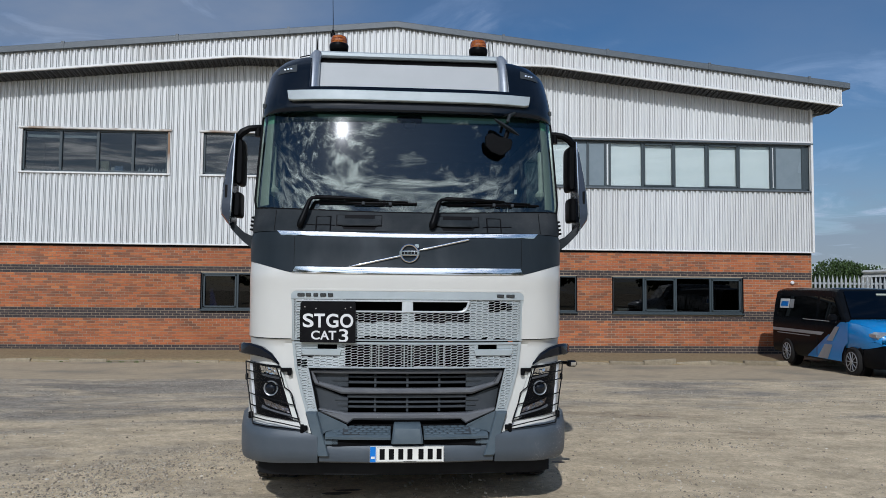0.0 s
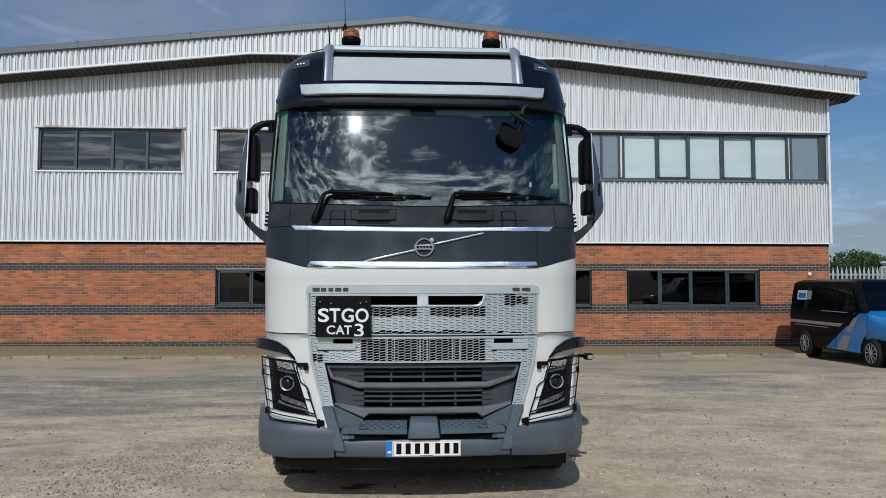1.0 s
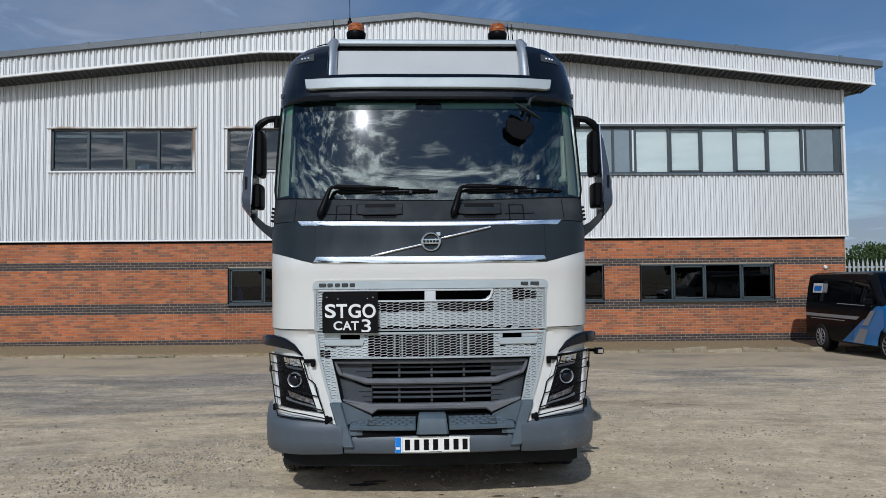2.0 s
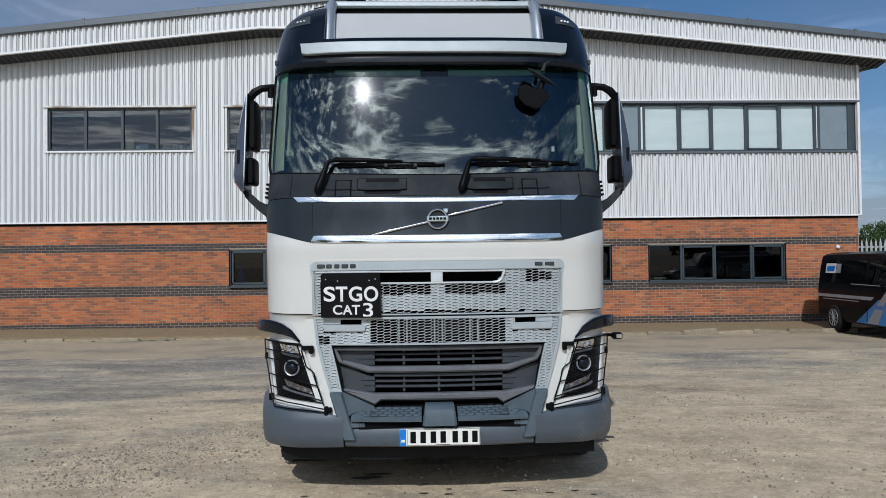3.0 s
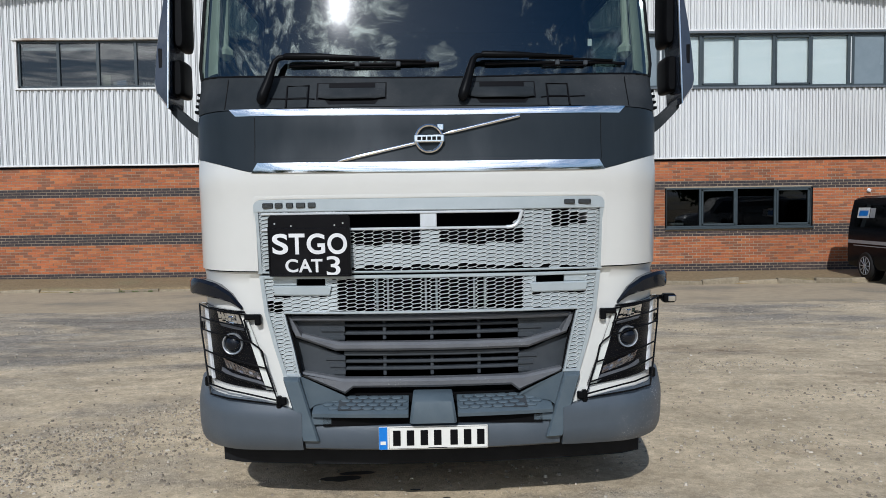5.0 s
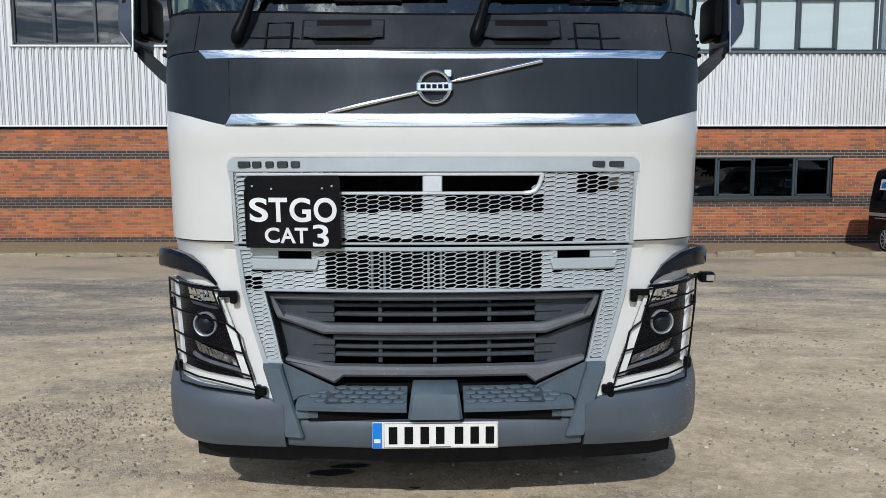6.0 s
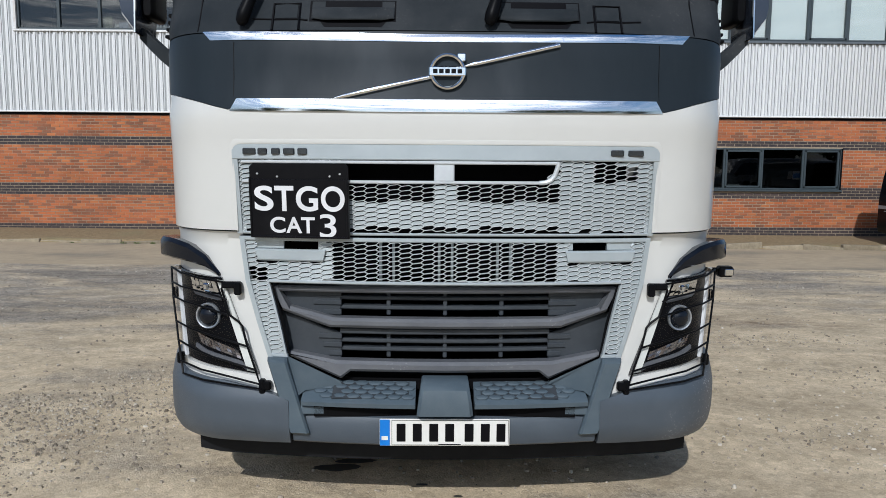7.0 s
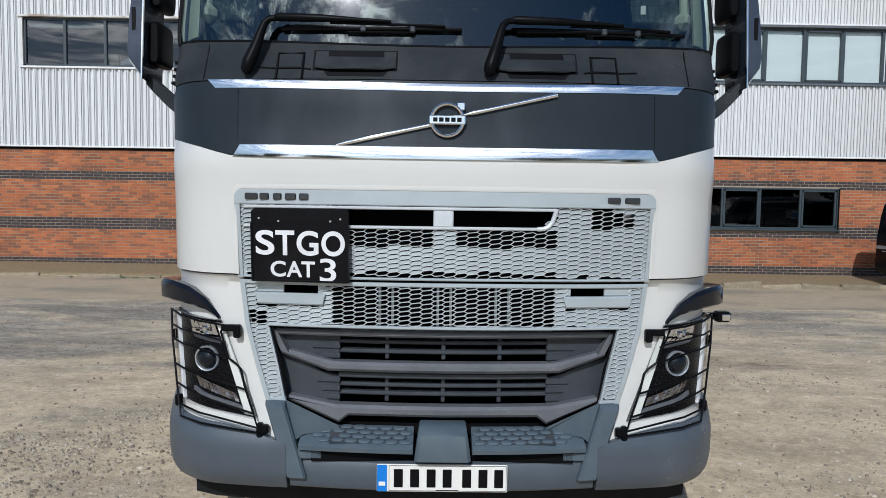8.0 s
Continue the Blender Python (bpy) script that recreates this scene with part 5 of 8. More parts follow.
    for sg in (-1, 1):
        ss = sorted(sg * s for s in [1.200, 1.225] + side_s)
        zs = [2.231, 2.32, 2.40, 2.5, 2.6, 2.7, 2.78, 2.86, 2.96, 3.02]
        g = skin(ss, 0, 0, zs=zs, keep=lambda s, z: not (1.5 < abs(s) < 2.4 and 2.40 < z < 2.86))
        part("cab_side", g, M_WHITE, truck)
        part("inner_side", skin(sorted(sg * s for s in [1.205, 1.23] + side_s), 0, 0, zs=zs, dy=0.035, lip=0.0, keep=lambda s, z: not (1.5 < abs(s) < 2.4 and 2.40 < z < 2.86)), M_GREYTRIM, truck)
        p = part("side_window", skin(sorted(sg * s for s in (1.5, 1.72, 1.95, 2.4)), 2.40, 2.86, nz=1, dy=0.01, lip=0), M_SIDEGLASS, truck, "clear side window")
        p.visible_shadow = False
    # back wall, roof and floor of the cab
    part("cab_back", Geo().box((0, 2.75, 2.0), (2.32, 0.06, 2.7), 0.01), M_GREYTRIM, truck)
    part("cab_roof", Geo().box((0, 1.75, 3.46), (1.70, 2.0, 0.08), 0.03), M_NAVY, truck)
    part("cab_floor", Geo().box((0, 1.55, 1.45), (2.2, 2.3, 0.06)), M_GREYTRIM, truck)


def build_windscreen():
    ss = cols(-1.05, 1.05, 0.06)
    ss = [-1.185, -1.16, -1.13, -1.09] + ss + [1.09, 1.13, 1.16, 1.185]
    p = part("windscreen", skin(ss, lambda s: screen_foot(s) + 0.003, 2.885, nz=10, dy=0.004, lip=0.0), M_SCREEN, truck, "large curved windscreen reflecting sun and cloud")
    p.visible_shadow = False
    p = part("sun_band", skin(ss, 2.885, 3.03, nz=3, dy=0.004, lip=0.0), M_TINT, truck, "green tinted band along the windscreen top")
    p.visible_shadow = False
    # rubber surround
    g = Geo()
    ring = [on_body(s, screen_foot(s) + 0.001, 0.006) for s in ss] + [on_body(1.195, z, -0.002) for z in (2.30, 2.45, 2.6, 2.75, 2.9, 3.03)]
    ring += [on_body(s, 3.036, -0.002) for s in reversed(ss)] + [on_body(-1.195, z, -0.002) for z in (3.03, 2.9, 2.75, 2.6, 2.45, 2.30)]
    g.tube(ring + [ring[0]], 0.008, 6)
    part("screen_seal", g, M_BLACK, truck)
    # inside
    part("dashboard", Geo().prism([(0.36, 1.6), (0.34, 2.20), (0.42, 2.235), (0.80, 2.235), (0.95, 2.12), (0.95, 1.6)], -1.06, 1.06, "x"), M_GREYTRIM, truck, "dark dashboard")
    for sg in (-1, 1):
        ss2 = sorted(sg * s for s in (1.045, 1.06, 1.085, 1.12, 1.15, 1.185))
        part("pillar_trim", skin(ss2, 2.25, 3.02, nz=6, dy=0.035), M_CREAM, truck, "cream inner pillar trim")
        g = Geo().box((sg * 1.025, 0.36, 2.37), (0.075, 0.09, 0.085), 0.03)
        g.tube([(sg * 1.03, 0.36, 2.40), (sg * 1.035, 0.40, 2.55), (sg * 1.04, 0.44, 2.72)], 0.020, 10)
        part("grab_handle", g, M_CREAM, truck)
    part("headliner", Geo().box((0, 1.62, 3.05), (2.28, 2.30, 0.03)), M_GREYTRIM, truck)
    part("inner_visor", Geo().box((0, 0.52, 2.99), (1.9, 0.02, 0.07), 0.006), M_GREYTRIM, truck)
    for x in (-0.62, 0.62):
        g = Geo()
        g.box((x, 1.55, 1.85), (0.52, 0.5, 0.16), 0.05)
        g.box((x, 1.82, 2.20), (0.50, 0.16, 0.72), 0.06)
        g.box((x, 1.84, 2.63), (0.30, 0.12, 0.20), 0.05)
        part("seat", g, M_GREYTRIM, truck, "dark cloth driver's seat")
    g = Geo()
    c, tilt = Vector((0.66, 0.98, 2.20)), Matrix.Rotation(radians(-28), 3, "X")
    lp = [c + tilt @ Vector((0.22 * math.cos(a), 0, 0.22 * math.sin(a))) for a in [2 * math.pi * k / 24 for k in range(25)]]
    g.tube(lp, 0.016, 8)
    g.tube([c, c + Vector((0, -0.2, -0.12))], 0.03, 8)
    part("steering_wheel", g, M_BLACK, truck)
    # small dash camera and the sensor housing
    g = Geo().lathe([(0.03, 0.0), (0.042, 0.02), (0.05, 0.07), (0.045, 0.12), (0.028, 0.15)], (0, 0.43, 2.235), "z", 16)
    part("dash_camera", g, M_BLACK, truck)
    g = Geo()
    g.box((0, 0.385, 2.945), (0.20, 0.06, 0.06), 0.015)
    g.box((0, 0.370, 2.900), (0.10, 0.06, 0.07), 0.015)
    part("sensor_housing", g, M_BLACK, truck)
    part("permit_tag", Geo().box((0.80, on_body(0.80, 2.37)[1] + 0.012, 2.37), (0.02, 0.003, 0.035)), M_SIGNWHITE, truck)


def build_wipers():
    for piv, elb, end in (((-0.785, 2.078), (-0.712, 2.290), (0.055, 2.262)), ((0.160, 2.078), (0.225, 2.288), (0.975, 2.272))):
        at = lambda f, g, d: on_body(lerp(piv[0], elb[0], f), lerp(piv[1], elb[1], g), d)
        arm = [at(-0.06, -0.06, -0.022), at(0.0, 0.0, -0.032), at(0.12, 0.14, -0.046), at(0.40, 0.42, -0.056), at(0.66, 0.72, -0.058), at(0.84, 0.90, -0.056), at(1.10, 0.985, -0.052), at(1.6, 1.0, -0.050)]
        w = part("wiper", Geo().tube(arm, [0.012, 0.023, 0.026, 0.023, 0.018, 0.015, 0.013, 0.012], 16), M_BLACK, truck, "black wiper arm", smooth=60)
        x0 = elb[0] + 0.03
        part("wiper_barrel", Geo().tube([on_body(lerp(x0, end[0], f), lerp(elb[1] + 0.003, end[1] + 0.012, f), d) for f, d in ((0, -0.052), (0.02, -0.053), (0.25, -0.048), (0.45, -0.040), (0.62, -0.034))], [0.013, 0.017, 0.015, 0.009, 0.006], 14), M_BLACK, w, smooth=60)
        xs = cols(elb[0] + 0.05, end[0], 0.07)
        run = lambda x: (x - xs[0]) / (xs[-1] - xs[0])
        part("wiper_blade", Geo().tube([on_body(x, lerp(elb[1] - 0.036, end[1] - 0.004, run(x)), -0.014) for x in xs], 0.008, 8), M_INK, w)
        part("wiper_link", Geo().tube([on_body(x, lerp(elb[1] - 0.010, end[1] + 0.004, run(x)), -0.026) for x in xs[3:-1]], 0.006, 8), M_BLACK, w)
        part("wiper_spray_bar", Geo().tube([on_body(x, lerp(elb[1] - 0.050, end[1] - 0.018, run(x)), -0.012) for x in xs[4:-3]], 0.004, 6), M_INK, w)
        for k in (5, len(xs) - 4):
            part("wiper_clip", Geo().box(on_body(xs[k], lerp(elb[1] - 0.034, end[1] - 0.008, run(xs[k])), -0.018), (0.022, 0.02, 0.026), 0.004), M_SLAT, w)


def build_grille_panels():
    # upper silver panel with its honeycomb
    zt, zb = 1.617, 1.262
    xo = lambda z: lerp(0.833, 0.837, (z - zb) / (zt - zb))
    g = Geo()
    def rounded(x, z1):      # the panel's round upper corners
        e = abs(x) - 0.804
        return z1 if e < 0 or z1 < 1.5 else z1 - 0.034 + math.sqrt(max(0.0, 0.034 ** 2 - e * e))
    for z0, z1, x0, x1 in ((1.556, zt, -0.836, 0.836), (zb, zb + 0.010, -0.832, 0.832)):
        xs = [x0 + e for e in (0, 0.004, 0.010, 0.018)] + cols(x0 + 0.03, x1 - 0.03, 0.08) + [x1 - e for e in (0.018, 0.010, 0.004, 0)]
        g2 = band([(x, rounded(x, z1)) for x in xs], [(x, z0) for x in xs], curve(PANEL_Y, (z0 + z1) / 2) - 0.006, 0.02, 0.004)
        g.add(g2.v, g2.f)
    for sg in (-1, 1):
        lp = []
        for z in cols(zb, zt - 0.034, 0.06):
            lp.append([panel_at(sg * (xo(z) - w), z, d) for w, d in ((0.0, 0.012), (0.0, -0.006), (0.022, -0.006), (0.022, 0.012))])
        g.ring(lp)
    upper = part("upper_grille", g, M_SILVER, truck, "silver honeycomb upper grille panel")
    g = Geo()
    for x0, x1, zz in ((-0.80, 0.425, 1.5475), (-0.80, 0.375, 1.472)):
        g2 = band([(x, zz + 0.006) for x in cols(x0, x1, 0.08)], [(x, zz - 0.006) for x in cols(x0, x1, 0.08)], curve(PANEL_Y, zz) - 0.008, 0.02, 0.003)
        g.add(g2.v, g2.f)
    g.tube([panel_at(0.36, 1.472, 0), panel_at(0.385, 1.474, 0), panel_at(0.405, 1.483, 0), panel_at(0.419, 1.502, 0), panel_at(0.428, 1.53, 0), panel_at(0.433, 1.553, 0)], 0.009, 10)
    part("slot_frame", g, M_MESHBAR, upper, "bright rounded slot frame")
    part("slot_post", Geo().box((-0.009, curve(PANEL_Y, 1.51) + 0.004, 1.511), (0.078, 0.02, 0.072), 0.004), M_MESHBAR, upper)

    slot = lambda x, z: -0.42 < x < 0.425 - max(0, 1.505 - z) * 0.9 and 1.462 < z < 1.556

    def inside(x, z):
        return abs(x) < xo(z) + 0.02 and zb + 0.008 < z < 1.552 and not slot(x, z)

    def blind(x, z):
        hole = (1.398 < z < 1.465 and (-0.43 < x < -0.04 or 0.025 < x < 0.432)) or (z < 1.296 and abs(x) < 0.425)
        hole = hole or (1.478 < z < 1.538 and 0.59 < abs(x) < 0.765)
        return not hole

    bars, plates = hex_mesh(inside, blind, -0.8265, 0.86, zb + 0.014, 1.556, lambda x, z: max(-xo(z) + 0.018, min(xo(z) - 0.018, x)))
    part("honeycomb", bars, M_MESHBAR, upper, smooth=0, kind="stuff")
    part("blind_mesh", plates, M_BLINDMESH, upper, smooth=0, kind="stuff")
    # sheets close behind the mesh; the black ones stand for shade inside
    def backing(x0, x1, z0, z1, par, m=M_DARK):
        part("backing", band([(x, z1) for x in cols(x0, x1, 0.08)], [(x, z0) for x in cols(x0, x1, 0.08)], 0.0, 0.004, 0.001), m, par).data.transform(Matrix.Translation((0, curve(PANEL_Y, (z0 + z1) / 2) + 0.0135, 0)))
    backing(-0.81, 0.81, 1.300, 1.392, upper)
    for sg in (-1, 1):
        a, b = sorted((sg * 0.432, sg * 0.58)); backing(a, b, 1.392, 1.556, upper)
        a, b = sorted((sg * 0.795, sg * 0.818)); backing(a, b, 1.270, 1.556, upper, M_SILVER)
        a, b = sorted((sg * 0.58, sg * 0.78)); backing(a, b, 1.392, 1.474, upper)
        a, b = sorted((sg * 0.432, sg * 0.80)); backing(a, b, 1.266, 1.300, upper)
    # lower panel: a bridge and two legs beside the black grille
    outer = [(-0.826, 1.246), (-0.807, 1.07), (-0.765, 0.90), (-0.722, 0.758)]
    inner = [(-0.700, 1.08), (-0.705, 1.06), (-0.668, 0.90), (-0.640, 0.762)]
    g = Geo()
    for sg in (-1, 1):
        lp = [[panel_at(sg * (x + e), z, d) for e, d in ((0, 0.015), (0, -0.006), (0.02, -0.006), (0.02, 0.015))] for x, z in outer]
        g.ring(lp)
        lp = [[panel_at(sg * (x - e), z, d) for e, d in ((0, 0.015), (0, -0.006), (0.010, -0.006), (0.010, 0.015))] for x, z in inner[1:]]
        g.ring(lp)
        g2 = band([(sg * x, 0.772) for x in (0.725, 0.64)], [(sg * x, 0.758) for x in (0.722, 0.637)], curve(PANEL_Y, 0.76) - 0.006, 0.02, 0.003)
        g.add(g2.v, g2.f)
    for z0, z1 in ((1.236, 1.252), (1.066, 1.078)):
        xx = 0.826 if z0 > 1.1 else 0.71
        g2 = band([(x, z1) for x in cols(-xx, xx, 0.08)], [(x, z0) for x in cols(-xx, xx, 0.08)], curve(PANEL_Y, z0) - 0.006, 0.02, 0.003)
        g.add(g2.v, g2.f)
    lower = part("lower_grille", g, M_SILVER, truck, "silver honeycomb lower grille surround")
    ox = lambda z: -curve([(z_, x_) for x_, z_ in reversed(outer)], z)
    ix = lambda z: -curve([(0.762, -0.640), (0.90, -0.668), (1.06, -0.705)], z)

    def fog(x, z):
        return 0.475 < abs(x) < 0.762 and z > 1.150

    def inside2(x, z):
        if z > 1.078:
            return abs(x) < ox(z) + 0.024 and z < 1.238 and not fog(x, z)
        return 0.775 < z and ix(z) - 0.014 < abs(x) < ox(z) + 0.008

    def held(x, z):
        e = min(ox(z) - 0.015, abs(x))
        return math.copysign(max(e, ix(z) + 0.006) if z < 1.07 else e, x)

    def blind2(x, z):
        return not (abs(x) < 0.44 and z > 1.07) and not (0.71 < abs(x) < 0.795 and 1.075 < z < 1.125 and x < 0)

    bars, plates = hex_mesh(inside2, blind2, -0.8265, 0.86, 0.772, 1.24, held)
    part("honeycomb", bars, M_MESHBAR, lower, smooth=0, kind="stuff")
    part("blind_mesh", plates, M_BLINDMESH, lower, smooth=0, kind="stuff")
    for sg in (-1, 1):
        g = Geo().add([panel_at(sg * x, z, 0.0135) for x, z in ((0.80, 1.07), (0.70, 1.075), (0.655, 0.90), (0.632, 0.765), (0.722, 0.762), (0.765, 0.90))], [(0, 1, 2, 5), (5, 2, 3, 4)])
        part("backing", g, M_DARK, lower)
        a, b = sorted((sg * 0.432, sg * (0.70 if sg < 0 else 0.80)))
        backing(a, b, 1.075, 1.155, lower)
        a, b = sorted((sg * 0.70, sg * 0.80))
        backing(a, b, 1.127, 1.16, lower)
        a, b = sorted((sg * 0.775, sg * 0.81))
        backing(a, b, 1.16, 1.24, lower, M_SILVER)
    for sg in (-1, 1):
        g = Geo()
        tp = [(sg * x, 1.203) for x in (0.475, 0.55, 0.65, 0.76)]
        bt = [(sg * x, 1.156) for x in (0.485, 0.55, 0.65, 0.75)]
        k = band(tp, bt, curve(PANEL_Y, 1.18) - 0.012, 0.02, 0.006)
        g.add(k.v, k.f)
        k = band([(sg * x, 1.240) for x in (0.645, 0.70, 0.76)], [(sg * x, 1.204) for x in (0.645, 0.70, 0.76)], curve(PANEL_Y, 1.2) + 0.004, 0.02, 0.003)
        g.add(k.v, k.f)
        k = band([(sg * x, 1.240) for x in (0.475, 0.505)], [(sg * x, 1.204) for x in (0.475, 0.505)], curve(PANEL_Y, 1.2) + 0.004, 0.02, 0.003)
        g.add(k.v, k.f)
        part("fog_lamp_cover", g, M_SILVER, lower)
    # ribs of the radiator behind the open mesh
    for x in (-0.235, 0.0, 0.235):
        for dx in (-0.026, 0.026):
            part("radiator_rib", Geo().box((x + dx, 0.075 + bow(x, 0.5), 1.155), (0.010, 0.02, 0.17), 0.002), M_SILVER, lower)
    part("radiator", Geo().box((0, 0.22, 1.15), (1.50, 0.03, 0.90)), M_DARK, truck)
    # lettering in relief, as plain blocks
    for i, w in enumerate((0.062, 0.044, 0.040, 0.052, 0.044)):
        x = -0.783 + 0.0525 * i + 0.02
        part("chrome_block", Geo().box(panel_at(x, 1.587, -0.010), (w * 0.84, 0.008, 0.026), 0.004), M_DARKCHROME, truck)
    for x, w in ((0.660, 0.052), (0.735, 0.062)):
        part("chrome_block", Geo().box(panel_at(x, 1.588, -0.010), (w, 0.008, 0.024), 0.004), M_DARKCHROME, truck)


def build_black_grille():
    c = 0.045
    # side and back of the recess, its shade put in as a near-black sheet
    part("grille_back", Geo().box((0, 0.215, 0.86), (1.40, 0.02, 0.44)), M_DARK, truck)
    # upper loop
    o = mirrored([(-0.708, 1.061), (-0.664, 0.945), (-0.47, 0.881), (-0.2, 0.881), (0.0, 0.881)])
    i = mirrored([(-0.684, 1.034), (-0.633, 0.963), (-0.45, 0.921), (-0.2, 0.921), (0.0, 0.921)])
    part("grille_bar", band(i, o, c, 0.06, 0.012), M_GRILLE, truck, "weathered grey grille surround")
    t = mirrored([(-0.696, 1.042), (-0.686, 1.049), (-0.5, 1.050), (-0.2, 1.050), (0.0, 1.050)])
    b = mirrored([(-0.684, 1.030), (-0.675, 1.025), (-0.5, 1.025), (-0.2, 1.025), (0.0, 1.025)])
    part("grille_bar", band(t, b, c + 0.004, 0.06, 0.008), M_GRILLE, truck)
    # lower loop
    t = mirrored([(-0.637, 0.776), (-0.44, 0.745), (-0.2, 0.745), (0.0, 0.745)])
    b = mirrored([(-0.637, 0.756), (-0.425, 0.670), (-0.385, 0.701), (0.0, 0.701)])
    part("grille_bar", band(t, b, c - 0.004, 0.06, 0.012), M_GRILLE, truck)
    # plate under the first loop, then the slats
    part("grille_plate", band([(x, 0.873) for x in cols(-0.43, 0.43, 0.1)], [(x, 0.849) for x in cols(-0.43, 0.43, 0.1)], c + 0.040, 0.03, 0.004), M_SLAT, truck)
    for z, w in ((0.997, 0.46), (0.957, 0.46), (0.818, 0.53), (0.783, 0.51)):
        part("slat", band([(x, z + 0.008) for x in cols(-w, w, 0.1)], [(x, z - 0.008) for x in cols(-w, w, 0.1)], c + 0.055, 0.06, 0.004), M_SLAT, truck)
    for x in (-0.232, 0.0, 0.232):
        for z0, z1 in ((0.925, 1.035), (0.748, 0.852)):
            part("slat_post", Geo().box((x, c + 0.085 + bow(x, 0.5), (z0 + z1) / 2), (0.017, 0.04, z1 - z0), 0.003), M_SLAT, truck)
    for sg in (-1, 1):
        t = [(sg * x, 1.046) for x in (0.715, 0.60, 0.50, 0.43)]
        b = [(sg * 0.67, 0.955), (sg * 0.57, 0.935), (sg * 0.50, 0.93), (sg * 0.43, 0.918)]
        part("grille_cheek", band(t, b, c + 0.05, 0.03, 0.004), M_SLAT, truck)
        t = [(sg * 0.705, 0.945), (sg * 0.58, 0.905), (sg * 0.50, 0.87), (sg * 0.43, 0.853)]
        b = [(sg * 0.668, 0.760), (sg * 0.57, 0.750), (sg * 0.50, 0.75), (sg * 0.43, 0.74)]
        part("grille_cheek", band(t, b, c + 0.05, 0.03, 0.004), M_SLAT, truck)
        for z, xe in ((1.015, 0.52), (0.977, 0.54), (0.937, 0.50), (0.836, 0.52), (0.80, 0.50), (0.765, 0.48)):
            part("cheek_rib", band([(sg * x, z + 0.011) for x in (0.425, xe)], [(sg * x, z - 0.011) for x in (0.425, xe)], c + 0.042, 0.02, 0.004), M_SLAT, truck)


def build_bumper():
    # step well between the grille and the bumper: a near-black sheet for its shade
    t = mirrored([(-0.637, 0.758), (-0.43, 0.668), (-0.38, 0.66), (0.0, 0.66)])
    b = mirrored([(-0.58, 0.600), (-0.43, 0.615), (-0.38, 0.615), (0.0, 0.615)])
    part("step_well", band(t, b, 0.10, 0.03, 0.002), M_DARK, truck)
    for sg in (-1, 1):
        g = Geo()
        v = [panel_at(sg * 0.645, 0.765, -0.0), panel_at(sg * 0.43, 0.668, 0.01), panel_at(sg * 0.42, 0.635, 0.05), panel_at(sg * 0.57, 0.622, 0.0), panel_at(sg * 0.60, 0.60, -0.02)]
        g.add(v, [(0, 1, 2, 3, 4)])
        part("step_wing", g, M_PILLAR, truck)
        # tread: sloping top with raised pads, front edge, all a little proud
        x0, x1 = 0.118, 0.578
        y = lambda x: -0.035 + bow(x, 0.5)
        g = Geo()
        lp = []
        for x in cols(x0, x1, 0.08):
            inset = 0.03 * max(0, (x - 0.50) / 0.078)
            lp.append([(sg * x, y(x) + 0.14, 0.648 - inset * 0.5), (sg * x, y(x) + 0.015, 0.603), (sg * x, y(x), 0.594), (sg * x, y(x) + 0.004, 0.576), (sg * x, y(x) + 0.05, 0.572), (sg * x, y(x) + 0.14, 0.572)])
        g.ring(lp)
        step = part("step", g, M_PILLAR, truck, "blue-grey moulded step with tread pads")
        lean = Matrix.Rotation(radians(20), 3, "X")
        # darker plate that stands for the shade between the pads
        part("tread_gap", Geo().box((sg * 0.30, y(0.30) + 0.076, 0.6265), (0.31, 0.104, 0.004), 0.0, lean), M_SLAT, step)
        for row in range(4):
            for j in range(8):
                x = 0.148 + 0.055 * j + (0.0275 if row % 2 else 0)
                if x > x1 - 0.045 - 0.018 * row:
                    continue
                f = 0.16 + 0.22 * row
                base = Vector((sg * x, y(x) + lerp(0.015, 0.14, f), lerp(0.603, 0.648, f) + 0.003))
                rim = [(0.027, 0.0), (0.016, 0.0135), (-0.016, 0.0135), (-0.027, 0.0), (-0.016, -0.0135), (0.016, -0.0135)]
                lp = [[base + lean @ Vector((a * e, b * e, h)) for a, b in rim] for e, h in ((1.0, -0.006), (1.0, 0.003), (0.86, 0.005))]
                part("tread_pad", Geo().ring(lp), M_PILLAR, step)
        # black box in place of the shaded slot under the step
        part("step_slot", Geo().box((sg * 0.32, 0.045, 0.548), (0.42, 0.03, 0.048)), M_DARK, truck)
        part("step_foot", Geo().box((sg * 0.535, 0.055, 0.550), (0.10, 0.05, 0.038), 0.005), M_PILLAR, truck)
        # slanting pillar
        lp = []
        for f in (0.0, 0.04, 0.3, 0.6, 0.96, 1.0):
            z = lerp(0.758, 0.445, f)
            xa, xb = lerp(0.722, 0.628, f), lerp(0.640, 0.545, f)
            d = -0.045 if 0 < f < 1 else -0.025
            lp.append([panel_at(sg * xa, z, 0.03), panel_at(sg * xa, z, d + 0.012), panel_at(sg * (xa - 0.008), z, d), panel_at(sg * (xb + 0.008), z, d), panel_at(sg * xb, z, d + 0.012), panel_at(sg * xb, z, 0.03)])
        part("bumper_pillar", Geo().ring(lp), M_PILLAR, truck, "blue-grey slanting bumper pillar")
    # tow cover
    lp = []
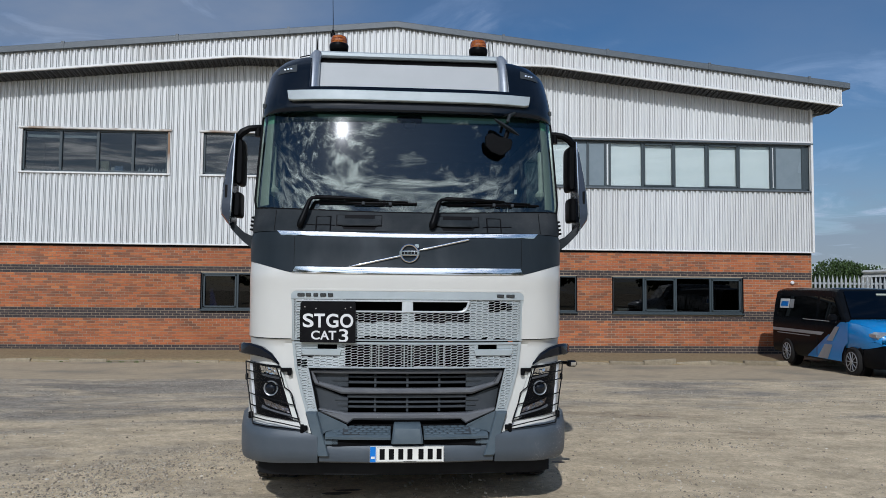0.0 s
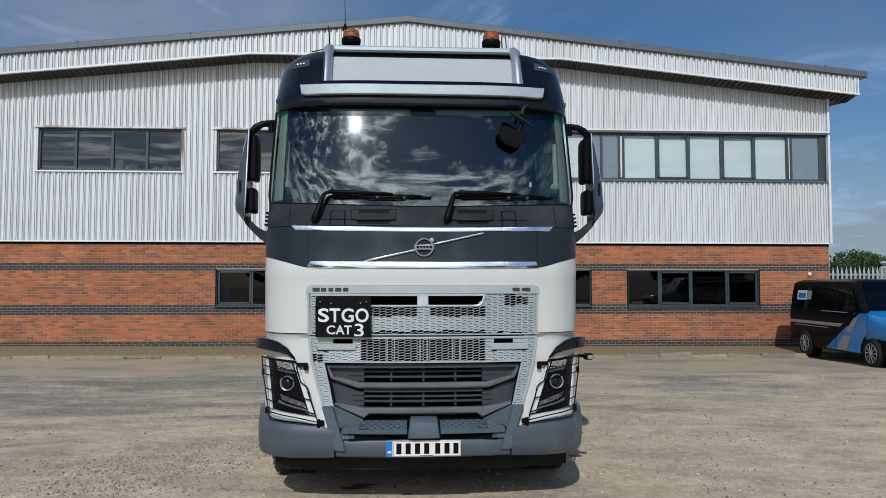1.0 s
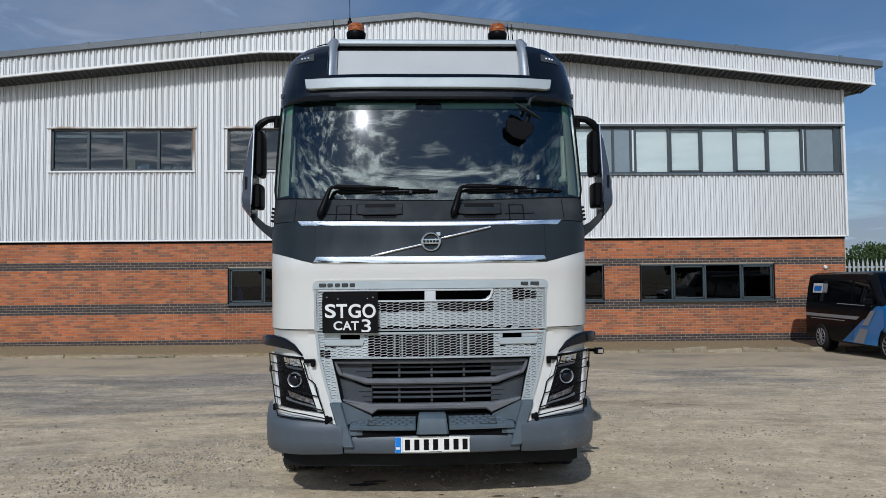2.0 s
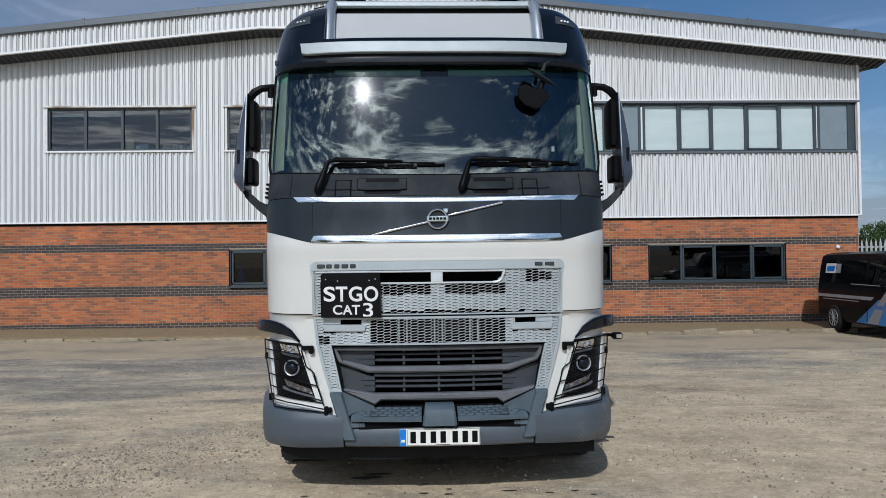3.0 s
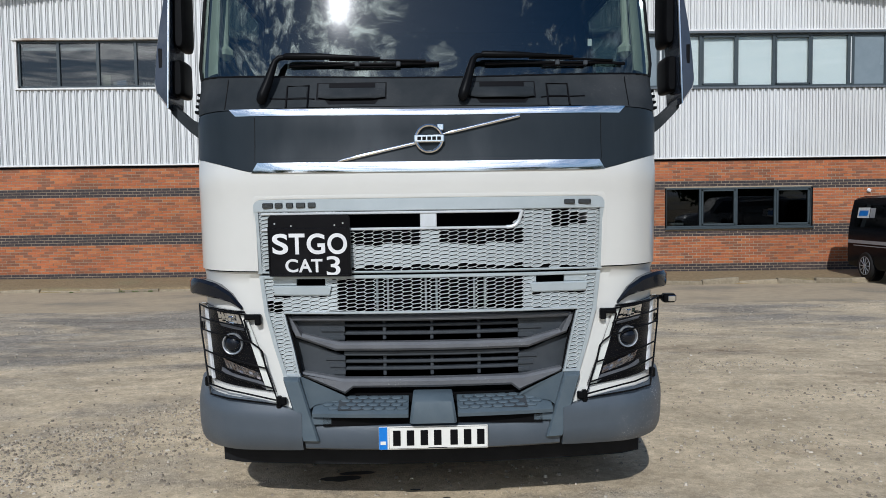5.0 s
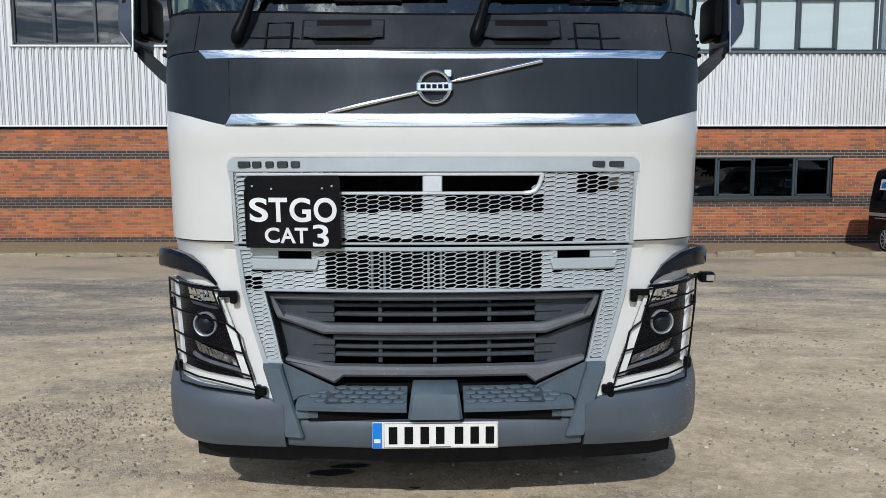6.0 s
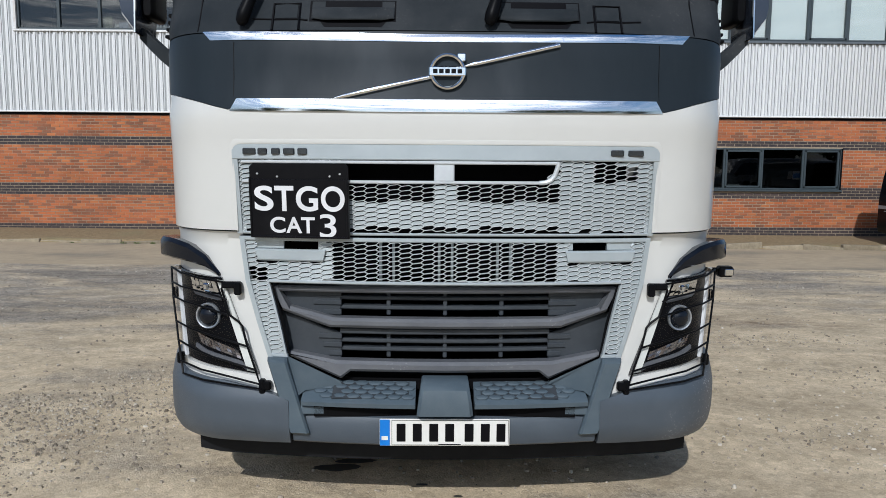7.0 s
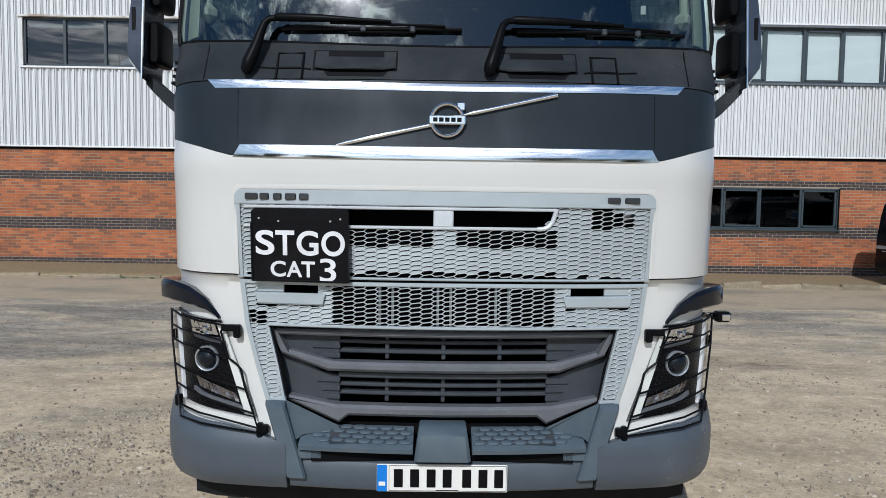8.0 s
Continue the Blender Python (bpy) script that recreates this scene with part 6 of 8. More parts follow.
    for z, w, y in ((0.682, 0.088, 0.04), (0.678, 0.094, -0.01), (0.655, 0.098, -0.045), (0.60, 0.106, -0.055), (0.552, 0.112, -0.05), (0.546, 0.112, -0.03)):
        lp.append([(-w, 0.08, z), (-w, y + 0.015, z), (-w + 0.012, y, z), (w - 0.012, y, z), (w, y + 0.015, z), (w, 0.08, z)])
    part("tow_cover", Geo().ring(lp), M_PILLAR, truck, "blue-grey towing eye cover")
    # bumper: middle beam and corner mouldings
    prof = [(0.12, 0.405), (0.035, 0.400), (0.014, 0.412), (0.004, 0.44), (0.004, 0.50), (0.012, 0.522), (0.03, 0.530), (0.12, 0.530)]
    g = Geo().ring([[(x, y + bow(x, 0.5), z) for y, z in prof] for x in cols(-0.62, 0.62, 0.1)])
    part("bumper_beam", g, M_BUMPER, truck, "grey bumper beam")
    b_y = [(0.34, 0.12), (0.37, 0.055), (0.41, 0.012), (0.47, -0.014), (0.56, -0.018), (0.598, -0.016), (0.610, -0.007), (0.645, 0.014), (0.72, 0.08)]
    for sg in (-1, 1):
        ss = sorted(sg * s for s in [0.63, 0.66, 0.72, 0.8, 0.9] + [0.94 + 0.04 * i for i in range(12)] + [1.5, 1.8])
        lo = lambda s: curve([(0.63, 0.402), (0.72, 0.396), (0.95, 0.385), (1.2, 0.380), (1.35, 0.39), (1.8, 0.45)], abs(s))
        hi = lambda s: curve([(0.63, 0.590), (0.66, 0.602), (0.70, 0.612), (0.74, 0.620), (0.92, 0.650), (1.15, 0.662), (1.30, 0.69), (1.8, 0.70)], abs(s))
        g = skin(ss, lo, hi, nz=9, dy=-0.012, lip=0.03, ys=b_y, ws=[(0.3, 1.225), (1, 1.225)], r=0.30)
        part("bumper_corner", g, M_BUMPER, truck, "scuffed grey bumper corner")
    # rubber valance below, with a thicker piece in the middle
    lp = []
    for x in cols(-1.085, 1.085, 0.1):
        y = 0.165 + bow(x, 0.5)
        b = 0.284 - 0.016 * x * x
        e = 0.012 if abs(x) > 1.06 else 0.0
        lp.append([(x, y + 0.01, 0.42 - e), (x, y - 0.004, 0.36), (x, y + 0.004, b + e), (x, y + 0.022, b - 0.004 + e), (x, y + 0.034, 0.42 - e)])
    part("valance", Geo().ring(lp), M_VALANCE, truck, "black rubber valance")
    lp = []
    for x in cols(-0.235, 0.235, 0.1):
        y = 0.155 + bow(x, 0.5)
        lp.append([(x, y, 0.42), (x, y - 0.004, 0.36), (x, y + 0.004, 0.288), (x, y + 0.03, 0.288), (x, y + 0.03, 0.42)])
    part("valance_insert", Geo().ring(lp), M_VALANCE, truck)


def facets(q, dy, n, m, seed, depth=0.010):
    """A cut-glass reflector: small flat facets, each with its own tilt."""
    rnd = random.Random(seed)
    g = Geo()
    for k in range(m):
        for i in range(n):
            vs = []
            tilt = [rnd.uniform(-depth, depth) for _ in range(3)]
            for a, b in ((0, 0), (1, 0), (1, 1), (0, 1)):
                u, v = (i + a) / n, (k + b) / m
                x = lerp(lerp(q[0][0], q[1][0], u), lerp(q[3][0], q[2][0], u), v)
                z = lerp(lerp(q[0][1], q[1][1], u), lerp(q[3][1], q[2][1], u), v)
                vs.append(on_body(s_at(x, z), z, dy + tilt[0] * 0.3 + tilt[1] * (a - 0.5) + tilt[2] * (b - 0.5)))
            g.add(vs, [(0, 1, 2, 3)])
    return g


def build_headlamps():
    for sg in (-1, 1):
        def q(*pts):
            pts = [(sg * x, z) for x, z in pts]
            return pts if sg < 0 else [pts[1], pts[0], pts[3], pts[2]]
        lamp = part("headlamp", qpatch(q((1.172, 1.092), (0.915, 1.076), (0.760, 0.682), (1.096, 0.722)), -0.004, 10, 12, lip=0.03), M_INK, truck, "dark headlamp unit with projector lens behind a wire guard")
        part("light_guide", qpatch(q((1.152, 1.082), (1.139, 1.082), (1.090, 0.726), (1.101, 0.726)), -0.016, 2, 10, lip=0.012), M_LEDSTRIP, lamp, "white daytime light strip")
        part("light_guide", qpatch(q((0.934, 1.066), (0.905, 1.063), (0.772, 0.692), (0.809, 0.697)), -0.016, 3, 10, lip=0.012), M_CREAMGUIDE, lamp, "cream daytime light strip")
        for a in (((1.040, 0.790), (0.985, 0.767), (0.993, 0.751), (1.043, 0.774)), ((0.985, 0.767), (0.835, 0.733), (0.846, 0.717), (0.993, 0.751)), ((0.835, 0.733), (0.806, 0.712), (0.812, 0.696), (0.846, 0.717))):
            part("lens_step", qpatch(q(*a), -0.012, 4, 3, lip=0.012), M_GRILLE, lamp)
        part("high_beam", facets(q((1.066, 1.076), (0.948, 1.066), (0.925, 1.008), (1.052, 1.016)), -0.010, 6, 3, 5 + sg, 0.0035), M_REFLECTOR, lamp, "faceted silver reflector", smooth=0)
        part("reflector_bulb", Geo().box(on_body(s_at(sg * 0.985, 1.035), 1.035, -0.012), (0.022, 0.02, 0.030), 0.006), M_REFLECTOR, lamp)
        part("lamp_shelf", qpatch(q((1.052, 1.011), (0.924, 1.003), (0.916, 0.980), (1.036, 0.997)), -0.012, 4, 2), M_GRILLE, lamp)
        p = Vector(on_body(s_at(sg * 0.975, 0.914), 0.914, -0.012))
        nrm = (Vector(on_body(s_at(sg * 0.975, 0.914), 0.914, -1.0)) - p).normalized()
        rot = nrm.to_track_quat("Z", "Y").to_matrix()
        def disc(prof, n=28):
            return Geo().ring([[p + rot @ Vector((r * math.cos(2 * math.pi * k / n), r * math.sin(2 * math.pi * k / n), h)) for k in range(n)] for r, h in prof])
        part("projector_ring", disc([(0.054, -0.02), (0.054, 0.008), (0.051, 0.012), (0.046, 0.010), (0.043, -0.002)]), M_RING, lamp, "bright ring round the projector")
        part("projector", disc([(0.043, -0.002), (0.037, 0.010), (0.026, 0.018), (0.012, 0.022), (0.003, 0.023)]), M_GLOSSBLACK, lamp, "glass projector lens")
        part("indicator", facets(q((1.036, 0.840), (0.848, 0.776), (0.836, 0.742), (1.012, 0.794)), -0.010, 10, 3, 11 + sg, 0.003), M_INDICATOR, lamp, "turn indicator", smooth=0)
        p1 = part("lens", qpatch(q((1.176, 1.094), (0.910, 1.078), (0.757, 0.679), (1.098, 0.719)), -0.024, 8, 10, lip=0.02), M_LENS, lamp, "clear outer lens")
        p1.visible_shadow = False
        # brow over the lamp
        lp = []
        for x, y, z, h, t in ((0.925, 0.120, 1.088, 0.012, 0.02), (0.985, 0.125, 1.142, 0.045, 0.04), (1.06, 0.150, 1.172, 0.070, 0.055), (1.14, 0.195, 1.186, 0.080, 0.065), (1.215, 0.28, 1.186, 0.078, 0.07), (1.262, 0.40, 1.180, 0.072, 0.07), (1.275, 0.60, 1.17, 0.065, 0.06)):
            o = Vector((x, y, 0)); c = Vector((0.80, 0.75, 0)); d = (o - c).normalized()
            lp.append([(sg * v.x, v.y, v.z) for v in (o - d * t + Vector((0, 0, z + h / 2 - 0.004)), o - d * 0.012 + Vector((0, 0, z + h / 2 + 0.004)), o + Vector((0, 0, z + h / 2 - 0.012)), o + Vector((0, 0, z - h / 2 + 0.008)), o - d * 0.010 + Vector((0, 0, z - h / 2)), o - d * t + Vector((0, 0, z - h / 2)))])
        part("lamp_brow", Geo().ring(lp), M_GLOSSBLACK, truck, "black shield over the headlamp")
        # wire guard
        def w(x, z, d=-0.034):
            return on_body(s_at(sg * x, z), z, d)
        loop = [w(*p_) for p_ in ((1.168, 1.088), (1.154, 0.966), (1.130, 0.867), (1.117, 0.789), (1.100, 0.703), (1.088, 0.654), (0.990, 0.650), (0.899, 0.645), (0.742, 0.632), (0.774, 0.722),
                                  (0.806, 0.814), (0.822, 0.883), (0.838, 0.902), (0.876, 0.927), (0.893, 0.981), (0.909, 1.035), (0.896, 1.062), (1.0, 1.072), (1.09, 1.082))]
        guard = part("wire_guard", Geo().tube(loop + [loop[0]], 0.0048, 6), M_BLACK, truck, "black wire headlamp guard")
        for line in (((1.161, 1.026), (1.09, 1.024), (1.015, 1.019), (0.915, 1.001), (0.888, 0.990)), ((1.152, 0.967), (1.07, 0.963), (0.99, 0.955), (0.884, 0.927)),
                     ((1.129, 0.867), (1.04, 0.853), (0.948, 0.837), (0.803, 0.803)), ((1.117, 0.789), (1.03, 0.771), (0.95, 0.750), (0.768, 0.707)), ((1.100, 0.703), (1.0, 0.691), (0.909, 0.679), (0.750, 0.652))):
            part("guard_wire", Geo().tube([w(x, z, -0.036) for x, z in line], 0.0042, 6), M_BLACK, guard)
        for x, z, sx, sz in ((0.868, 1.050, 0.080, 0.026), (0.842, 1.036, 0.030, 0.052), (0.722, 0.645, 0.034, 0.036), (0.742, 0.640, 0.026, 0.060), (1.178, 0.970, 0.02, 0.05), (1.126, 0.705, 0.03, 0.05)):
            pt = w(x, z, -0.018)
            part("clamp", Geo().box(pt, (sx, 0.03, sz), 0.006), M_BLACK, guard)
    # small work lamp that sticks out on one side
    g = Geo()
    g.tube([(1.20, 0.55, 1.06), (1.30, 0.53, 1.06)], 0.012, 8)
    g.box((1.315, 0.53, 1.055), (0.075, 0.06, 0.05), 0.012)
    wl_ = part("side_lamp", g, M_BLACK, truck, "small black lamp on a stalk")
    part("side_lens", Geo().box((1.322, 0.495, 1.055), (0.04, 0.008, 0.03), 0.003), M_REFLECTOR, wl_)


def build_mirrors():
    m_cover = mat("mirror_cover", (0.030, 0.038, 0.055), (0.040, 0.048, 0.066), rough=0.22, coat=0.5)
    for sg in (-1, 1):
        f = lambda pts: [(sg * x, y, z) for x, y, z in pts]
        # upper arm
        arm = part("mirror_arm", Geo().tube(f([(1.13, 0.62, 2.905), (1.20, 0.60, 2.902), (1.26, 0.58, 2.890), (1.31, 0.58, 2.862), (1.350, 0.58, 2.815), (1.360, 0.58, 2.74)]), [0.028, 0.026, 0.026, 0.03, 0.03, 0.024], 8), M_BLACK, truck, "black arm of the wing mirror")
        part("arm_knuckle", Geo().tube(f([(1.195, 0.60, 2.915), (1.195, 0.60, 2.83)]), 0.024, 10), M_BLACK, arm)
        # cover: a swept shell, thin at its inner edge
        loops = []
        for z, xo, xi in ((2.835, 1.360, 1.347), (2.79, 1.380, 1.349), (2.7, 1.403, 1.353), (2.56, 1.430, 1.358), (2.4, 1.453, 1.363), (2.25, 1.465, 1.369), (2.205, 1.457, 1.371), (2.14, 1.410, 1.373), (2.112, 1.385, 1.375)):
            loops.append(f([(xi, 0.50, z), (xo - 0.02, 0.51, z), (xo, 0.56, z), (xo - 0.01, 0.68, z), (xi, 0.74, z)]))
        cover = part("mirror_cover", Geo().ring(loops), m_cover, truck, "dark navy wing mirror cover")
        part("cover_edge", Geo().tube(f([(1.349, 0.497, 2.83), (1.359, 0.495, 2.56), (1.371, 0.495, 2.25), (1.376, 0.498, 2.115)]), 0.006, 6), M_CHROME, cover)
        part("cover_slot", Geo().box((sg * 1.41, 0.515, 2.38), (0.03, 0.02, 0.11), 0.006), M_INK, cover)
        for z0, z1, x0, x1 in ((2.44, 2.805, 1.292, 1.358), (2.185, 2.385, 1.308, 1.368)):
            g = Geo()
            loops = []
            for y, k in ((0.545, 0.55), (0.555, 0.82), (0.585, 0.97), (0.64, 1.0), (0.69, 0.97), (0.715, 0.90), (0.72, 0.6)):
                ring = []
                for i in range(28):
                    a = 2 * math.pi * i / 28
                    u, v = math.copysign(abs(math.cos(a)) ** 0.55, math.cos(a)), math.copysign(abs(math.sin(a)) ** 0.30, math.sin(a))
                    ring.append((sg * ((x0 + x1) / 2 + u * k * (x1 - x0) / 2), y, (z0 + z1) / 2 + v * ((z1 - z0) / 2 - 0.03 * (1 - k))))
                loops.append(ring)
            g.ring(loops)
            part("mirror_head", g, M_BLACK, truck, "black mirror housing")
        g = Geo()
        loops = []
        for x, z0, z1 in ((1.385, 2.10, 2.16), (1.345, 2.055, 2.12), (1.29, 2.00, 2.07), (1.235, 1.955, 2.045), (1.17, 1.885, 2.035)):
            loops.append(f([(x, 0.57, z0), (x, 0.57, z1), (x, 0.65, z1), (x, 0.65, z0)]))
        part("mirror_foot", g.ring(loops), M_COWL, truck, "black lower bracket of the wing mirror")
    # kerb mirror inside the top corner of the screen, on its arm
    g = Geo()
    g.tube([(0.86, 0.42, 3.00), (0.80, 0.24, 2.985), (0.755, 0.185, 2.955), (0.735, 0.175, 2.90)], 0.013, 8)
    g.tube([(0.635, 0.155, 2.915), (0.675, 0.145, 2.885), (0.755, 0.135, 2.83), (0.815, 0.14, 2.795)], [0.018, 0.042, 0.046, 0.018], 10, 0.35)
    km = part("kerb_mirror", g, M_COWL, truck, "front kerb mirror on a black arm")
    loops = []
    for y, k in ((0.170, 0.80), (0.145, 1.0), (0.13, 0.94)):
        loops.append([(0.665 + px * k, y, 2.722 + pz * k) for px, pz in ((-0.09, 0.075), (-0.105, 0.05), (-0.10, -0.02), (-0.06, -0.06), (0.0, -0.085), (0.03, -0.085), (0.095, -0.03), (0.105, 0.02), (0.09, 0.045), (0.0, 0.06), (-0.05, 0.085))])
    part("mirror_head", Geo().ring(loops), M_BLACK, km)
    part("mirror_stem", Geo().tube([(0.715, 0.15, 2.765), (0.745, 0.16, 2.86)], 0.018, 8), M_BLACK, km)


def build_roof_gear():
    ss = [math.copysign(0.775, s) if abs(abs(s) - 0.78) < 0.001 else s for s in cols(-1.2, 1.2, 0.06)]
    ss = [-3.3, -2.6, -1.9, -1.5] + ss + [1.5, 1.9, 2.6, 3.3]
    zs = [2.962, 2.976, 3.01, 3.05, 3.1, 3.16, 3.22, 3.3, 3.36, 3.40, 3.44, 3.47, 3.495, 3.51, 3.52]
    g = skin(ss, 0, 0, zs=zs, ys=FAIR_Y, ws=FAIR_W, r=0.24, lip=0.05, keep=lambda s, z: abs(s) > 0.775 or z < 3.16)
    for sg in (-1, 1):
        edge = [on_body(0.775, z, 0, FAIR_Y, FAIR_W, 0.24) for z in zs[5:]]
        g.prism([(y, z) for _, y, z in edge] + [(1.6, 3.52), (1.6, 3.10)], sg * 0.765, sg * 0.777, "x")
    part("roof_fairing", g, M_NAVY, truck, "dark navy roof fairing")
    # silver visor strip
    xs = cols(-0.878, 0.878, 0.08)
    t = [(-0.919, 3.115)] + [(x, 3.109 + 0.004 * abs(x)) for x in xs] + [(0.919, 3.115)]
    b = [(-0.910, 3.044)] + [(x, 3.035) for x in xs] + [(0.910, 3.044)]
    part("visor_strip", band(t, b, 0.155, 0.10, 0.005), M_SILVER, truck, "brushed silver strip on the visor")
    # light board between the posts
    g = Geo()
    vs = [(-0.80, 0.42, 3.165), (0.80, 0.42, 3.165), (0.80, 0.53, 3.425), (-0.80, 0.53, 3.425)]
    g.add([*vs, *[(x, y + 0.03, z - 0.02) for x, y, z in vs]], [(0, 1, 2, 3), (7, 6, 5, 4), (0, 4, 5, 1), (1, 5, 6, 2), (2, 6, 7, 3), (3, 7, 4, 0)])
    part("head_board", g, M_PANELWHITE, truck, "plain pale grey head board", smooth=0)
    part("board_gap", Geo().box((0, 0.64, 3.455), (1.60, 0.04, 0.10)), M_INK, truck)
    for sg in (-1, 1):
        g = Geo().tube([(sg * 0.750, 0.40, 3.165), (sg * 0.750, 0.43, 3.25), (sg * 0.750, 0.48, 3.38), (sg * 0.746, 0.53, 3.465), (sg * 0.738, 0.58, 3.500), (sg * 0.72, 0.62, 3.512)], [0.050, 0.046, 0.045, 0.045, 0.042, 0.028], 12)
        part("rack_post", g, M_ALU, truck, "brushed aluminium rack post")
        part("post_foot", Geo().box((sg * 0.765, 0.385, 3.158), (0.12, 0.08, 0.03), 0.01), M_ALU, truck)
        part("marker_housing", qpatch_fair(sg, -0.003), M_GREYTRIM, truck)
        part("marker_lamp", qpatch_fair(sg), M_LENS, truck, "small clear marker lamp")
        for k in range(3):
            p = on_body(sg * (0.915 + 0.025 * k), 3.325, -0.009, FAIR_Y, FAIR_W, 0.24)
            part("marker_led", Geo().box(p, (0.018, 0.012, 0.016), 0.003), M_REFLECTOR, truck)
    part("rack_bar", Geo().box((0, 0.60, 3.512), (1.46, 0.05, 0.052), 0.014), M_SILVER, truck, "brushed aluminium rack bar")
    part("rack_rail", Geo().tube([(-0.72, 0.70, 3.555), (0.72, 0.70, 3.555)], 0.013, 8), M_SILVER, truck)
    for sg in (-1, 1):
        c = (sg * 0.580, 0.75, 0)
        g = Geo().lathe([(0.050, 3.580), (0.066, 3.588), (0.076, 3.600), (0.079, 3.625), (0.079, 3.640), (0.074, 3.648), (0.068, 3.650)], (c[0], c[1], 0), "z", 24)
        g.box((c[0], c[1], 3.572), (0.05, 0.05, 0.035), 0.006)
        for e in (-1, 1):
            g.tube([(c[0] + e * 0.06, c[1], 3.592), (c[0] + e * 0.085, c[1] - 0.02, 3.570), (c[0] + e * 0.088, c[1] - 0.04, 3.556)], 0.007, 6)
        g.box((c[0], c[1] - 0.03, 3.555), (0.19, 0.06, 0.010), 0.003)
        bea = part("beacon", g, M_BLACK, truck, "amber warning beacon on a black base")
        part("beacon_lens", Geo().lathe([(0.067, 3.648), (0.069, 3.662), (0.066, 3.664), (0.069, 3.666), (0.068, 3.684), (0.065, 3.686), (0.067, 3.688), (0.062, 3.708), (0.050, 3.718), (0.02, 3.722)], (c[0], c[1], 0), "z", 28), M_AMBER, bea, "ribbed amber lens")
    for x, y, z0, z1, r in ((-0.640, 0.86, 3.52, 4.25, 0.003), (-0.752, 0.70, 3.53, 3.735, 0.005), (0.675, 0.78, 3.52, 3.745, 0.004), (0.71, 0.78, 3.52, 3.735, 0.004)):
        g = Geo().tube([(x, y, z0), (x, y, z0 + 0.5 * (z1 - z0)), (x - 0.01, y, z1)], [r * 2, r, r * 0.7], 6)
        if z1 > 4:
            g.tube([(x, y, 3.50), (x, y, 3.81)], 0.010, 8)
            g.lathe([(0.02, 3.80), (0.02, 3.83)], (x, y, -0.05), "z", 10)
        part("aerial", g, M_BLACK, truck, "thin black whip aerial")
    part("aerial_lead", Geo().tube([(-0.88, 0.62, 3.49), (-0.82, 0.66, 3.52), (-0.76, 0.70, 3.54)], 0.005, 6), M_BLACK, truck)


def qpatch_fair(sg, out=-0.016):
    q = [(0.875, 3.368), (1.015, 3.340), (1.03, 3.292), (0.87, 3.300)]
    g = Geo()
    vs = []
    n = 5
    for k in range(3):
        for i in range(n + 1):
            u, v = i / n, k / 2
            x = lerp(lerp(q[0][0], q[1][0], u), lerp(q[3][0], q[2][0], u), v)
            z = lerp(lerp(q[0][1], q[1][1], u), lerp(q[3][1], q[2][1], u), v)
            vs.append(on_body(s_at(sg * x, z, FAIR_W, 0.24), z, out, FAIR_Y, FAIR_W, 0.24))
    return g.add(vs, [(k * (n + 1) + i, k * (n + 1) + i + 1, (k + 1) * (n + 1) + i + 1, (k + 1) * (n + 1) + i) for k in range(2) for i in range(n)])


def build_running_gear():
    for sg in (-1, 1):
        for y in (1.34, 4.9):
            cx = sg * 1.065
            prof = [(0.30, -0.15), (0.44, -0.16), (0.485, -0.14), (0.50, -0.10)]
            for k in (-0.10, -0.05, 0.0, 0.05, 0.10):
                prof += [(0.50, k - 0.018), (0.50, k + 0.018), (0.488, k + 0.020), (0.488, k + 0.030)]
            prof += [(0.50, 0.115), (0.485, 0.14), (0.44, 0.16), (0.30, 0.15)]
            tyre = part("wheel", Geo().lathe([(0.30, -0.12), (0.28, 0.0), (0.10, 0.05 * sg), (0.10, 0.12 * sg)], (cx, y, 0.50), "x", 28), M_STEEL, truck)
            part("tyre", Geo().lathe(prof, (cx, y, 0.50), "x", 48), M_RUBBER, tyre, "dusty black tyre")
            if y < 2:
                g = Geo()
                for k in range(40):
                    a = 2 * math.pi * k / 40
                    for e in (-0.125, 0.125):
                        g.box((cx + e, y + 0.497 * math.cos(a), 0.5 + 0.497 * math.sin(a)), (0.05, 0.045, 0.012), 0.0, Matrix.Rotation(a - math.pi / 2, 3, "X"))
                part("tread_block", g, M_RUBBER, tyre, smooth=0, kind="stuff")
    part("chassis", Geo().box((0, 3.2, 0.80), (0.9, 5.4, 0.30), 0.02), M_BLACK, truck)
    part("front_axle", Geo().tube([(-0.9, 1.34, 0.48), (0.9, 1.34, 0.48)], 0.07, 10), M_BLACK, truck)
    # unseen slabs, added to keep sun spots off the ground under the cab
    part("bumper_bracket", Geo().box((0, 0.40, 0.43), (1.7, 0.30, 0.04), 0.01), M_BLACK, truck)
    part("belly_pan", Geo().box((0, 2.55, 0.45), (1.6, 4.6, 0.16), 0.03), M_BLACK, truck)
    # plain tank-like boxes, added to darken the underside
    for sg in (-1, 1):
        part("side_step", Geo().box((sg * 1.06, 2.95, 0.55), (0.36, 1.9, 0.58), 0.08), M_BLACK, truck)


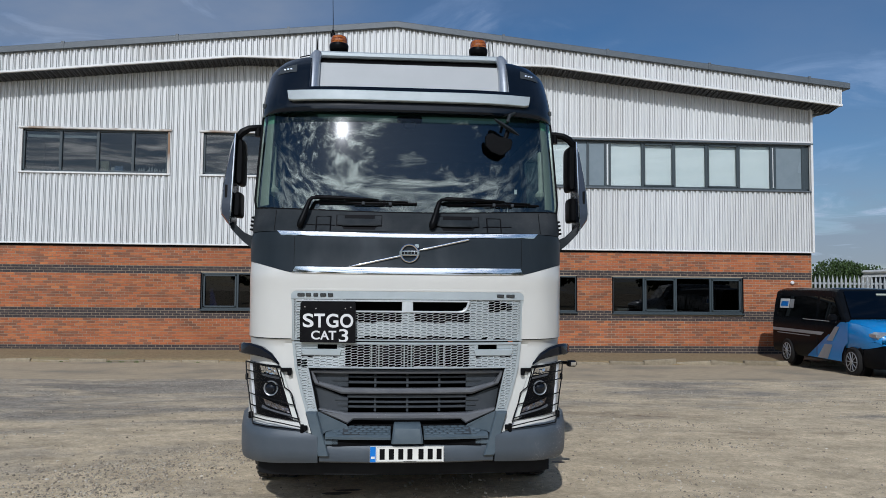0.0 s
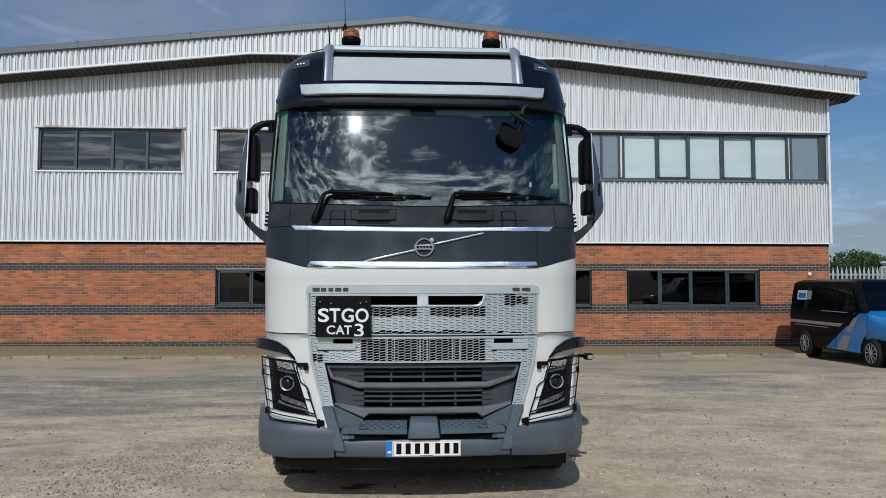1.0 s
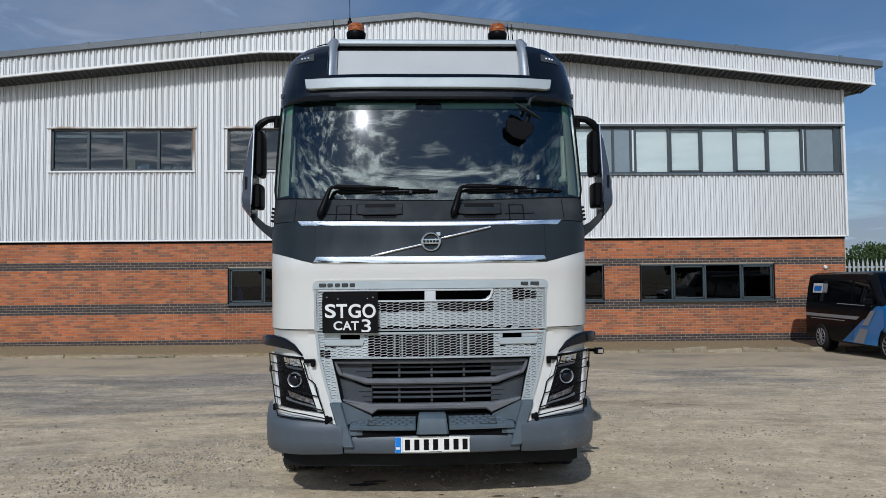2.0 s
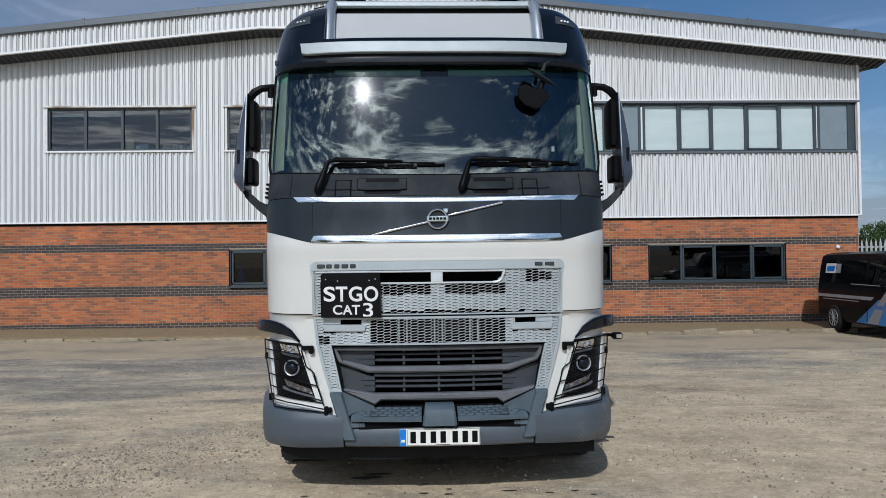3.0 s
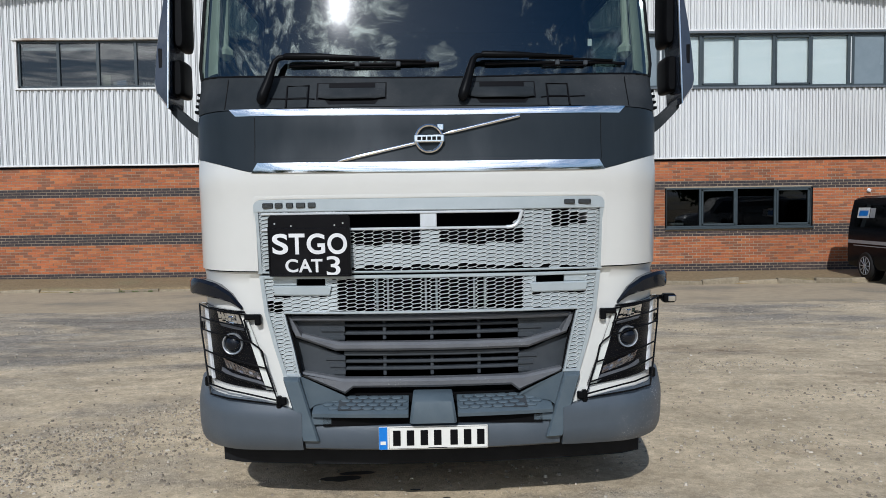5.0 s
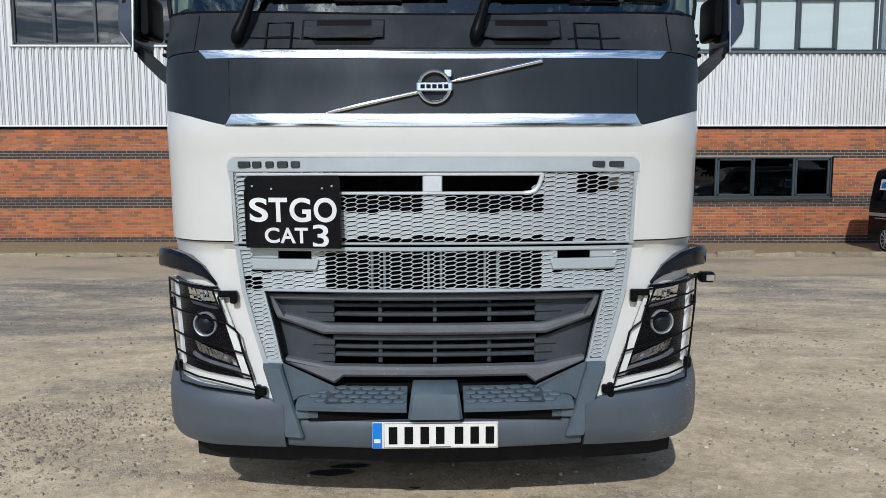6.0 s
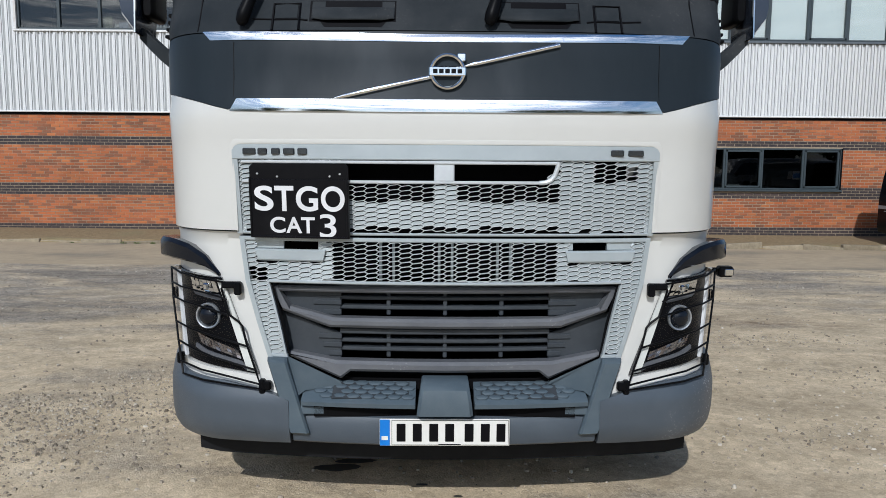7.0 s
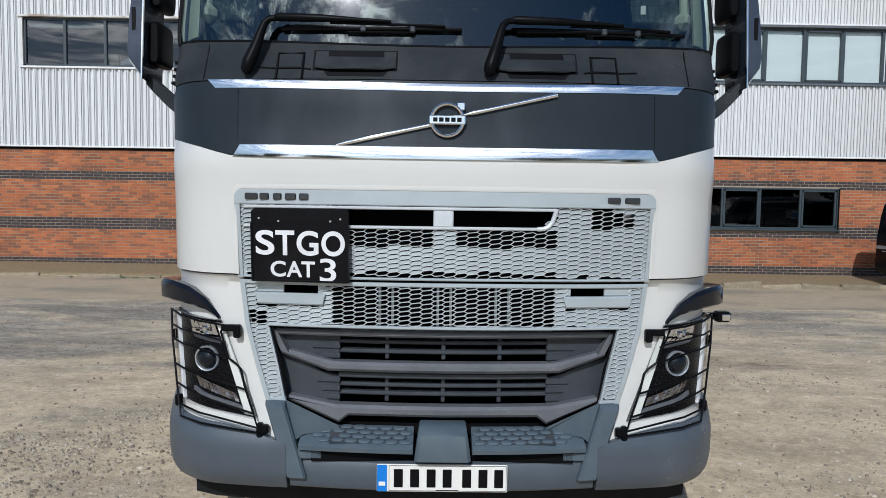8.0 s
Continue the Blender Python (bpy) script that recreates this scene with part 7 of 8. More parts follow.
def build_plate_and_sign():
    pl = tagged(new("number_plate"), "white front number plate with a blue band, fixed to the bumper", "number plate")
    pl.location = (-0.010, 0, 0.472)
    z = 0.472
    y = -0.006
    part("plate", Geo().box((0, y, z), (0.522, 0.006, 0.112), 0.003), M_PLATE, None)
    ob = bpy.data.objects["plate"]
    ob.parent = pl
    ob.location = (0, 0, -z)
    def at(name, g, m):
        o = part(name, g, m, None)
        o.parent = pl
        o.location = (0, 0, -z)
        return o
    at("blue_band", Geo().box((-0.240, y - 0.0035, z), (0.040, 0.003, 0.108), 0.001), M_PLATEBLUE)
    at("country_bar", Geo().box((-0.240, y - 0.0055, z - 0.022), (0.026, 0.002, 0.016)), M_PLATE)
    for k, x in enumerate((-0.175, -0.110, -0.044, 0.020, 0.098, 0.163, 0.226)):
        at("bar", Geo().box((x, y - 0.0042, z), (0.036, 0.004, 0.074), 0.002), M_INK)
    g = Geo()
    for cx, cz, sx, sz in ((0.022, z + 0.051, 0.466, 0.0015), (0.022, z - 0.051, 0.466, 0.0015), (-0.212, z, 0.0015, 0.103), (0.256, z, 0.0015, 0.103)):
        g.box((cx, y - 0.0035, cz), (sx, 0.001, sz))
    at("border_line", g, M_INK)
    at("small_print", Geo().box((0.02, y - 0.0035, z - 0.049), (0.09, 0.001, 0.003)), M_INK)

    # the sign board hangs before the honeycomb
    sx, sz, w, h = -0.580, 1.397, 0.396, 0.290
    sy = 0.008
    sign = tagged(new("sign_board"), "black metal sign board with white lettering hung on the grille", "sign")
    sign.location = (sx, sy, sz)
    sign.rotation_euler = (radians(3), 0, radians(-8.5))
    def sp(name, g, m, label="", smooth=35):
        o = part(name, g, m, None, smooth=smooth)
        o.parent = sign
        if label:
            tagged(o, label=label)
        return o
    c = 0.014
    out = [(-w / 2 + c, h / 2), (w / 2 - c, h / 2), (w / 2, h / 2 - c), (w / 2, -h / 2), (-w / 2, -h / 2), (-w / 2, h / 2 - c)]
    sp("board", Geo().prism(out, -0.004, 0.006), M_SIGNBLACK, "black board with folded edges", 0)
    g = Geo()
    g.box((0, -0.008, -0.028), (w - 0.012, 0.006, h - 0.068), 0.002)
    sp("face_plate", g, M_SIGNBLACK)
    g = Geo()
    for x, z_, a, b in ((-w / 2 + 0.004, -0.028, 0.008, h - 0.06), (w / 2 - 0.004, -0.028, 0.008, h - 0.06), (0, -h / 2 + 0.004, w, 0.008)):
        g.box((x, -0.010, z_), (a, 0.012, b), 0.002)
    sp("folded_edge", g, M_SIGNBLACK)
    for x, z_ in ((-0.165, 0.105), (0.165, 0.105), (-0.085, 0.094), (0.125, 0.096)):
        sp("screw", Geo().lathe([(0.004, -0.008), (0.004, -0.004)], (x, 0, z_), "y", 8), M_STEEL)
    for text, label, letters in (("STGO", "white lettering STGO", (("S", -0.178, -0.101), ("T", -0.096, -0.019), ("G", -0.010, 0.078), ("O", 0.090, 0.184))),
                                 ("CAT", "white lettering CAT", (("C", -0.118, -0.056), ("A", -0.053, 0.011), ("T", 0.008, 0.063))), ("3", "white figure 3", (("3", 0.082, 0.148),))):
        z0, z1 = {"STGO": (-0.0395, 0.0585), "CAT": (-0.125, -0.062), "3": (-0.141, -0.049)}[text]
        words(letters, z0, z1, -0.0115, M_SIGNWHITE, sign, label)



build_body()
build_windscreen()
build_wipers()
build_grille_panels()
build_black_grille()
build_bumper()
build_headlamps()
build_mirrors()
build_roof_gear()
build_running_gear()
truck.location.x = -0.010
build_plate_and_sign()


# ---------------------------------------------------------------- parked van
def build_van(base, turn, flank, bonnet, label):
    M_VANBLACK = mat("van_paint", flank, [v * 1.25 for v in flank], rough=0.2, coat=0.0, rvar=0.04, spec=0.06)
    M_VANBLUE = mat("van_film", bonnet, [v * 1.08 for v in bonnet], rough=0.25, coat=0.5, rvar=0.04)
    M_VANTYRE = mat("van_tyre", (0.010, 0.010, 0.010), (0.016, 0.015, 0.014), rough=0.7, scale=20, spec=0.2)
    M_VANGREY = mat("van_grey_stripe", (0.30, 0.31, 0.32), rough=0.35)
    van = tagged(new("van"), label, "van", "vans parked round the yard")
    base = Vector(base)
    van.location = base
    van.rotation_euler = (0, 0, radians(turn))
    # built nose to +x, side to +-y, wheels at z 0, then turned
    def put(name, g, m, par=None, label="", smooth=35):
        o = part(name, g, m, None, smooth=smooth)
        o.parent = par or van
        if label:
            tagged(o, label=label)
        return o
    # stations from tail to nose: x, belt half width, roof half width, sill z, belt z, roof z
    def hull(st):
        g = Geo()
        loops = []
        for x, wb, wr, zs, zb, zr in st:
            zr += 0.06 if zr > 1.3 else 0.0
            up = [(wb * 0.96, zs), (wb, zs + 0.12), (wb, zb * 0.85), (wb * 0.985, zb), (lerp(wb, wr, 0.55), lerp(zb, zr, 0.55)), (wr, zr - 0.07), (wr - 0.08, zr - 0.015), (0.0, zr)]
            loops.append([(x, y, z) for y, z in up] + [(x, -y, z) for y, z in reversed(up[:-1])])
        return g.ring(loops)
    put("body", hull([(-2.45, 0.90, 0.76, 0.34, 1.16, 1.80), (-2.40, 0.94, 0.80, 0.30, 1.20, 1.92), (-2.0, 0.95, 0.82, 0.28, 1.22, 1.965), (-0.6, 0.95, 0.83, 0.26, 1.22, 1.97), (0.4, 0.95, 0.82, 0.26, 1.22, 1.955),
                      (0.62, 0.95, 0.80, 0.26, 1.22, 1.93)]), M_VANBLACK, label="glossy black van body")
    put("cab", hull([(0.62, 0.95, 0.80, 0.26, 1.22, 1.93), (0.75, 0.95, 0.78, 0.26, 1.22, 1.86), (1.0, 0.945, 0.79, 0.26, 1.22, 1.46), (1.16, 0.94, 0.80, 0.26, 1.20, 1.295)]), M_VANBLACK)
    put("bonnet", hull([(1.13, 0.945, 0.84, 0.62, 1.14, 1.29), (1.55, 0.945, 0.84, 0.62, 1.10, 1.265), (1.95, 0.925, 0.80, 0.66, 1.04, 1.20), (2.26, 0.87, 0.72, 0.72, 0.98, 1.10), (2.36, 0.81, 0.64, 0.76, 0.92, 1.0)]), M_VANBLUE, label="bright blue bonnet and wing", smooth=50)
    put("bumper", hull([(1.86, 0.935, 0.90, 0.26, 0.50, 0.70), (2.20, 0.92, 0.86, 0.24, 0.52, 0.76), (2.42, 0.80, 0.74, 0.26, 0.52, 0.78), (2.47, 0.62, 0.58, 0.28, 0.50, 0.74)]), M_BLACK, label="black front bumper")
    # screens
    g = Geo().add([(0.735, -0.72, 1.925), (0.735, 0.72, 1.925), (1.15, 0.78, 1.30), (1.15, -0.78, 1.30)], [(0, 1, 2, 3)])
    g.v = [(x + 0.025, y, z + 0.02) for x, y, z in g.v]
    put("windscreen", g, M_VANGLASS, label="dark raked windscreen")
    put("sun_visor", Geo().box((0.802, 0.30, 1.84), (0.05, 0.55, 0.09), 0.01), M_CREAM)
    for sg in (-1, 1):
        def wall(pts, m, name, label="", out=0.012):
            # a patch on the flank: (x, z) corners
            def yy(z):
                return sg * (curve([(0.3, 0.95), (1.04, 0.95), (1.22, 0.937), (1.62, 0.885), (1.93, 0.83)], z) + out)
            return put(name, Geo().add([(x, yy(z), z) for x, z in pts], [tuple(range(len(pts)))]), m, label=label, smooth=0)
        wall([(0.0, 1.26), (1.04, 1.26), (0.70, 1.70), (0.56, 1.80), (0.0, 1.80)], M_VANGLASS, "door_glass", "dark cab door glass")
        wall([(-2.15, 1.26), (-0.12, 1.26), (-0.12, 1.80), (-2.12, 1.80)], M_VANGLASS, "side_glass", "dark side glass")
        wall([(-2.36, 0.86), (0.18, 0.86), (0.32, 0.94), (-2.36, 0.94)], M_VANGREY, "stripe", "grey stripe along the flank")
        wall([(-0.50, 0.30), (1.04, 0.30), (1.07, 0.48), (1.18, 0.66), (1.32, 0.75), (1.32, 1.20), (1.12, 1.22), (1.0, 1.21)], M_VANBLUE, "blue_wedge", "blue slanting graphic", 0.008)
        wall([(0.0, 0.31), (0.46, 0.31), (0.68, 0.66), (0.34, 0.66)], M_VANGREY, "slash", out=0.014)
        wall([(0.42, 0.75), (0.68, 0.75), (0.98, 1.10), (0.80, 1.10)], M_VANGREY, "slash", out=0.014)
        wall([(-2.02, 1.48), (-1.50, 1.48), (-1.50, 1.73), (-2.02, 1.73)], M_SIGNWHITE, "logo_field", "pale blue and white logo", 0.02)
        wall([(-1.96, 1.53), (-1.57, 1.53), (-1.55, 1.66), (-1.94, 1.66)], M_PLATEBLUE, "logo_block", out=0.024)
        wall([(-1.47, 1.49), (-1.25, 1.49), (-1.25, 1.72), (-1.47, 1.72)], M_VANGREY, "logo_block", out=0.024)
        wall([(-2.1, 0.80), (-0.35, 0.80), (-0.35, 0.82), (-2.1, 0.82)], M_VANGREY, "print_bar", out=0.012)
        wall([(-0.72, 1.215), (0.85, 1.20), (0.85, 1.215), (-0.72, 1.232)], M_STEEL, "waist_rail", out=0.014)
        for x in (0.0, -0.05):
            put("door_gap", Geo().tube([(x, sg * 0.956, 0.35), (x, sg * 0.947, 1.05), (x, sg * 0.85, 1.75)], 0.006, 6), M_INK)
        put("mirror", Geo().box((0.92, sg * 1.08, 1.30), (0.14, 0.22, 0.18), 0.05), M_BLACK, label="black door mirror")
        put("headlamp", Geo().box((2.10, sg * 0.74, 0.965), (0.48, 0.32, 0.16), 0.05), M_ALU, label="clear headlamp")
        for x in (-1.55, 1.48):
            c = (x, sg * 0.83, 0.335)
            put("wheel_arch", Geo().lathe([(0.40, -0.08), (0.40, 0.128)], (x, sg * 0.83, 0.36), "y", 28), M_INK)
            wh = put("wheel", Geo().lathe([(0.20, -0.12), (0.30, -0.13), (0.335, -0.09), (0.335, 0.09), (0.30, 0.13), (0.20, 0.12)], (c[0], c[1] + sg * 0.02, c[2]), "y", 32), M_VANTYRE, label="black tyre")
            g = Geo()
            for k in range(10):
                a = 2 * math.pi * k / 10
                m = Matrix.Rotation(-a, 3, "Y")
                g.box((c[0] + 0.11 * math.cos(a), c[1] + sg * 0.145, c[2] + 0.11 * math.sin(a)), (0.19, 0.025, 0.016), 0.004, m)
            g.lathe([(0.045, sg * 0.13), (0.045, sg * 0.165)], c, "y", 14)
            put("rim", g, M_ALU, wh, "silver multi-spoke alloy rim")
            put("rim_lip", Geo().lathe([(0.222, sg * 0.12), (0.222, sg * 0.154), (0.212, sg * 0.154), (0.212, sg * 0.12)], c, "y", 32), M_ALU, wh)
    put("bonnet_mark", Geo().add([(1.85, -0.35, 1.232), (1.85, 0.35, 1.232), (2.06, 0.33, 1.182), (2.06, -0.33, 1.182)], [(0, 1, 2, 3)]), M_SIGNWHITE, label="white bonnet graphic")
    put("grille", Geo().box((2.40, 0, 0.86), (0.06, 0.9, 0.14), 0.02), M_BLACK)
    put("number_plate", Geo().box((2.475, 0, 0.44), (0.012, 0.52, 0.11), 0.002), M_PLATE)
    put("under_body", Geo().box((0, 0, 0.30), (4.2, 1.5, 0.16), 0.04), M_INK)


build_van((11.42, 12.0, -0.255), -93.8, (0.005, 0.006, 0.0078), (0.012, 0.20, 0.50), "black panel van with blue bonnet, parked by the wall")
# one that stands across the yard and shows in the ground floor glass
build_van((14.7, 1.2, 0.0), 184.0, (0.30, 0.31, 0.32), (0.50, 0.51, 0.52), "silver grey van parked across the yard")


# ---------------------------------------------------------------- fence, trees and what stands behind
def build_fence():
    fence = thing("palisade_fence", (16, 17.4, -0.2), "pale galvanised steel palisade fence", "fence")
    pale = Geo().prism([(-0.034, -0.2), (0.034, -0.2), (0.034, 2.26), (0.0, 2.42), (-0.034, 2.26)], -0.012, 0.0)
    pale.prism([(-0.010, -0.2), (0.010, -0.2), (0.010, 2.22), (-0.010, 2.22)], -0.026, -0.012)
    me = pale.mesh("pale", M_STEEL, 0)
    for i in range(56):
        o = new("pale", me)
        o.parent = fence
        o.location = (-3.05 + 0.148 * i, -0.04, 0.02 * math.sin(i * 2.3))
    for z in (0.35, 1.95):
        part("rail", Geo().box((17.2, 17.42, z), (8.6, 0.04, 0.06), 0.004), M_STEEL, fence)
    for x in (13.1, 15.85, 18.6, 21.2):
        part("post", Geo().box((x, 17.47, 0.85), (0.09, 0.06, 2.3), 0.004), M_STEEL, fence)


def leaf_crown(centre, size, count, seed, leaf=0.16):
    """Many small leaf clumps round a few uneven lobes."""
    rnd = random.Random(seed)
    g = Geo()
    lobes = []
    for _ in range(9):
        d = Vector((rnd.uniform(-1, 1), rnd.uniform(-1, 1), rnd.uniform(-0.8, 1)))
        lobes.append((Vector((d.x * size[0] * 0.6, d.y * size[1] * 0.6, d.z * size[2] * 0.55)), rnd.uniform(0.35, 0.6)))
    for _ in range(count):
        c, r = rnd.choice(lobes)
        d = Vector((rnd.gauss(0, 1), rnd.gauss(0, 1), rnd.gauss(0, 1))).normalized() * r * rnd.uniform(0.7, 1.08)
        p = Vector(centre) + c + Vector((d.x * size[0], d.y * size[1], d.z * size[2]))
        e = Euler((rnd.uniform(0, 6.3), rnd.uniform(0, 6.3), rnd.uniform(0, 6.3))).to_matrix()
        s = leaf * rnd.uniform(0.6, 1.4)
        g.add([p + e @ Vector(v) * s for v in ((-0.5, 0, 0), (0, 0.32, 0.1), (0.6, 0, 0), (0, -0.32, 0.1))], [(0, 1, 2), (0, 2, 3)])
    return g


def build_tree(at, height, size, count, seed, label, leaf=0.16):
    t = thing("tree", at, label, "tree", "trees round the yard")
    rnd = random.Random(seed)
    x, y, z = at
    cz = z + height - size[2]
    part("trunk", Geo().tube([(x, y, z - 0.2), (x + 0.1, y, z + height * 0.3), (x, y + 0.1, cz)], [0.22, 0.17, 0.09], 8), M_BARK, t)
    for k in range(5):
        a = k * 1.26 + rnd.uniform(0, 0.5)
        part("limb", Geo().tube([(x + 0.05, y, z + height * 0.35), (x + math.cos(a) * size[0] * 0.3, y + math.sin(a) * size[1] * 0.3, cz - size[2] * 0.2), (x + math.cos(a) * size[0] * 0.6, y + math.sin(a) * size[1] * 0.6, cz + size[2] * 0.3)], [0.09, 0.06, 0.03], 6), M_BARK, t)
    part("crown", leaf_crown((x, y, cz), size, count, seed, leaf), M_LEAF, t, smooth=0)


build_fence()
build_tree((19.2, 24.5, -0.3), 3.35, (2.1, 2.0, 1.3), 14000, 3, "bushy green tree behind the fence", 0.10)
build_tree((25.0, 31.0, -0.3), 2.95, (2.4, 2.2, 1.3), 10000, 4, "bushy green tree behind the fence", 0.12)
build_tree((30.5, 34.0, -0.3), 2.9, (3.0, 2.4, 1.3), 10000, 5, "bushy green tree behind the fence", 0.12)
for k, (x, y, h, w_) in enumerate(((-24, -42, 8, 5), (-13, -47, 7, 5), (11, -45, 9, 6), (21, -43, 7, 5), (-36, -44, 6, 6), (0, -50, 5, 6), (31, -40, 7, 6), (42, -34, 6, 6), (50, -22, 7, 6), (36, -46, 6, 6), (-46, -36, 7, 6))):
    build_tree((x, y, -0.1), h, (w_, 3.0, h * 0.38), 2600, 20 + k, "leafy green tree across the yard", 0.6)


def build_far_truck():
    t = thing("parked_lorry", (19.9, 21.5, -0.12), "white lorry cab with a red roof beacon behind the fence", "lorry")
    b = Vector((19.9, 21.5, -0.12))
    part("cab", Geo().box(b + Vector((0, 0, 1.62)), (2.4, 2.2, 1.9), 0.18), M_WHITE, t)
    part("roof", Geo().box(b + Vector((0, 0, 2.60)), (2.3, 2.0, 0.16), 0.07), M_WHITE, t)
    part("windscreen", Geo().box(b + Vector((0, -1.105, 2.12)), (2.1, 0.02, 0.62), 0.008), M_VANGLASS, t, "dark windscreen")
    part("side_window", Geo().box(b + Vector((-1.205, -0.3, 2.12)), (0.02, 1.0, 0.55), 0.008), M_VANGLASS, t)
    part("roof_beacon", Geo().lathe([(0.09, 2.68), (0.09, 2.80), (0.05, 2.88)], (b.x - 1.0, b.y - 0.5, b.z), "z", 12), mat("red_lens", (0.45, 0.03, 0.02), rough=0.2), t)
    part("light_bar", Geo().box(b + Vector((0.3, -0.6, 2.74)), (1.2, 0.2, 0.10), 0.03), M_BLACK, t)
    part("aerial", Geo().tube([b + Vector((-0.5, -0.6, 2.66)), b + Vector((-0.5, -0.6, 3.35))], 0.012, 6), M_BLACK, t)
    for sg in (-1, 1):
        part("wheel", Geo().lathe([(0.2, -0.14), (0.5, -0.14), (0.5, 0.14), (0.2, 0.14)], (b.x + sg * 1.0, b.y, 0.0), "x", 20), M_RUBBER, t)
    part("chassis", Geo().box(b + Vector((0, 1.2, 0.6)), (1.8, 4.4, 0.3), 0.05), M_BLACK, t)


build_far_truck()


# ---------------------------------------------------------------- small things on the wall and behind the glass
wall_lamp = thing("wall_light", (12.15, WALL_Y - 0.02, 1.94), "small white round wall light on the brick", "wall light")
part("light_body", Geo().lathe([(0.05, 0.0), (0.06, -0.02), (0.045, -0.05), (0.015, -0.06)], (12.15, WALL_Y, 1.94), "y", 16), M_SIGNWHITE, wall_lamp)


def build_sill_things():
    rnd = random.Random(11)
    for x, w_, h, col in ((-8.39, 0.26, 0.34, (0.42, 0.40, 0.28)), (-7.98, 0.24, 0.20, (0.20, 0.30, 0.46)), (-8.15, 0.10, 0.16, (0.7, 0.7, 0.68))):
        g = Geo().box((x, WALL_Y + 0.16, 5.0 + h / 2 - 0.08), (w_, 0.10, h), 0.01)
        tagged(part("box_file", g, mat("card_box", col, rough=0.7), None), "small cardboard box on the window sill", "box")
    for i in range(11):
        x = -7.42 + 0.075 * i + rnd.uniform(-0.02, 0.02)
        h = rnd.uniform(0.09, 0.19)
        g = Geo().lathe([(0.028, 0.0), (0.032, h * 0.6), (0.016, h * 0.8), (0.016, h)], (x, WALL_Y + 0.15 + rnd.uniform(-0.02, 0.03), 4.93), "z", 10)
        tagged(part("bottle", g, M_SIGNWHITE, None), "small pale bottle on the window sill", "bottle", "bottles on the sill")
    # a folded blue cloth and papers behind the lower windows
    g = Geo().add([(-5.33, WALL_Y + 0.25, 1.10), (-5.12, WALL_Y + 0.25, 1.10), (-5.27, WALL_Y + 0.28, 1.60), (-5.33, WALL_Y + 0.28, 1.62)], [(0, 1, 2, 3)])
    g.add([(x, y + 0.01, z) for x, y, z in g.v], [(3, 2, 1, 0)])
    tagged(part("curtain", g, mat("blue_cloth", (0.03, 0.06, 0.35), rough=0.8), None), "blue curtain drawn aside behind the window", "curtain")
    for x in (6.9, 7.8):
        tagged(part("paper_stack", Geo().box((x, WALL_Y + 0.14, 1.085), (0.34, 0.12, 0.07), 0.006), M_BLIND, None), "low stack of white papers on the window sill", "papers", "papers on the sill")


build_sill_things()


# ---------------------------------------------------------------- oil marks and loose stones
def blot(x, y, rx, ry, seed, name="oil_stain"):
    rnd = random.Random(seed)
    n = 28
    ring = []
    for k in range(n):
        a = 2 * math.pi * k / n
        f = 1 + 0.28 * noise.noise((math.cos(a) * 1.4 + seed, math.sin(a) * 1.4, seed * 0.7)) + rnd.uniform(-0.06, 0.06)
        px, py = x + rx * f * math.cos(a), y + ry * f * math.sin(a)
        ring.append((px, py, ground_z(px, py) + 0.005))
    g = Geo().add([(x, y, ground_z(x, y) + 0.006)] + ring, [(0, 1 + k, 1 + (k + 1) % n) for k in range(n)])
    tagged(part(name, g, M_OIL, None), "dark oil stain on the gravel", "stain", "oil stains", "structure")


for k, (x, y, rx, ry) in enumerate(((-0.55, 0.74, 0.12, 0.045), (-0.46, 0.83, 0.10, 0.03), (-0.12, 0.33, 0.035, 0.014), (-1.16, 0.10, 0.022, 0.010), (0.05, 0.30, 0.03, 0.012), (0.48, 0.33, 0.05, 0.012), (0.06, 0.41, 0.022, 0.010), (0.75, 0.27, 0.03, 0.010), (0.93, 0.31, 0.025, 0.012), (1.04, 0.23, 0.022, 0.010), (-0.94, 0.32, 0.028, 0.010), (1.47, 1.70, 0.07, 0.04), (-0.11, 0.53, 0.03, 0.012))):
    blot(x, y, rx, ry, k + 1)


def weed_tuft(g, x, y, size, seed):
    """A tuft of blades growing in the joint by the kerb."""
    rnd = random.Random(seed)
    z = ground_z(x, y) - 0.01
    for _ in range(34):
        a, lean, h = rnd.uniform(0, 6.3), rnd.uniform(0.2, 1.0), size * rnd.uniform(0.5, 1.1)
        bx, by = x + rnd.gauss(0, size * 0.5), y + rnd.gauss(0, size * 0.18)
        dx, dy = math.cos(a), math.sin(a)
        w = 0.006
        p0 = Vector((bx, by, z))
        p1 = p0 + Vector((dx * lean * h * 0.4, dy * lean * h * 0.4, h * 0.7))
        p2 = p0 + Vector((dx * lean * h, dy * lean * h, h * 0.9))
        s = Vector((-dy, dx, 0)) * w
        g.add([p0 - s, p0 + s, p1 + s * 0.8, p1 - s * 0.8, p2], [(0, 1, 2, 3), (3, 2, 4)])


weed_geo = Geo()
for k, (x, y, s) in enumerate(((-7.05, 13.4, 0.10), (-6.75, 13.42, 0.08), (-6.4, 13.4, 0.09), (-8.2, 13.42, 0.07), (-4.9, 13.45, 0.06), (7.6, 15.7, 0.10), (9.8, 15.8, 0.09))):
    weed_tuft(weed_geo, x, y, s, k + 40)
tagged(part("weeds", weed_geo, M_WEED, None, smooth=0), "small tufts of green weed growing along the kerb", "weeds", kind="stuff")


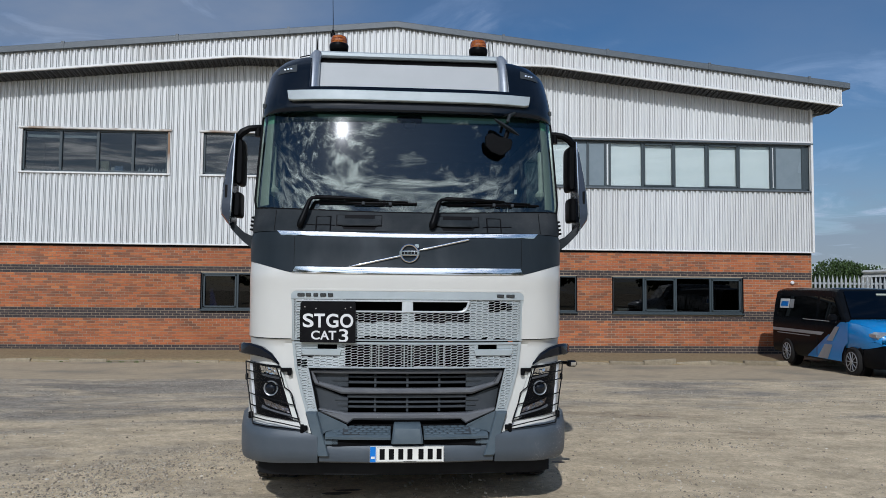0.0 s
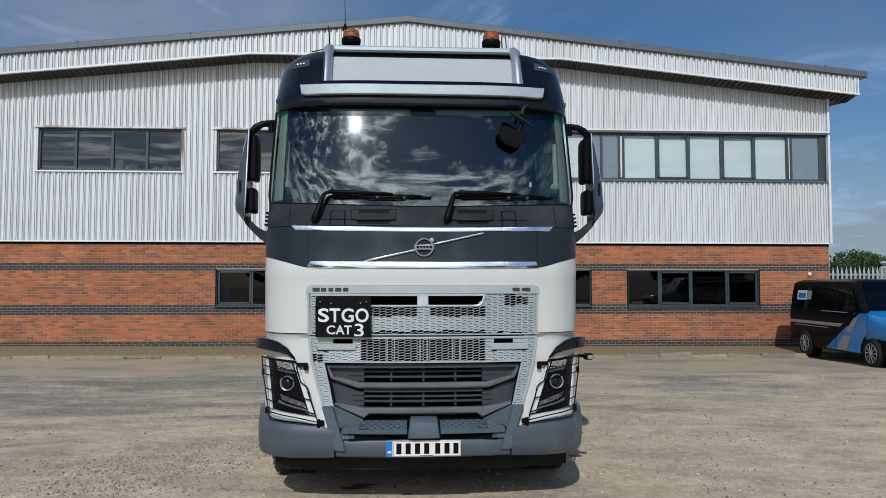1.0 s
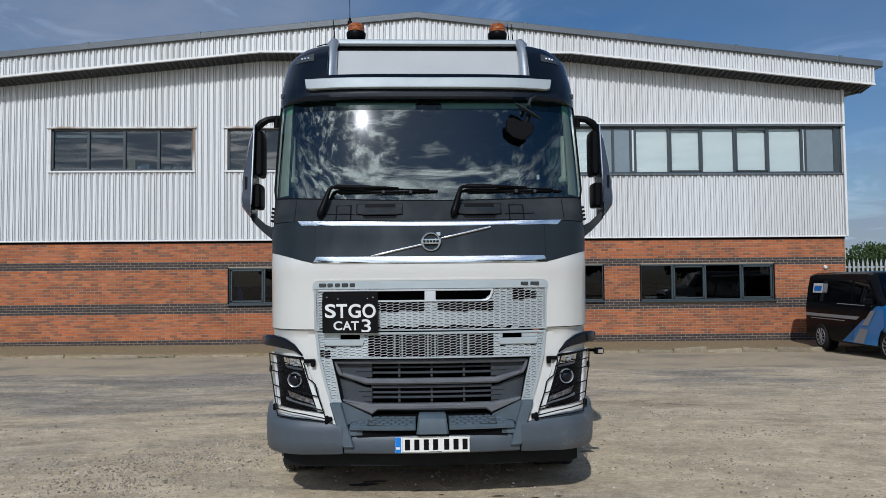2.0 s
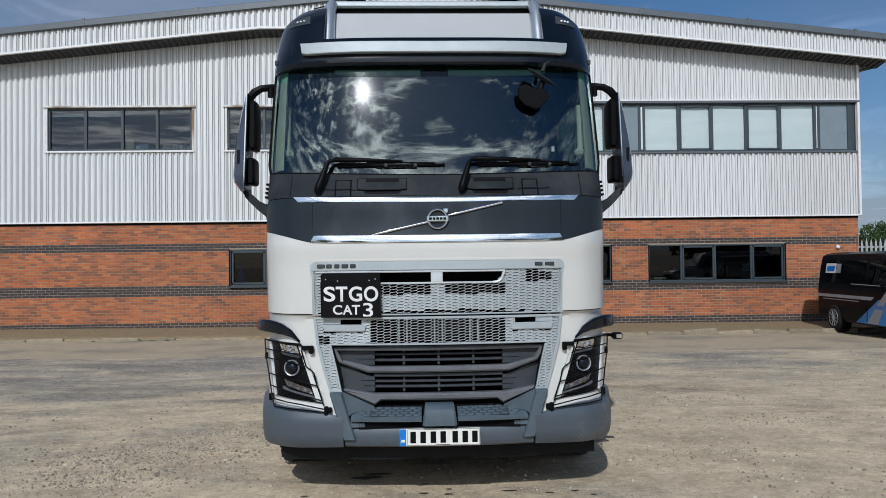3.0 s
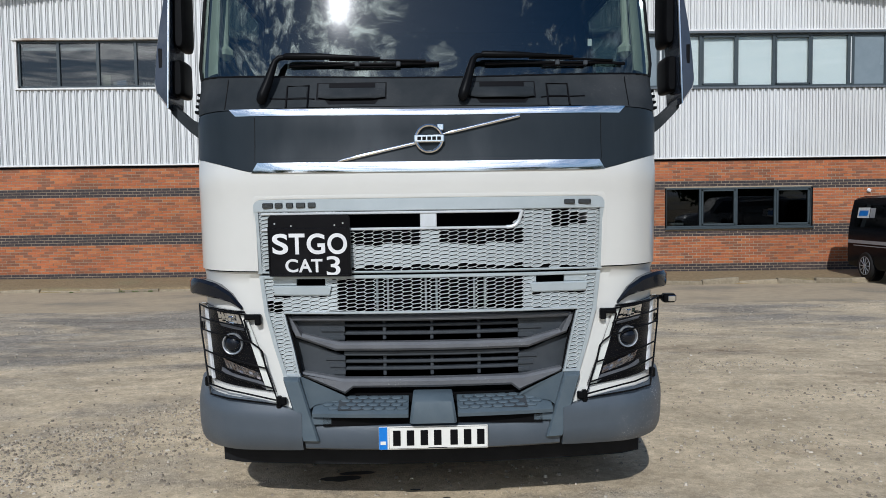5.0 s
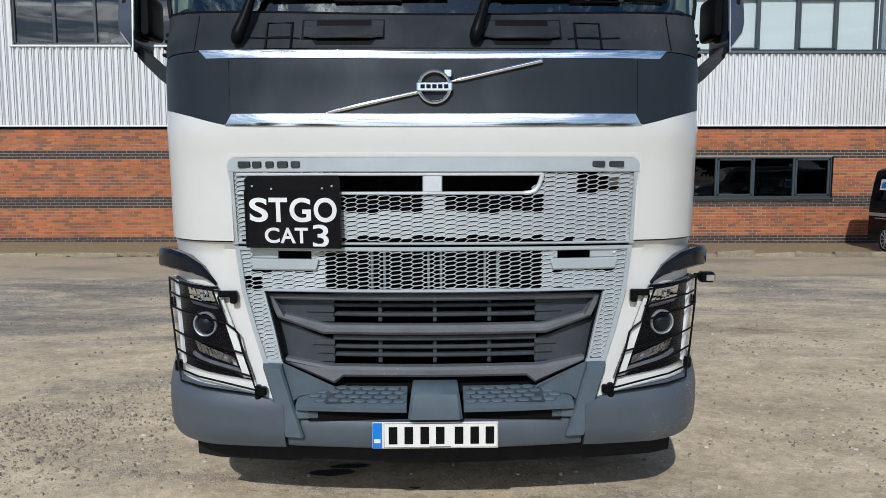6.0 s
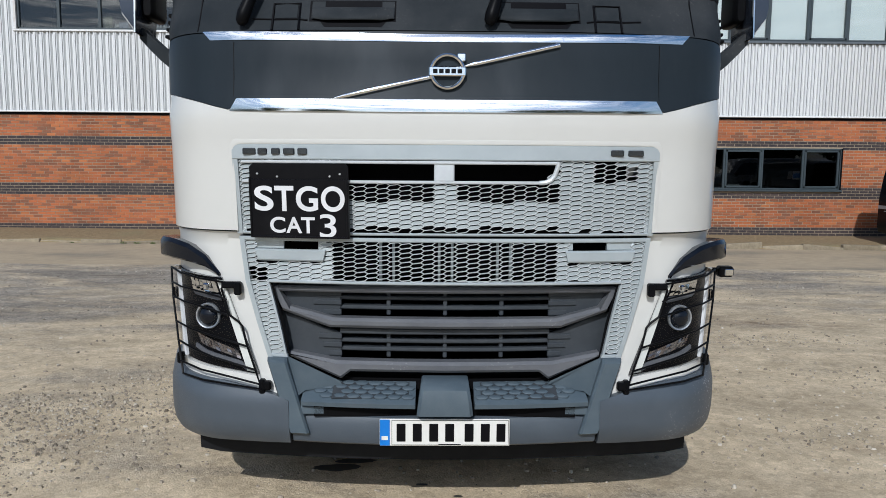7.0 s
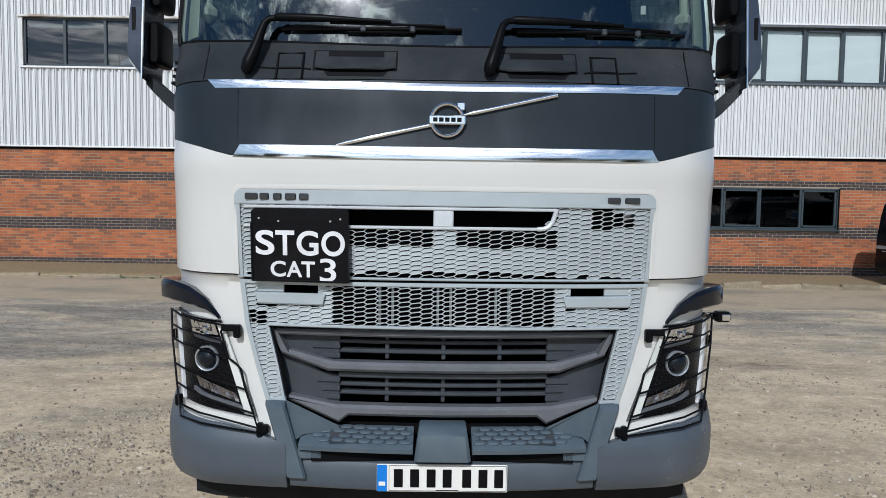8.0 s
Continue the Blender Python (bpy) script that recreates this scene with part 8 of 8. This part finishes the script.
def build_stones():
    rnd = random.Random(77)
    g = Geo()
    def stone(x, y, s):
        z = ground_z(x, y)
        a = rnd.uniform(0, 6.3)
        e = Matrix.Rotation(a, 3, "Z")
        top = [e @ Vector((math.cos(k * 1.257) * s * rnd.uniform(0.5, 1.0), math.sin(k * 1.257) * s * rnd.uniform(0.4, 0.8), 0)) for k in range(5)]
        h = s * rnd.uniform(0.35, 0.75)
        c = Vector((x, y, z))
        vs = [c + p * 1.15 + Vector((0, 0, -0.2 * s)) for p in top] + [c + p * 0.62 + Vector((rnd.uniform(-0.1, 0.1) * s, 0, h)) for p in top]
        g.add(vs, [(i, (i + 1) % 5, 5 + (i + 1) % 5, 5 + i) for i in range(5)] + [(5, 6, 7, 8, 9)])
    n = 0
    while n < 30000:
        x, y = rnd.uniform(-9, 9), -1.2 + 10.2 * rnd.random() ** 1.3
        drift = noise.noise((x * 0.5, y * 0.9, 4.0)) + 0.5 * noise.noise((x * 2.2, y * 2.2, 9.0))
        if drift < rnd.uniform(-0.5, 0.55):
            n += 0.15
            continue
        stone(x, y, 0.0025 + 0.019 * rnd.random() ** 5)
        n += 1
    # thicker heaps of chippings
    for cx, cy, rx, ry, m in ((-2.35, 1.55, 1.1, 0.45, 3600), (-1.75, 2.2, 0.8, 0.4, 1500), (2.9, 3.6, 1.1, 0.35, 700), (3.3, 2.4, 0.9, 0.3, 450), (-2.5, 0.9, 1.0, 0.5, 3000), (2.4, 1.2, 0.8, 0.4, 700), (2.45, 0.55, 0.5, 0.2, 200)):
        for _ in range(m):
            stone(cx + rnd.gauss(0, rx * 0.5), cy + rnd.gauss(0, ry * 0.5), 0.003 + 0.018 * rnd.random() ** 5)
    tagged(part("gravel", g, M_STONE, None, smooth=0), "loose grey chippings scattered over the yard", "gravel", kind="stuff")


build_stones()


# ---------------------------------------------------------------- bricks
def build_bricks():
    rnd = random.Random(3)
    ops = openings(0, 3)
    gap = 0.013
    y0, depth = WALL_Y + 0.038, 0.05
    rows = 43
    one = Geo().box((0, 0, 0), (BRICK_L - gap, depth, COURSE - gap), 0.004)
    me_red, me_blue = one.mesh("brick", M_BRICK, 0), one.mesh("brick", M_BLUEBRICK, 0)
    rest, rest_blue = Geo(), Geo()
    count = 0
    for r in range(rows):
        z = BASE_Z + (r + 0.5) * COURSE
        top = z + COURSE / 2
        blue = 2.05 < z < 2.22 or 0.775 < z < 1.02 or z < -0.02
        x = B_L + (0 if r % 2 else -BRICK_L / 2)
        while x < B_R - 0.01:
            a, b = max(B_L, x) + gap / 2, min(B_R - 0.02, x + BRICK_L) - gap / 2
            x += BRICK_L
            cuts = [(a, b)]
            for o in ops:
                if z + 0.02 > o[2] - 0.05 and z - 0.02 < o[3]:
                    nxt = []
                    for p, q in cuts:
                        if q <= o[0] or p >= o[1]:
                            nxt.append((p, q))
                        else:
                            if p < o[0]:
                                nxt.append((p, o[0]))
                            if q > o[1]:
                                nxt.append((o[1], q))
                    cuts = nxt
            for p, q in cuts:
                if q - p < 0.02:
                    continue
                cx = (p + q) / 2
                dy = rnd.uniform(-0.003, 0.003)
                if q - p > BRICK_L - gap - 0.002 and 6.0 < cx < 8.9 and 0.0 < z < 0.79 or (q - p > BRICK_L - gap - 0.002 and 10.75 < cx < 12.6 and 0.9 < z < 2.3):
                    if count < 300:
                        o = new("brick", me_blue if blue else me_red)
                        o.parent = BRICK_WALL
                        o.location = (cx, y0 + dy, z)
                        count += 1
                        continue
                (rest_blue if blue else rest).box((cx, y0 + dy, z), (q - p, depth, COURSE - gap))
    part("brickwork", rest, M_BRICKS, BRICK_WALL, smooth=0, kind="stuff")
    part("blue_brickwork", rest_blue, M_BLUEBRICK, BRICK_WALL, smooth=0, kind="stuff")


build_bricks()
